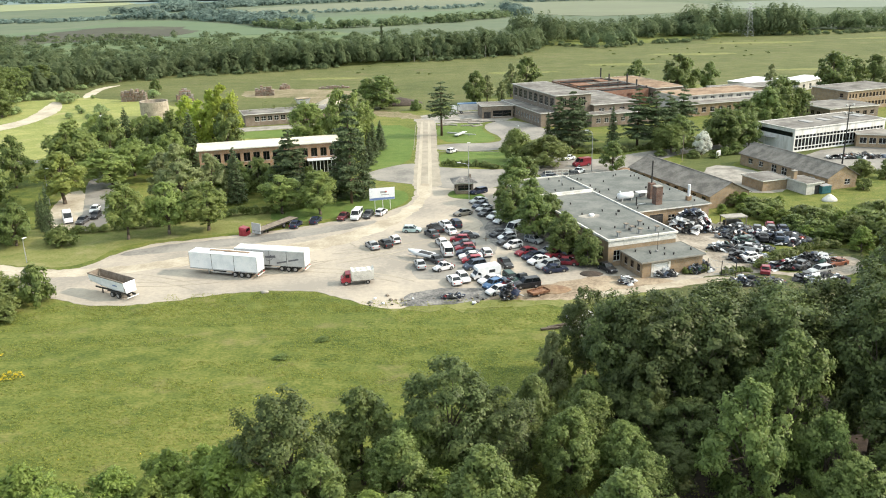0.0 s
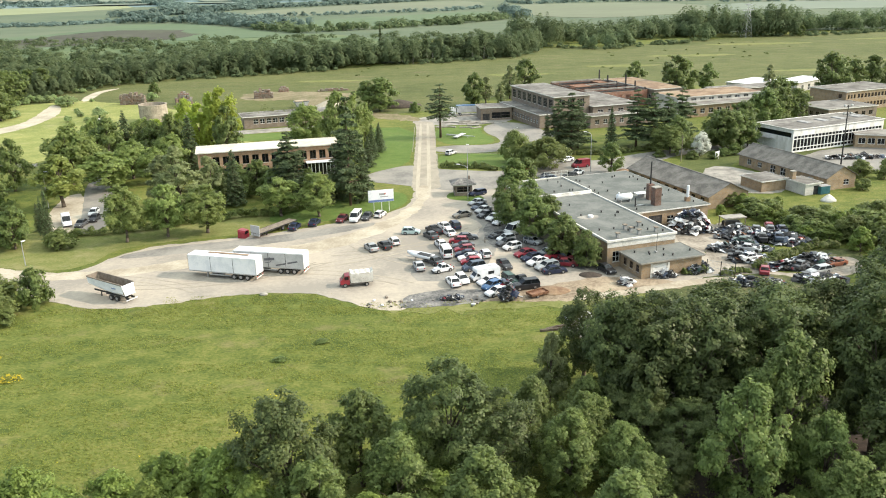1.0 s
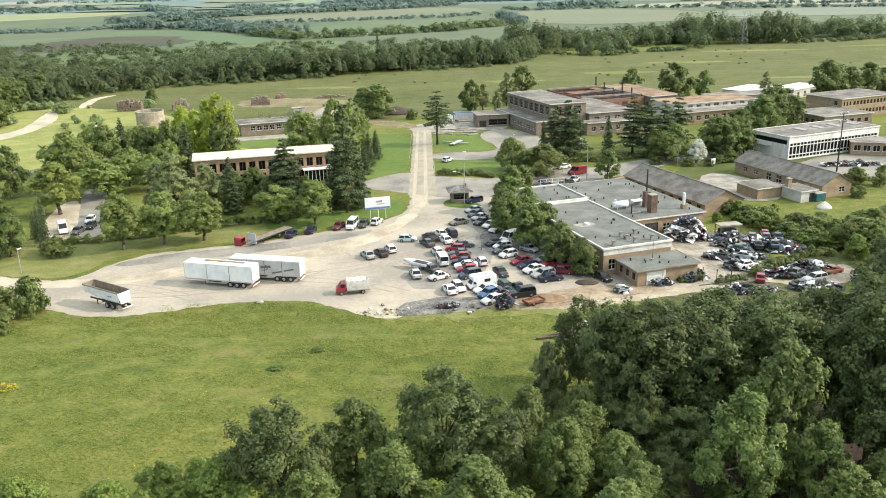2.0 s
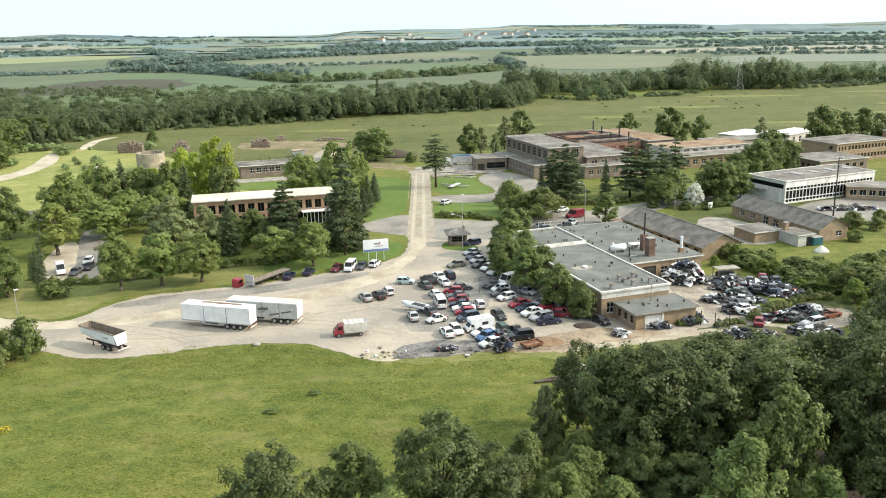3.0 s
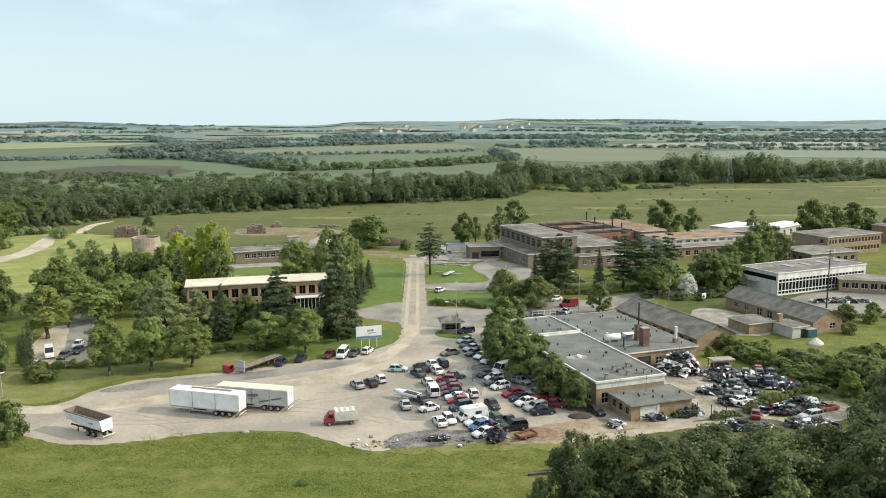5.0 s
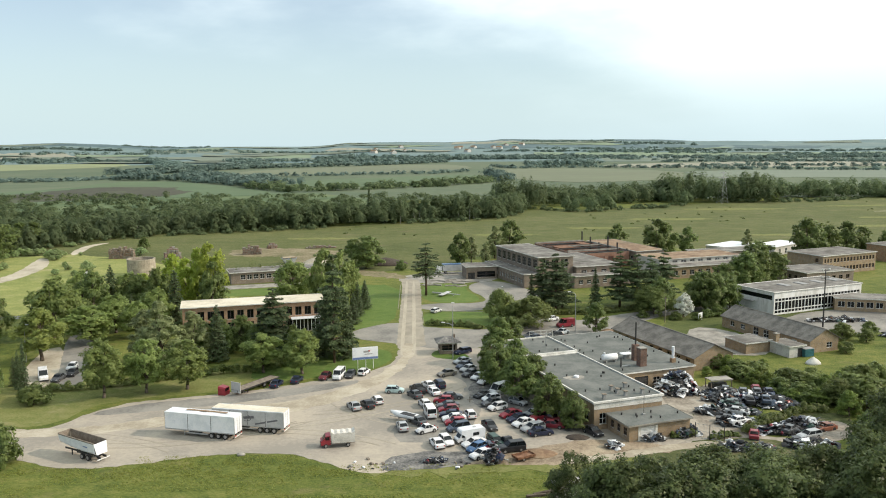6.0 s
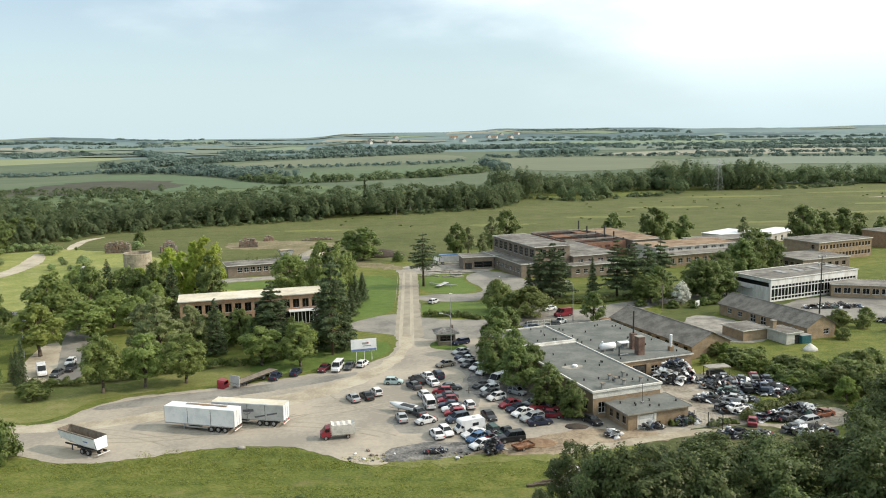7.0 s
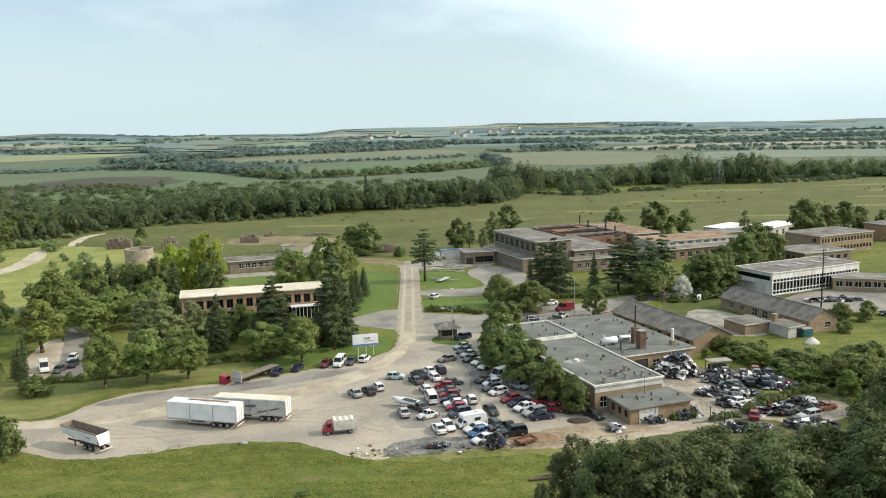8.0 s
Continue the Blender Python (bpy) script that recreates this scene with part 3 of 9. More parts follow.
def clump_field(name, places, radius, height, cardsize, per, material, seed, flat=0.8):
    """Far woods and hedges: lumpy crowns of small leaf cards at the given places, in one mesh."""
    rng = np.random.default_rng(seed)
    places = np.asarray(places, float)
    n = len(places)
    hh = height * (0.45 + 0.80 * rng.random(n) ** 0.75)
    rr = radius * rng.uniform(0.7, 1.25, n)
    k = np.repeat(np.arange(n), per)
    q = ball(rng, n * per)
    q[:, 2] = np.abs(q[:, 2]) * 1.4 - 0.4
    sub = ball(rng, n * 7).reshape(n, 7, 3)
    pick = sub[k, rng.integers(0, 7, n * per)]
    pick[:, 2] = np.abs(pick[:, 2]) * 1.55 - 0.55
    off = pick * 0.62 + q * 0.46
    pos = np.empty((n * per, 3))
    pos[:, 0] = places[k, 0] + off[:, 0] * rr[k]
    pos[:, 1] = places[k, 1] + off[:, 1] * rr[k]
    zb = places[k, 2] if places.shape[1] > 2 else 0.0
    pos[:, 2] = zb + hh[k] * (0.40 + 0.58 * off[:, 2])
    pos[:, 2] = np.maximum(pos[:, 2], zb + 0.15 * cardsize)
    nrm = q * 0.7 + pick * 1.3 + rng.normal(size=(n * per, 3)) * 0.28 + np.array([0, 0, 0.4])
    return cards(name, pos, nrm, cardsize * (0.6 + 0.8 * rng.random(n * per)), material, rng, 0.75, soft=off * 1.2 + q * 0.35 + np.array([0, 0, 0.35]))

# ---- ground ----
# low hills: direction in degrees from ahead, height of the skyline
SKYLINE = [(-180, 30), (-32, 30), (-27, 35), (-24, 45), (-21, 34), (-19, 21), (-14, 19), (-8.5, 16), (-5.5, 33), (-2.5, 38), (1, 35), (3.5, 41), (5, 49), (9, 45), (15, 44), (18.5, 33), (24, 31), (29, 37), (180, 30)]


def hgt(x, y):
    """The land is flat near the works and lifts into low hills towards the horizon."""
    d = math.hypot(x, y)
    if d < 2300:
        return 0.0
    f = min(1.0, (d - 2300) / 2500)
    a = math.degrees(math.atan2(x, y))
    rise = 30.0
    for (p, u), (q, w) in zip(SKYLINE, SKYLINE[1:]):
        if p <= a < q:
            t = (a - p) / (q - p)
            rise = u + (w - u) * t * t * (3 - 2 * t)
    roll_ = noise.noise(Vector((a * 0.35, d / 900, 0.3))) * 9 + noise.noise(Vector((a * 1.1, d / 500, 4.3))) * 3
    return f * f * (3 - 2 * f) * rise + f * (1.15 - f) * roll_ * 1.6 + f * noise.noise(Vector((a * 1.7, 3.0, 0.0))) * 3


def ground_sheet():
    ang = [radians(-180 + 360 * k / 240) for k in range(240)]
    rad = [8 * 1.085 ** k for k in range(79)]
    rad = [r for r in rad if r < 4850] + [4890]
    v, f = [(0, 0, 0)], []
    for r in rad:
        for a in ang:
            x, y = r * math.sin(a), r * math.cos(a)
            v.append((x, y, hgt(x, y) - 9 * max(0.0, min(1.0, (r - 2050) / 400))))
    n = len(ang)
    for k in range(n):
        f.append((0, 1 + (k + 1) % n, 1 + k))
    for j in range(len(rad) - 1):
        for k in range(n):
            q = (k + 1) % n
            f.append((1 + j * n + k, 1 + j * n + q, 1 + (j + 1) * n + q, 1 + (j + 1) * n + k))
    s = Shape()
    s.v, s.f = v, f
    ob = single("ground", s, M_MEADOW, Matrix(), "green rough meadow reaching to low hills at the horizon", "ground", kind="structure", smooth=True)
    ob.data.flip_normals()
    return ob


ground_sheet()


def smooth_loop(pts, n=3):
    """Rounds a closed outline by cutting its corners."""
    for _ in range(n):
        out = []
        for a, b in zip(pts, pts[1:] + pts[:1]):
            out += [(a[0] * 0.75 + b[0] * 0.25, a[1] * 0.75 + b[1] * 0.25), (a[0] * 0.25 + b[0] * 0.75, a[1] * 0.25 + b[1] * 0.75)]
        pts = out
    return pts


def ragged(pts, amount, step, seed):
    """Breaks an outline into short steps and frays it, as grass creeps over an edge."""
    out = []
    for a, b in zip(pts, pts[1:] + pts[:1]):
        n = max(1, int(math.dist(a, b) / step))
        for k in range(n):
            x, y = a[0] + (b[0] - a[0]) * k / n, a[1] + (b[1] - a[1]) * k / n
            d = noise.noise_vector(Vector((x * 0.45, y * 0.45, seed))) + 0.6 * noise.noise_vector(Vector((x * 1.4, y * 1.4, seed)))
            out.append((x + d.x * amount, y + d.y * amount))
    return out


def sheet(name, pts, z, material, label, category, rounds=2, fray=0.0, step=1.0, seed=1, kind="structure", thick=0.3):
    if rounds:
        pts = smooth_loop(pts, rounds)
    if fray:
        pts = ragged(pts, fray, step, seed)
    return single(name, Shape().prism(pts, z - thick, z), material, Matrix(), label, category, kind=kind)


sheet("yard", [(-150, 158), (-95, 141), (-77, 135.5), (-66, 128), (-57, 124.5), (-46, 127), (-37, 130.5), (-24, 131), (-17, 126), (-11, 121.5), (-3, 124), (6, 125),
               (16, 124.5), (24, 128), (33, 129), (46, 131), (49, 139), (46, 160), (30, 178), (14, 196), (3, 206), (-1, 214), (-8, 218), (-9, 205), (-8, 190),
               (-11, 182), (-16, 176.5), (-24, 172.5), (-33, 167), (-47, 162), (-61, 158), (-66, 151), (-67, 146), (-73, 142), (-84, 145), (-150, 168)],
      0.030, M_YARD, "pale dusty gravel and concrete yard full of parked vehicles", "yard", fray=0.7)
sheet("road", [(-9.2, 200), (-1.6, 200), (-2.1, 208), (-3.3, 244), (-4.0, 292), (-5.5, 300), (-12, 300), (-10.5, 293), (-9.7, 244), (-9.2, 209)], 0.036, M_ROAD,
      "straight sandy access road between lawns", "road", 1, 0.3)
for u_ in (-1.75, 0.95):
    sheet("wheel_track", [(-5.1 + u_ * 1.1, 192), (-6.0 + u_, 244), (-7.1 + u_ * 0.9, 296), (-8.0 + u_ * 0.9, 296), (-7.0 + u_, 244), (-6.1 + u_ * 1.1, 192)], 0.041, M_TRACK, "pale dusty wheel track on the access road", "track", 1, 0.05)
sheet("road_crossing", [(-24, 211), (-8, 203), (4, 196), (14, 200), (20, 206), (30, 206), (44, 212), (58, 226), (70, 236), (95, 244), (94, 249), (68, 242), (54, 236),
                        (40, 226), (31, 238), (26, 230), (17, 217), (4, 220), (-4, 223), (-11, 229), (-21, 219)], 0.033, M_TARMAC,
      "worn grey tarmac side road crossing the access road", "road", 2, 0.2)
sheet("road_side", [(-4, 244), (16, 242), (19, 254), (33, 262), (36, 268), (26, 296), (14, 292), (12, 278), (18, 262), (15, 254), (-4, 255)], 0.028, M_TARMAC,
      "grey tarmac drive to the hall", "road", 2, 0.2)
sheet("court", [(-12, 292), (24, 291), (24, 316), (6, 318), (-6, 312), (-12, 306)], 0.024, M_CONC, "pale trodden concrete court before the hall", "pavement", 2, 0.8)
sheet("earth_court", [(-11, 300), (-8, 306), (-16, 316), (-28, 322), (-40, 340), (-43, 361), (-39, 378), (-54, 387), (-77, 394), (-92, 391), (-93, 372), (-80, 362), (-66, 366), (-58, 352), (-56, 338), (-40, 326), (-26, 310)],
      0.027, M_BARE, "trodden bare earth beyond the lawns", "bare ground", 2, 2.2)
sheet("low_court", [(-78, 280), (-44, 290), (-47, 297), (-80, 288)], 0.026, M_CONC, "pale concrete apron before a low building", "pavement", 1)
sheet("far_meadow", [(-330, 262), (-215, 280), (-120, 296), (-75, 312), (-10, 316), (30, 372), (120, 384), (150, 372), (210, 330), (420, 300), (700, 420), (760, 760), (340, 690), (200, 640),
                     (110, 586), (70, 606), (46, 540), (-60, 490), (-150, 462), (-180, 425), (-200, 380), (-250, 340), (-340, 290)], 0.010, M_GRASSLAND,
      "wide olive green grassland up to the wood", "meadow", 1, 1.5, 4.0)
sheet("sunny_meadow", [(-330, 245), (-200, 246), (-128, 242), (-60, 256), (-62, 268), (-82, 290), (-86, 318), (-108, 338), (-128, 356), (-150, 372), (-172, 378), (-206, 354), (-255, 314), (-340, 280)], 0.016, M_SUNGRASS, "pale dry sunlit grass beyond the park", "meadow", 2, 5.0, 3.0)
sheet("worn_track", [(-150, 160.5), (-90, 142.5), (-66, 138), (-44, 147), (-28, 150), (-16, 160), (-8, 176), (-4.5, 190), (-5, 204), (-7.5, 204), (-7.2, 190), (-11, 178), (-19, 165),
                     (-31, 156), (-46, 152), (-66, 142), (-88, 147), (-150, 166)], 0.042, M_SAND, "paler worn wheel track across the yard", "track", 2, 0.9)
sheet("lawn_west", [(-27, 219), (-21, 219), (-11, 229), (-10.6, 246), (-11.2, 290), (-34, 288), (-24, 252), (-23, 232)], 0.020, M_LAWN,
      "bright green mown lawn beside the road", "lawn", 1, 0.2)
sheet("lawn_office", [(-76, 268), (-40, 274), (-42, 288), (-78, 280)], 0.020, M_LAWN, "green lawn strip in front of a low building", "lawn", 1, 0.2)
sheet("lawn_north", [(-3.4, 256), (13, 255), (16, 262), (11, 278), (13, 289), (-4, 290)], 0.020, M_LAWN, "mown lawn beside the road", "lawn", 2, 0.2)
sheet("lawn_south", [(-2.4, 226), (5, 225), (14, 222), (20, 226), (19, 238), (15, 241), (-2.8, 243)], 0.020, M_LAWN, "mown lawn with a low hedge", "lawn", 2, 0.2)
sheet("lawn_sign", [(-30, 172), (-23, 175.5), (-15.8, 179), (-11, 184), (-9.4, 190), (-10.5, 196), (-14, 199), (-20, 196.5), (-26, 192), (-40, 186), (-40, 172)],
      0.040, M_LAWN, "rounded grass island with a billboard", "lawn", 2, 0.25)
sheet("lawn_gate", [(-0.5, 190), (4, 188), (9, 186), (8, 193), (3, 197), (0, 196)], 0.045, M_LAWN, "small lawn round the gatehouse", "lawn", 2, 0.2)
sheet("verge_west", [(-150, 170), (-84, 146.5), (-73, 144), (-68, 148), (-67, 155), (-62, 160), (-47, 164), (-33, 169), (-24, 175), (-40, 186), (-80, 170), (-100, 168), (-150, 184)],
      0.022, M_DRY, "sunlit grass verge under a row of trees", "verge", 2, 0.5)
sheet("car_park_west", [(-89.5, 174), (-93.5, 187.6), (-96, 201), (-92.6, 204.5), (-85.4, 186), (-79.5, 169.5), (-84, 168)], 0.029, M_SAND,
      "pale sandy car park among trees", "car park", 1, 0.3)
sheet("car_park_lane", [(-92.6, 204.5), (-95.5, 214), (-97, 226), (-92, 226), (-87.8, 211), (-78.1, 184.6), (-73.7, 168.1), (-79.5, 168), (-85.4, 186)], 0.026, M_TARMAC,
      "grey tarmac lane beside a car park", "lane", 1, 0.25)
sheet("lane_west", [(-168, 232), (-127, 236), (-95, 243), (-60, 250), (-60, 254), (-95, 247), (-128, 240), (-168, 237)], 0.026, M_CONC, "narrow pale lane", "lane", 1, 0.2)
sheet("track_west", [(-230, 250), (-180, 281), (-162, 311), (-165, 332), (-170.5, 353), (-173, 366), (-168, 362), (-160.4, 346), (-157, 334), (-155.5, 320), (-156, 304), (-160, 292), (-178, 276), (-226, 243)],
      0.025, M_PALESAND, "pale sandy track curving over the grass", "track", 2, 0.5)
sheet("track_far", [(-165.9, 378.1), (-169.8, 396.2), (-170.0, 411.4), (-163.8, 420.2), (-162.6, 417.8), (-166.4, 404.6), (-162.3, 385.7), (-161.1, 372.2)], 0.025, M_PALESAND, "pale sandy track at the wood's edge", "track", 2, 0.4)
for k, (x_, y_, rx_, ry_) in enumerate(((150, 520, 34, 9), (215, 590, 46, 10), (260, 470, 30, 8), (330, 610, 60, 9), (40, 440, 26, 7), (100, 470, 30, 7), (300, 520, 44, 8), (190, 430, 30, 7), (-60, 430, 24, 6), (390, 560, 50, 9))):
    sheet("dry_patch", [(x_ + rx_ * math.cos(i * math.tau / 12) * (0.75 + 0.25 * math.sin(3 * i + k)), y_ + ry_ * math.sin(i * math.tau / 12) * (0.8 + 0.2 * math.cos(5 * i + k))) for i in range(12)],
          0.022 + 0.001 * k, M_DRY, "patch of drier yellow grass on the far meadow", "grass", 2, 2.0)
sheet("track_east", [(300, 560), (420, 585), (560, 600), (560, 605), (420, 592), (310, 567)], 0.025, M_SAND, "faint track over the far meadow", "track", 2, 0.4)
sheet("works_court", [(44, 200), (60, 214), (72, 240), (92, 250), (124, 262), (150, 240), (128, 214), (104, 206), (88, 216), (80, 226), (70, 206), (60, 190)], 0.018, M_WORKS,
      "rough green lawn between the works buildings", "lawn", 2, 0.4)
sheet("shed_court", [(64, 205), (70, 219), (78, 216), (84, 199), (80, 190), (74, 188), (66, 192)], 0.034, M_CONC, "pale concrete court between two sheds", "pavement", 1, 0.2)
sheet("white_court", [(98, 231), (134, 246), (148, 232), (128, 212), (104, 208), (100, 216)], 0.034, M_TARMAC, "pale concrete court before the white building", "pavement", 1, 0.2)
sheet("scrap_ground", [(55.5, 166.1), (58.7, 165.9), (54.3, 143.7), (53.5, 136.4), (67.0, 133.6), (66.5, 129.0), (54.3, 127.0), (44.8, 127.5), (37.8, 127.9), (40.6, 133.3), (45.1, 134.9), (47.6, 144.1), (48.5, 153.4), (51.3, 157.6)], 0.038, M_SCRAPG,
      "trodden earth and concrete of the scrap yard", "bare ground", 2, 0.6)
sheet("weedy_ground", [(38.5, 130.6), (45.6, 134.4), (48.5, 134.7), (53.5, 135.4), (60.0, 133.1), (67.1, 131.7), (67.0, 124.6), (58.7, 115.4), (44.1, 116.2), (32.8, 118.3), (31.6, 126.5)], 0.041, M_WEEDS,
      "rough weedy ground with bare earth before the scrap yard", "bare ground", 2, 0.8)
sheet("scrap_lane", [(45.2, 166.5), (56.5, 166.5), (56.0, 152.0), (50.5, 146.0), (46.0, 149.0), (44.6, 156.0)], 0.047, M_SCRAPG, "trodden earth between the workshop and the scrap", "bare ground", 2, 0.5)
sheet("scrap_corner", [(65.5, 141.5), (70.0, 143.2), (74.5, 143.0), (71.8, 135.0), (66.5, 132.2), (64.5, 136.5)], 0.050, M_SCRAPG, "oily trodden earth round the wrecks", "bare ground", 2, 0.5)
sheet("earth_patch", [(3, 124), (10, 125), (20, 124), (30, 128), (40, 129), (38, 133), (26, 136), (20, 133), (10, 129.5)], 0.042, M_DIRT,
      "bare brown earth at the yard's edge", "bare ground", 2, 0.7)
sheet("weed_bed", [(54.2, 136.4), (58.4, 141.3), (63.1, 144.0), (68.1, 147.3), (73.6, 148.1), (77.2, 145.6), (70.3, 133.4), (71.1, 142.6), (66.2, 142.9), (61.1, 140.0), (56.4, 136.7)], 0.044, M_WEEDS, "weeds between the rows of scrap", "bare ground", 2, 0.6)
sheet("worn_edge", [(-13, 123.0), (-6, 121.2), (2, 120.8), (8, 121.2), (14, 122.4), (22, 123.0), (30, 125.4), (40, 128.0), (40, 131), (24, 130), (8, 127), (-4, 126)], 0.028, M_DRY, "thin dry grass and earth along the yard", "verge", 2, 2.2)
sheet("oil_patch", [(-9, 122.5), (0, 123.5), (6, 125), (8, 129), (2, 131), (-4, 130), (-8, 127)], 0.046, M_OIL, "dark oily stained patch of yard", "stain", 2, 0.9)
sheet("oil_patch_east", [(8, 152), (20, 143), (24, 138), (28, 142), (20, 156), (14, 166), (9, 172), (7, 164)], 0.040, M_OIL, "dark oily ground under parked cars", "stain", 2, 0.8)
sheet("tarmac_patch", [(-66, 150), (-60, 156.5), (-46, 160.5), (-32, 165), (-20, 171), (-14, 172), (-20, 166), (-36, 158), (-52, 153)], 0.034, M_TARMAC, "grey tarmac along the yard's edge", "tarmac", 2, 0.6)
sheet("lot_patch", [(-2, 150), (4, 158), (8, 168), (2, 178), (10, 182), (12, 170), (9, 150), (4, 136), (-6, 134), (-8, 142)], 0.034, M_TARMAC, "grey tarmac between rows of parked cars", "tarmac", 2, 0.8)
sheet("pale_track", [(20, 124), (30, 126.5), (44, 131.5), (52, 132), (52, 133.6), (42, 133.5), (30, 129), (20, 126.5)], 0.047, M_SAND, "pale sandy track past the annex", "track", 2, 0.4)


sheet("wood_floor", [(19.5, 64), (24, 59), (36, 58), (50, 66), (52, 84), (44, 94), (30, 95), (20, 91), (17, 84), (19, 74)], 0.020, M_SOIL, "dark brown ground under the trees", "bare ground", 2, 1.2)
# tyre tracks that turn across the yard
yrng = random.Random(12)
for ax_, ay_, r_a, a0_, a1_ in ((-30, 104, 36, 55, 100), (-30, 104, 38, 52, 98), (-52, 176, 40, 262, 312), (-52, 176, 42, 262, 314), (-24, 186, 34, 275, 325), (-24, 186, 36, 272, 328), (-70, 96, 44, 54, 78), (-70, 96, 46, 56, 80),
                                (8, 172, 30, 196, 250), (8, 172, 32, 198, 252), (-44, 200, 58, 268, 306), (-44, 200, 60, 270, 308)):
    arc_ = [(radians(a0_ + (a1_ - a0_) * k / 14)) for k in range(15)]
    wd_ = yrng.uniform(0.28, 0.5)
    loop_ = [(ax_ + math.cos(a) * r_a, ay_ + math.sin(a) * r_a) for a in arc_] + [(ax_ + math.cos(a) * (r_a + wd_), ay_ + math.sin(a) * (r_a + wd_)) for a in reversed(arc_)]
    sheet("tyre_track", loop_, 0.0405 + 0.0003 * yrng.random(), M_ROAD, "faint darker tyre track curving over the yard", "track", 0, 0.1)


# kerbs round the grass island and along the lawns
def kerb(pts, closed=False):
    s = Shape()
    pts = smooth_loop(pts, 2) if closed else pts
    for a, b in zip(pts, pts[1:] + (pts[:1] if closed else [])):
        d = (Vector(b) - Vector(a)).normalized()
        n = Vector((-d.y, d.x)) * 0.09
        k = len(s.v)
        s.box(0, math.dist(a, b), -0.06, 0.06, -0.1, 0.07)
        s.moved(Matrix.Translation((*a, 0)) @ Matrix.Rotation(math.atan2(d.y, d.x), 4, "Z"), k)
    return single("kerb", s, M_KERB, Matrix(), "pale concrete kerb along the grass", "kerb", kind="structure")


kerb([(-2.6, 226), (-3.0, 243), (15, 241.5)])
kerb([(-3.5, 256), (-4.3, 289)])
kerb([(-10.4, 246), (-11.1, 289)])

# far fields, each a thin sheet draped over the land
F_DARK = mat("ploughed_field", [(0.050, 0.049, 0.030), (0.062, 0.060, 0.036), (0.074, 0.086, 0.042)], 0.012, 0.95, fine=9)
F_GREEN = mat("corn_field", [(0.084, 0.126, 0.061), (0.104, 0.147, 0.070)], 0.006, 0.95, fine=9)
F_SCRUB = mat("scrub_land", [(0.070, 0.112, 0.045), (0.098, 0.140, 0.055), (0.120, 0.150, 0.06)], 0.02, 0.95, fine=5)
F_LAND = mat("farmland", [(0.076, 0.107, 0.057), (0.096, 0.125, 0.067), (0.120, 0.141, 0.080)], 0.004, 0.95, fine=9)
F_PALE = mat("barley_field", [(0.136, 0.151, 0.092), (0.158, 0.176, 0.103)], 0.004, 0.95, fine=9)
F_LIME = mat("rape_field", [(0.208, 0.232, 0.110), (0.240, 0.264, 0.140)], 0.004, 0.95, fine=9)
# the far colours below have aerial haze mixed in: bluer and paler
F_HILL = mat("hazy_far_woodland", [(0.075, 0.123, 0.130), (0.093, 0.144, 0.147)], 0.004, 0.95, fine=6)
F_PLAIN = mat("hazy_plain", [(0.099, 0.159, 0.160), (0.133, 0.194, 0.187), (0.172, 0.222, 0.197)], 0.0022, 0.95, fine=7)
F_FPALE = mat("hazy_far_barley", [(0.144, 0.177, 0.128), (0.170, 0.198, 0.143)], 0.003, 0.95, fine=9)
F_FLIME = mat("hazy_far_rape", [(0.172, 0.227, 0.138), (0.194, 0.244, 0.152)], 0.003, 0.95, fine=9)
F_FSTRAW = mat("hazy_far_stubble", [(0.248, 0.244, 0.179), (0.285, 0.276, 0.207)], 0.003, 0.95, fine=9)


def hazy_plain():
    """The plain beyond the last big fields, up to the hills on the horizon; haze is in its colour."""
    s, n = Shape(), 220
    rad = [1900 * 1.035 ** k for k in range(29)]
    rad = [r for r in rad if r < 4860] + [4885]
    for r in rad:
        for k in range(n + 1):
            a = radians(-62 + 124 * k / n)
            x, y = r * math.sin(a), r * math.cos(a)
            s.v.append((x, y, hgt(x, y) + 0.25))
    for j in range(len(rad) - 1):
        for k in range(n):
            q = j * (n + 1) + k
            s.f.append((q, q + 1, q + n + 2, q + n + 1))
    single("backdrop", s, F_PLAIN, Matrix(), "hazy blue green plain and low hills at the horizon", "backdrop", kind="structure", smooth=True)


hazy_plain()


def field(quad, material, label, z=0.3, n=14):
    (ax, ay), (bx, by), (cx, cy), (dx, dy) = quad
    s = Shape()
    for j in range(n + 1):
        for i in range(n + 1):
            u, w = i / n, j / n
            x = (ax * (1 - u) + bx * u) * (1 - w) + (dx * (1 - u) + cx * u) * w
            y = (ay * (1 - u) + by * u) * (1 - w) + (dy * (1 - u) + cy * u) * w
            s.v.append((x, y, hgt(x, y) + z))
    s.f = [(j * (n + 1) + i, j * (n + 1) + i + 1, (j + 1) * (n + 1) + i + 1, (j + 1) * (n + 1) + i) for j in range(n) for i in range(n)]
    return single("field", s, material, Matrix(), label, "field", "far fields", "structure")


def land(name, pts, material, label, z, fray=6.0):
    """An uneven stretch of far farmland."""
    sheet(name, pts, z, material, label, "field", 1, fray, 12.0, 3, thick=0.15)


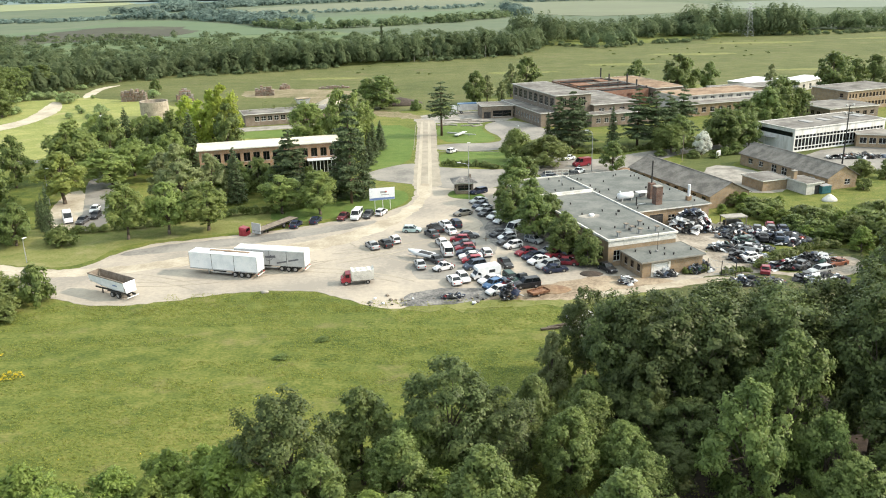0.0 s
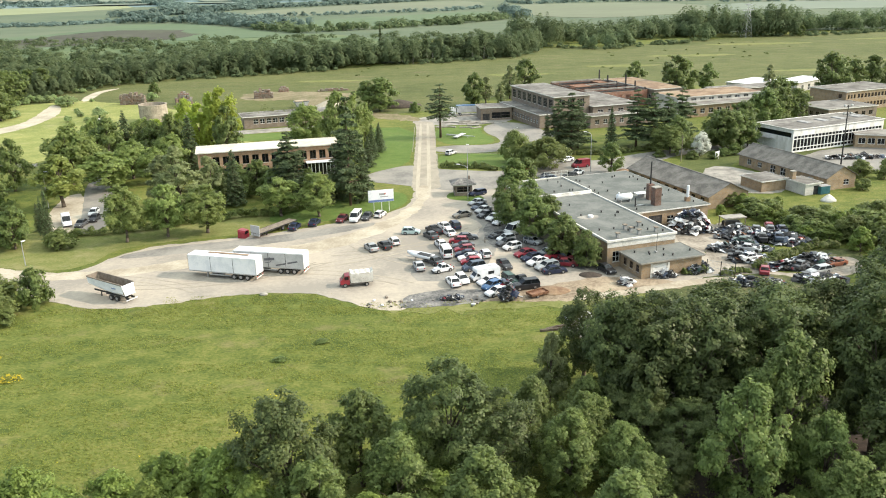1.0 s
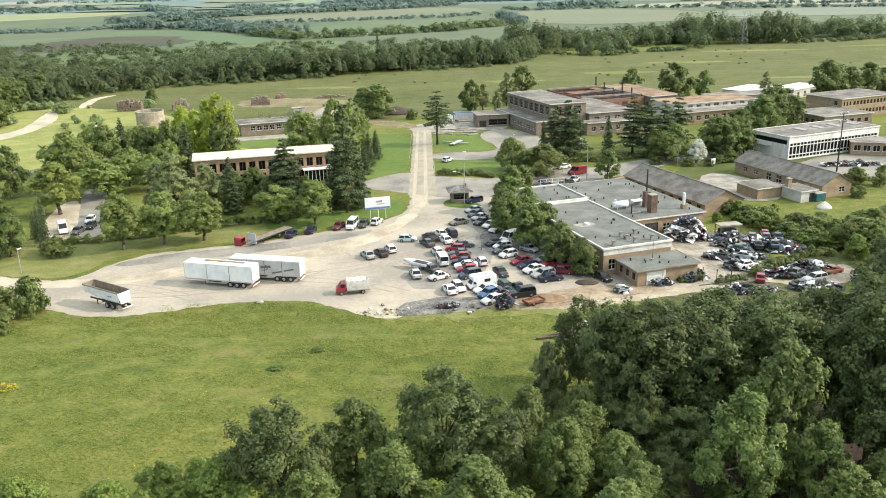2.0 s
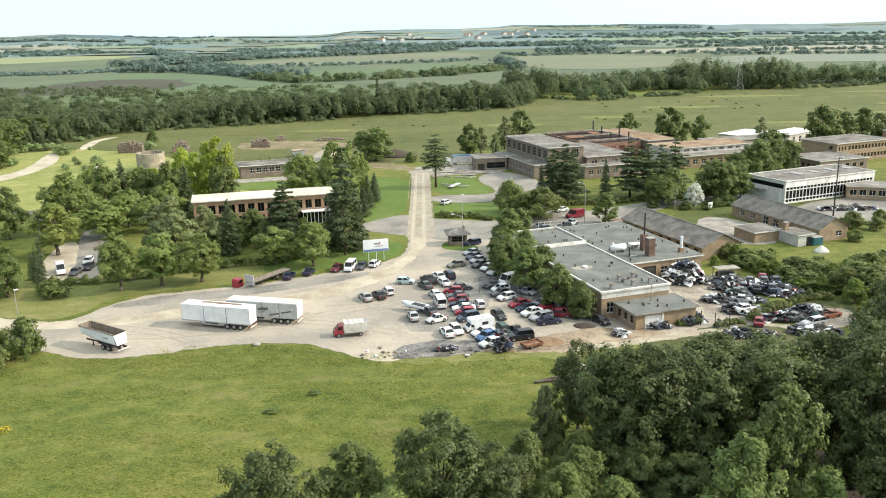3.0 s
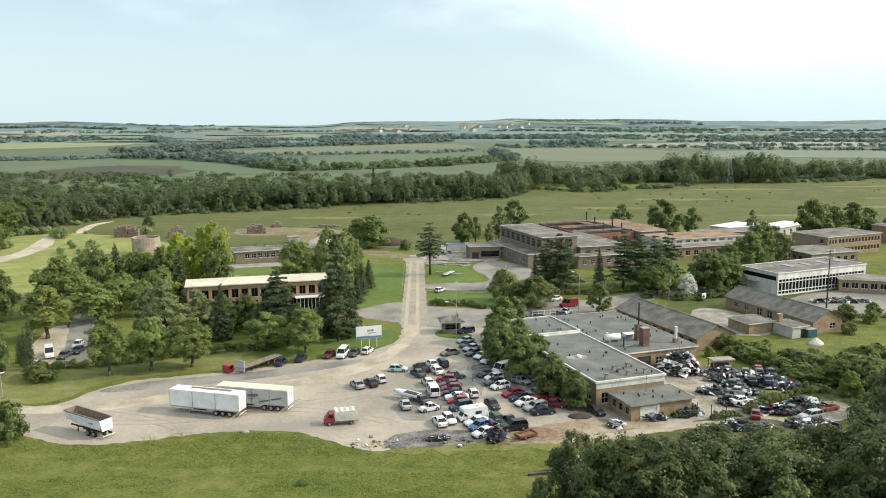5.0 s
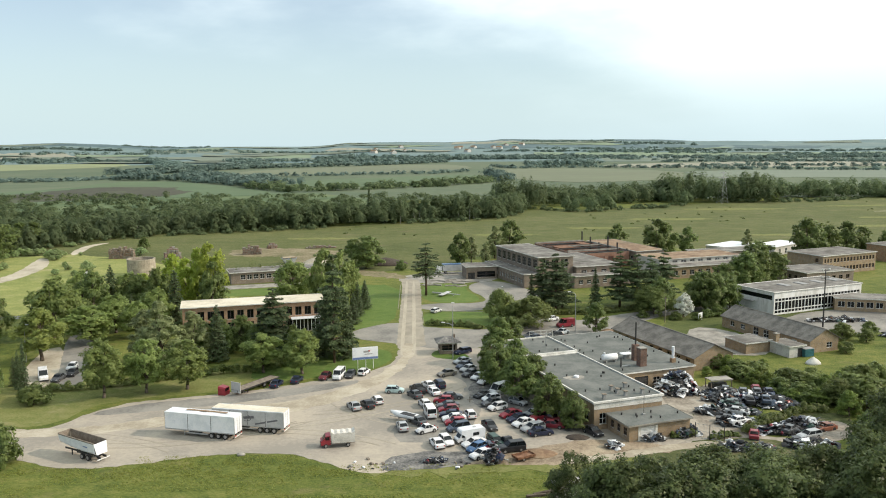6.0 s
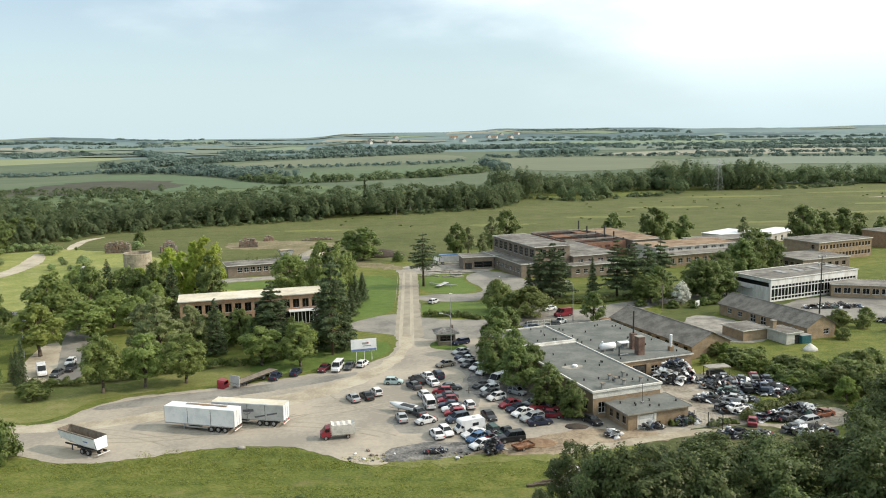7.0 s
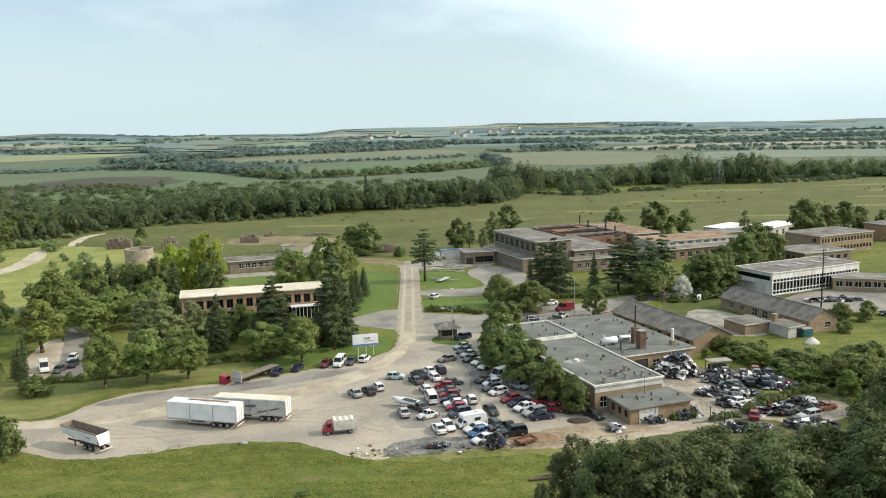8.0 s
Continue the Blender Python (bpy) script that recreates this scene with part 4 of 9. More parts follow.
field([(-2400, 700), (2200, 700), (2400, 2050), (-2600, 2050)], F_LAND, "grey green farmland beyond the wood", 0.20, 24)
field([(-700, 560), (60, 552), (-110, 800), (-900, 740)], F_SCRUB, "low green scrub land behind the wood", 0.26)
land("field", [(-640, 640), (-460, 822), (-400, 902), (-401, 1047), (-335, 1060), (-240, 956), (-150, 808), (-144, 776), (-226, 757), (-286, 717), (-362, 650), (-470, 560)], F_GREEN, "green pasture beyond the wood", 0.42)
land("field", [(-600, 660), (-432, 774), (-416, 803), (-390, 864), (-366, 938), (-296, 934), (-243, 844), (-233, 780), (-294, 737), (-374, 668), (-480, 580)], F_DARK, "dark brown ploughed field beyond the wood", 0.52, 14.0)
land("field", [(-327, 1198), (-290, 1478), (15, 1753), (86, 1534), (37, 1327), (-220, 1201), (-280, 1118)], F_PALE, "pale green corn field", 0.42)
land("field", [(-209, 1024), (-13, 1158), (50, 1217), (94, 1108), (68, 1003), (-11, 916), (-95, 905), (-161, 938)], F_GREEN, "fresh green field between hedges", 0.44)
land("field", [(94, 1390), (231, 1442), (394, 1287), (324, 1048), (191, 952), (122, 1007), (94, 1159)], F_PALE, "pale green field before a wood", 0.46)
land("field", [(400, 1290), (684, 1311), (900, 1200), (700, 1000), (460, 1060), (333, 1076)], F_FPALE, "pale green field behind a wood", 0.48)
land("field", [(302, 1486), (363, 1654), (722, 1760), (1100, 1640), (766, 1411), (397, 1422)], F_FSTRAW, "straw coloured stubble strip", 0.50)
land("field", [(-1200, 1800), (-974, 1904), (-712, 1926), (-615, 1737), (-699, 1565), (-760, 1481), (-1000, 1350)], F_LIME, "yellow green meadow strip", 0.52)
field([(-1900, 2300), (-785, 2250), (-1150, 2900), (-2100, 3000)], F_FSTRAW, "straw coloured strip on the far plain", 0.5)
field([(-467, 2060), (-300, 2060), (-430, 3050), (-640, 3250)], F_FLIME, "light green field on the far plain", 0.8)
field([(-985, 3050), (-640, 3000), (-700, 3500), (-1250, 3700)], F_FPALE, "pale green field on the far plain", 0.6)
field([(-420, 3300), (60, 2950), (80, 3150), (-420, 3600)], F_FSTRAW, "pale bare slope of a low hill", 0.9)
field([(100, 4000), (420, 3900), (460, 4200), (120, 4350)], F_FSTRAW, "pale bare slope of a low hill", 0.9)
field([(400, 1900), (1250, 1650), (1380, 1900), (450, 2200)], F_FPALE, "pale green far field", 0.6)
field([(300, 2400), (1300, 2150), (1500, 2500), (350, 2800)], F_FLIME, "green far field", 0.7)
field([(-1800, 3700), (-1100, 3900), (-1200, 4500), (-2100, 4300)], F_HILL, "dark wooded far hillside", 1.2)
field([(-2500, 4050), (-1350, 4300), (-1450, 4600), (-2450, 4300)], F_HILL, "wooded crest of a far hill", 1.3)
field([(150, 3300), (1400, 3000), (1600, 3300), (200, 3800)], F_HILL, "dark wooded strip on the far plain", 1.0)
field([(300, 4150), (1250, 4000), (1300, 4500), (400, 4700)], F_HILL, "wooded ridge tinted blue for haze", 1.4)
frng = random.Random(5)
for k in range(40):
    a, d = radians(frng.uniform(-34, 34)), frng.uniform(2000, 4500)
    w, e, t = frng.uniform(90, 330), frng.uniform(40, 150) * d / 2500, radians(frng.uniform(-24, 24))
    cx, cy = d * math.sin(a), d * math.cos(a)
    c_, s_ = math.cos(t - a * 0.6), math.sin(t - a * 0.6)
    quad = [(cx + c_ * i * w * frng.uniform(0.6, 1.1) - s_ * j * e, cy + s_ * i * w + c_ * j * e * frng.uniform(0.5, 1.1)) for i, j in ((-1, -1), (1, -1), (1, 1), (-1, 1))]
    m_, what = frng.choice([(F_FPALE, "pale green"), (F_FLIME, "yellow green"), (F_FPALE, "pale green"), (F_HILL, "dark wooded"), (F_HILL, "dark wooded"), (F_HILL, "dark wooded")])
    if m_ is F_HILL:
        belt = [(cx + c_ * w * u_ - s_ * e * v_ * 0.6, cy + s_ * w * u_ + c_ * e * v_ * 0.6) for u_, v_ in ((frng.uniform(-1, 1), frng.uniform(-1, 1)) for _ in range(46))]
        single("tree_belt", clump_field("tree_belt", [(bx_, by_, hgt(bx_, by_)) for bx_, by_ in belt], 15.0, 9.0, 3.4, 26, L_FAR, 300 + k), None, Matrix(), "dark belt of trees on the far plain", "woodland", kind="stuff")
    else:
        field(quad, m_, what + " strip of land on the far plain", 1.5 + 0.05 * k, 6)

# ---- buildings ----
def frame_mesh(w, h, nx, ny, material, bar=0.07, depth=0.10, key={}):
    k = (round(w, 2), round(h, 2), nx, ny, material.name)
    if k not in key:
        hb = bar / 2
        cuts = [(bar if i == 0 else w * i / nx + hb, w - bar if i == nx - 1 else w * (i + 1) / nx - hb, bar if j == 0 else h * j / ny + hb, h - bar if j == ny - 1 else h * (j + 1) / ny - hb, "")
                for i in range(nx) for j in range(ny)]
        s = wall_shape(w, h, depth, cuts, 0, w, 0)
        p = Shape().box(bar * 0.5, w - bar * 0.5, depth * 0.45, depth * 0.55, bar * 0.5, h - bar * 0.5)
        sill = Shape().box(-0.06, w + 0.06, -0.12, depth, -0.06, 0.0)
        key[k] = (s.mesh("window_frame", material), p.mesh("pane", M_GLASS), sill.mesh("sill", M_TRIM))
    return key[k]


def door_mesh(w, h, material, ribs, key={}):
    k = (round(w, 2), round(h, 2), material.name, ribs)
    if k not in key:
        s, prof = Shape(), []
        for i in range(ribs):
            prof += [(0.03, h * i / ribs), (0.0, h * (i + 0.12) / ribs), (0.0, h * (i + 0.88) / ribs), (0.03, h * (i + 1) / ribs - 0.001)]
        prof += [(0.09, h), (0.09, 0)]
        s.loft([[(0, a, b) for a, b in prof], [(w, a, b) for a, b in prof]])
        key[k] = s.mesh("door", material)
    return key[k]


def run(s0, s1, n, w, z0, z1, kind="window"):
    """n equal openings of width w spread from s0 to s1 along a wall."""
    step = (s1 - s0) / n
    return [(s0 + (i + 0.5) * step - w / 2, s0 + (i + 0.5) * step + w / 2, z0, z1, kind) for i in range(n)]


def wall_shape(length, height, thick, openings, s0=0.0, s1=None, z0=-0.4):
    """A wall along +x from s0 to s1, outside at y = 0, with the openings cut through."""
    s1 = length if s1 is None else s1
    ops = [o for o in openings if s0 < o[1] and o[0] < s1]
    xs = sorted({s0, s1, *[min(max(q, s0), s1) for o in ops for q in o[:2]]})
    zs = sorted({z0, height, *[min(max(q, z0), height) for o in ops for q in o[2:4]]})
    nx, nz = len(xs) - 1, len(zs) - 1

    def solid(i, k):
        if not (0 <= i < nx and 0 <= k < nz):
            return False
        x, z = (xs[i] + xs[i + 1]) / 2, (zs[k] + zs[k + 1]) / 2
        return not any(o[0] < x < o[1] and o[2] < z < o[3] for o in ops)
    s, ids = Shape(), {}

    def p(i, k, y):
        if (i, k, y) not in ids:
            ids[i, k, y] = len(s.v)
            s.v.append((xs[i], y * thick, zs[k]))
        return ids[i, k, y]
    for i in range(nx):
        for k in range(nz):
            if solid(i, k):
                s.f += [(p(i, k, 0), p(i + 1, k, 0), p(i + 1, k + 1, 0), p(i, k + 1, 0)), (p(i, k + 1, 1), p(i + 1, k + 1, 1), p(i + 1, k, 1), p(i, k, 1))]
                for di, dk, q in ((-1, 0, ((0, 0), (0, 1))), (1, 0, ((1, 1), (1, 0))), (0, -1, ((1, 0), (0, 0))), (0, 1, ((0, 1), (1, 1)))):
                    if not solid(i + di, k + dk):
                        (a, b), (c, d) = q
                        s.f.append((p(i + a, k + b, 0), p(i + c, k + d, 0), p(i + c, k + d, 1), p(i + a, k + b, 1)))
    return s


def house(name, x, y, ang, L, W, H, wall, label, sides={}, category="building", roof="flat", roofmat=None, trim=None, ridge=2.0, over=0.3,
          parapet=0.0, framemat=None, grid=(2, 2), doormat=None, thick=0.3, roof_label="", z=0.0, sills=True, rooflift=0.0):
    """A building: walls with true openings, windows, doors and its roof. sides: openings of front, right, back, left."""
    t = thing(name, pose(x, y, z, 0, 0, ang), label, category)
    framemat, doormat, roofmat = framemat or M_FRAMEW, doormat or M_METAL, roofmat or M_ROOF
    places = dict(front=(pose(0, 0, 0), L, 0, L), right=(pose(L, 0, 0, 0, 0, 90), W, thick, W - thick),
                  back=(pose(L, W, 0, 0, 0, 180), L, 0, L), left=(pose(0, W, 0, 0, 0, -90), W, thick, W - thick))
    for side, (m, length, a, b) in places.items():
        ops = sides.get(side, [])
        part("wall", wall_shape(length, H, thick, ops, a, b), wall, t, at=m)
        for s0, s1, z0, z1, kind in ops:
            at = m @ pose(s0, 0.10, z0)
            if kind == "window":
                g = grid if s1 - s0 > 0.9 else (1, 2)
                fm = frame_mesh(s1 - s0, z1 - z0, *g, framemat)
                w_ = part("window", fm[0], None, t, at=at)
                part("pane", fm[1], None, w_)
                if sills:
                    part("sill", fm[2], None, w_)
            elif kind == "door":
                part("door", door_mesh(s1 - s0, z1 - z0, doormat, 6), None, t, at=at)
    part("floor", Shape().box(thick + 0.01, L - thick - 0.01, thick + 0.01, W - thick - 0.01, -0.3, 0.03), M_CONC, t)
    if roof == "flat":
        o = over
        r = part("roof", Shape().box(-o, L + o, -o, W + o, H + 0.004, H + 0.22, 0.03), roofmat, t, roof_label)
        r0 = H + 0.22
        if parapet:
            p = 0.28
            s = Shape()
            s.box(-o - 0.03, L + o + 0.03, -o - 0.03, -o + p, H + 0.05, r0 + parapet, 0.02).box(-o - 0.03, L + o + 0.03, W + o - p, W + o + 0.03, H + 0.05, r0 + parapet, 0.02)
            s.box(-o - 0.03, -o + p, -o + p, W + o - p, H + 0.05, r0 + parapet, 0.02).box(L + o - p, L + o + 0.03, -o + p, W + o - p, H + 0.05, r0 + parapet, 0.02)
            part("parapet", s, trim or M_TRIM, t, "pale parapet edging")
        else:
            s = Shape()
            s.box(-o - 0.02, L + o + 0.02, -o - 0.03, -o, H + 0.01, r0 + 0.05).box(-o - 0.02, L + o + 0.02, W + o, W + o + 0.03, H + 0.01, r0 + 0.05)
            s.box(-o - 0.03, -o, -o, W + o, H + 0.01, r0 + 0.05).box(L + o, L + o + 0.03, -o, W + o, H + 0.01, r0 + 0.05)
            part("fascia", s, trim or M_TRIM, t)
    elif roof == "beams":
        for k in range(6):
            yy = 0.6 + (W - 1.8) * k / 5
            part("beam", Shape().box(0.05, L - 0.05, yy, yy + 0.45, H - 0.15, H + 0.45), M_CONC if k % 2 else M_DARKMETAL, t)
            part("column", Shape().box(L - 0.9, L - 0.45, yy, yy + 0.45, 0.0, H + 1.0 + 1.6 * (k % 3)), M_DARKMETAL, t, "dark bare steel column")
            part("inner_wall", Shape().box(L * 0.2, L - 1.2, yy + 1.4, yy + 1.75, 0.0, H * (0.5 + 0.12 * (k % 3))), wall, t)
        for k, (a, b) in enumerate(((0.0, 0.30), (0.62, 0.80))):
            part("roof_slab", Shape().box(L * a + 0.3, L * b, 0.6 + (W - 1.8) * (k + 2) / 5, 0.6 + (W - 1.8) * (k + 3) / 5, H + 0.47, H + 0.62), roofmat, t, "rusty remnant of the roof")
    else:
        # gable: the ridge runs along y (depth) or along x
        o, th = over, 0.12
        if roof == "gable_y":
            for sx in (0, 1):
                x0, x1 = (-o, L / 2) if sx == 0 else (L / 2, L + o)
                sl = ridge / (L / 2)
                za, zb = (H - o * sl, H + ridge) if sx == 0 else (H + ridge, H - o * sl)
                n = max(6, int(W / 1.1))
                for k in range(n):          # overlapping sheets
                    ya, yb = -o + (W + 2 * o) * k / n, -o + (W + 2 * o) * (k + 1) / n
                    l_ = 0.012 * (k % 2)
                    s = Shape().loft([[(x0, ya, za + l_), (x1, ya, zb + l_), (x1, ya, zb + th + l_), (x0, ya, za + th + l_)],
                            [(x0, yb, za + l_), (x1, yb, zb + l_), (x1, yb, zb + th + l_), (x0, yb, za + th + l_)]])
                    part("roof_sheet", s, roofmat, t)
            part("ridge_cap", Shape().box(L / 2 - 0.18, L / 2 + 0.18, -o, W + o, H + ridge + 0.06, H + ridge + 0.17, 0.04), roofmat, t)
            for yy in (0, W - thick):
                part("gable", Shape().loft([[(0.02, yy, H), (L - 0.02, yy, H), (L / 2, yy, H + ridge - 0.02)],
                                            [(0.02, yy + thick, H), (L - 0.02, yy + thick, H), (L / 2, yy + thick, H + ridge - 0.02)]]), wall, t)
    return t


A19 = 19.0
V19, U19 = Vector((math.cos(radians(A19)), math.sin(radians(A19)))), Vector((-math.sin(radians(A19)), math.cos(radians(A19))))

# workshop with four flat-roofed sections
workshop = house("workshop", 28.0, 139.6, A19, 13.9, 31.2, 4.75, M_BRICKY, "yellow brick workshop with flat grey bitumen roof and pale parapets",
      dict(front=run(0.6, 3.0, 1, 1.4, 1.0, 3.0), left=run(1, 30, 9, 1.8, 1.1, 3.1), right=run(2, 14, 2, 3.6, 0, 3.2, "door")), parapet=0.22, over=0.25)
part("front_band", Shape().box(-0.05, 13.95, -0.07, -0.012, 3.75, 4.70, 0.01), M_TRIM, workshop, "cream rendered band under the roof edge")
house("rear_workshop", *(Vector((28.0, 139.6)) + U19 * 31.8 - V19 * 0.9), A19, 14.8, 13.6, 5.1, M_BRICKY, "rear wing of the brick workshop with pale parapet",
      dict(left=run(1, 13, 4, 1.8, 1.1, 3.1)), parapet=0.28, over=0.25)
house("low_hall", *(Vector((28.0, 139.6)) + U19 * 16.8 + V19 * 14.5), A19, 18.8, 33.0, 3.9, M_BRICKY, "low brick hall of the workshop with a grey flat roof",
      dict(front=[(0.5, 3.7, 0.0, 3.0, "door"), (4.6, 7.8, 0.0, 3.0, "door"), (9.0, 10.6, 1.2, 2.6, "window"), (11.6, 13.2, 1.2, 2.6, "window")],
           right=run(2, 31, 8, 1.6, 1.2, 2.6)), doormat=M_DARKMETAL)
annex = house("annex", *(Vector((28.0, 139.6)) + V19 * 2.6 - U19 * 7.2), A19, 12.1, 6.9, 2.75, M_BRICKY, "low yellow brick annex with flat roof and white garage door",
      dict(front=[(2.2, 5.1, 0.0, 2.35, "door")], left=run(0.4, 6.6, 3, 1.0, 0.9, 2.2)), doormat=M_FRAMEW, framemat=M_FRAMEB, over=0.4, trim=M_CONC)
for xa_ in (1.75, 5.1):
    part("door_pier", Shape().box(xa_, xa_ + 0.45, -0.06, 0.02, -0.2, 2.45, 0.01), M_TRIM, annex, "white painted pier beside the garage door")
part("lintel", Shape().box(1.75, 5.55, -0.05, 0.0, 2.36, 2.6), M_CONC, annex)

# two long sheds with fibre-cement roofs
house("shed", 57.2, 176.0, A19 + 2, 10.6, 31.5, 3.0, M_BRICKY, "long yellow brick shed with grey fibre-cement gable roof",
      dict(left=run(1, 31, 9, 1.4, 1.4, 2.3)), roof="gable_y", roofmat=M_ASB, ridge=2.5, over=0.45, framemat=M_FRAMEB)
house("shed_east", 89.2, 190.0, A19 + 1, 8.8, 31.0, 3.1, M_BRICKY, "long ochre brick shed with weathered grey gable roof",
      dict(left=[*run(2, 10, 2, 1.6, 1.0, 2.3), *run(11, 22, 3, 1.9, 0.6, 2.5), *run(23, 29, 1, 1.8, 0.0, 2.3, "door")], front=[(5.2, 6.9, 0.9, 2.2, "window")]),
      roof="gable_y", roofmat=M_ASB, ridge=2.4, over=0.45)
# white building with ribbon glazing and its low wing
house("white_building", 98.2, 232.6, 24.0, 36.0, 14.5, 6.4, M_WHITEWALL, "white rendered works building with ribbon windows and stained flat roof",
      dict(front=[*run(0.4, 35.4, 26, 1.22, 0.4, 1.25), *run(0.4, 35.4, 26, 1.22, 1.4, 3.75), *run(0.4, 35.4, 26, 1.22, 3.9, 4.7)], left=[(3.5, 8.5, 0.0, 3.0, "door"), (0.6, 13.8, 4.2, 5.6, "window")]),
      roofmat=M_ROOFGREY, parapet=0.10, over=0.2, grid=(1, 1), doormat=M_FRAMEW, sills=False)
house("white_wing", 119.0, 238.8, -18.0, 34.0, 9.0, 3.6, M_BRICKY, "low brick wing with white framed windows and grey roof",
      dict(front=run(0.5, 33.5, 13, 1.9, 1.1, 2.8)), roofmat=M_ROOFGREY, over=0.3, grid=(2, 1))
# brown brick block with its low front
house("brown_block", 144.5, 300.5, 24.0, 28.3, 16.6, 7.0, M_BRICKY, "long two-storey ochre brick block with rows of small windows",
      dict(front=[*run(0.5, 5, 3, 0.8, 1.3, 2.8), *run(0.5, 5, 3, 0.8, 4.5, 6.0), *run(5.5, 27.9, 13, 1.15, 1.3, 2.8), *run(5.5, 27.9, 13, 1.15, 4.5, 6.0)], left=run(11.6, 16.1, 1, 1.4, 4.6, 6.1)),
      roofmat=M_ROOFGREY, over=0.35, framemat=M_FRAMEB)
house("far_block", 187.0, 330.0, 24.0, 24.0, 12.0, 6.5, M_BRICKO, "orange brick block beyond the works", dict(front=run(1, 23, 8, 1.3, 1.3, 2.8)), roofmat=M_ROOFGREY, over=0.3, framemat=M_FRAMEB)
house("brown_range", 130.0, 281.5, A19, 21.0, 16.0, 3.9, M_BRICKB, "low brown brick range with flat roof",
      dict(front=run(1, 20, 6, 1.6, 1.2, 2.6), left=run(1, 15, 5, 1.6, 1.2, 2.6)), roofmat=M_ROOFGREY, framemat=M_FRAMEB)
# factory hall with a lower range before it
house("factory_hall", 36.7, 282.0, A19, 13.5, 36.0, 10.1, M_BRICKB, "tall grey-brown factory hall with large window bays",
      dict(left=run(0.5, 35.5, 8, 3.0, 6.2, 9.2), front=run(1, 12, 3, 2.6, 6.4, 9.2)), roofmat=M_ROOFGREY, over=0.35, grid=(4, 3), framemat=M_FRAMEG)
house("window_range", *(Vector((36.7, 282.0)) - V19 * 5.3), A19, 5.0, 34.0, 4.5, M_BRICKB, "low range along the factory hall with small windows",
      dict(left=run(1, 33, 14, 1.2, 1.4, 2.9)), roofmat=M_ROOFGREY, over=0.3)
house("hall_annexe", *(Vector((36.7, 282.0)) + V19 * 13.8 - U19 * 2), A19, 18.0, 32.0, 6.4, M_BRICKB, "flat-roofed annexe of the factory hall",
      dict(front=run(1, 17, 4, 2.2, 4.0, 5.2)), roofmat=M_ROOFGREY, over=0.5)
house("brick_range", *(Vector((36.7, 282.0)) + V19 * 10.0 - U19 * 7.5), A19, 24.0, 5.0, 4.0, M_BRICKB, "low brick range before the annexe",
      dict(front=run(1, 23, 7, 1.6, 1.3, 2.8)), roofmat=M_ROOFGREY, over=0.4)
house("porch_block", 12.6, 299.4, 8.0, 11.5, 9.0, 4.4, M_BRICKB, "low dark block beside the hall", dict(front=[(0.6, 3.2, 0, 2.4, "door"), (4.0, 10.8, 0.6, 2.8, "window")]),
      roofmat=M_ROOFGREY, over=0.5, framemat=M_FRAMEB, doormat=M_DARKMETAL)
# brick ranges with terracotta roofs
house("ruined_range", 57.0, 320.0, A19, 23.5, 38.0, 6.0, M_BRICKR, "ruined red brick range with broken roof beams", dict(front=run(1, 17, 4, 2.4, 1.0, 4.6, "open")), roof="beams", roofmat=M_RUST, over=0.0, framemat=M_FRAMEB)
house("terracotta_range", *(Vector((86.0, 295.0)) + U19 * 6), A19, 36.0, 15.0, 6.3, M_RENDER, "long pale range with terracotta coloured flat roof and clerestory windows",
      dict(front=run(1, 35, 9, 2.2, 5.0, 5.8)), roofmat=M_TERRA, over=0.5)
house("front_range", 86.0, 295.0, A19, 34.0, 5.6, 4.2, M_BRICKY, "low brick front range with wide windows", dict(front=run(1, 33, 9, 1.9, 1.3, 3.0)), roofmat=M_ROOFGREY, over=0.5)
house("terracotta_wing", 81.2, 324.5, A19, 13.0, 38.0, 6.2, M_BRICKB, "brick wing with pale terracotta roof", dict(left=run(1, 37, 9, 1.9, 2.0, 4.2)), roofmat=M_TERRA, over=0.4)
house("grey_range", 108.0, 327.0, A19, 30.0, 10.0, 5.0, M_BRICKB, "grey roofed brick range", dict(front=run(1, 29, 8, 1.7, 1.3, 2.9)), roofmat=M_ROOFGREY)
house("white_store", 129.0, 352.0, 40.0, 22.0, 12.0, 3.6, M_RENDER, "low store with bright white roof", dict(front=run(2, 20, 4, 1.8, 1.0, 2.4)), roofmat=M_WHITE, over=0.3, roof_label="bright white roof")
house("white_store", 148.0, 352.0, 40.0, 26.0, 11.0, 3.6, M_RENDER, "low store with bright white roof", dict(front=run(2, 24, 4, 1.8, 0.2, 2.6)), roofmat=M_WHITE, over=0.3, roof_label="bright white roof")
# office block
house("office", -65.5, 213.6, 14.5, 37.0, 9.5, 7.4, M_BRICKO, "two-storey orange brick office with pale flat roof and tall windows",
      dict(front=[*run(0.8, 36.4, 14, 1.72, 3.9, 6.25), *run(0.8, 36.4, 14, 1.72, 0.7, 3.0)], right=run(1, 9, 3, 1.7, 3.9, 6.25)),
      roofmat=M_ROOFPALE, over=0.5, framemat=M_FRAMEB, grid=(2, 1))
house("low_building", -71.5, 292.0, 20.0, 33.0, 10.0, 4.1, M_BRICKB, "long low brick building with a row of windows",
      dict(front=run(3, 19, 7, 1.7, 1.6, 3.3)), roofmat=M_ROOFGREY, over=0.6)
porch = thing("glazed_porch", pose(-37.5, 218.0, 0, 0, 0, 14.5), "white framed glazed porch of the office", "porch")
part("roof", Shape().box(-0.3, 8.3, -0.3, 2.6, 3.3, 3.5, 0.03), M_WHITE, porch)
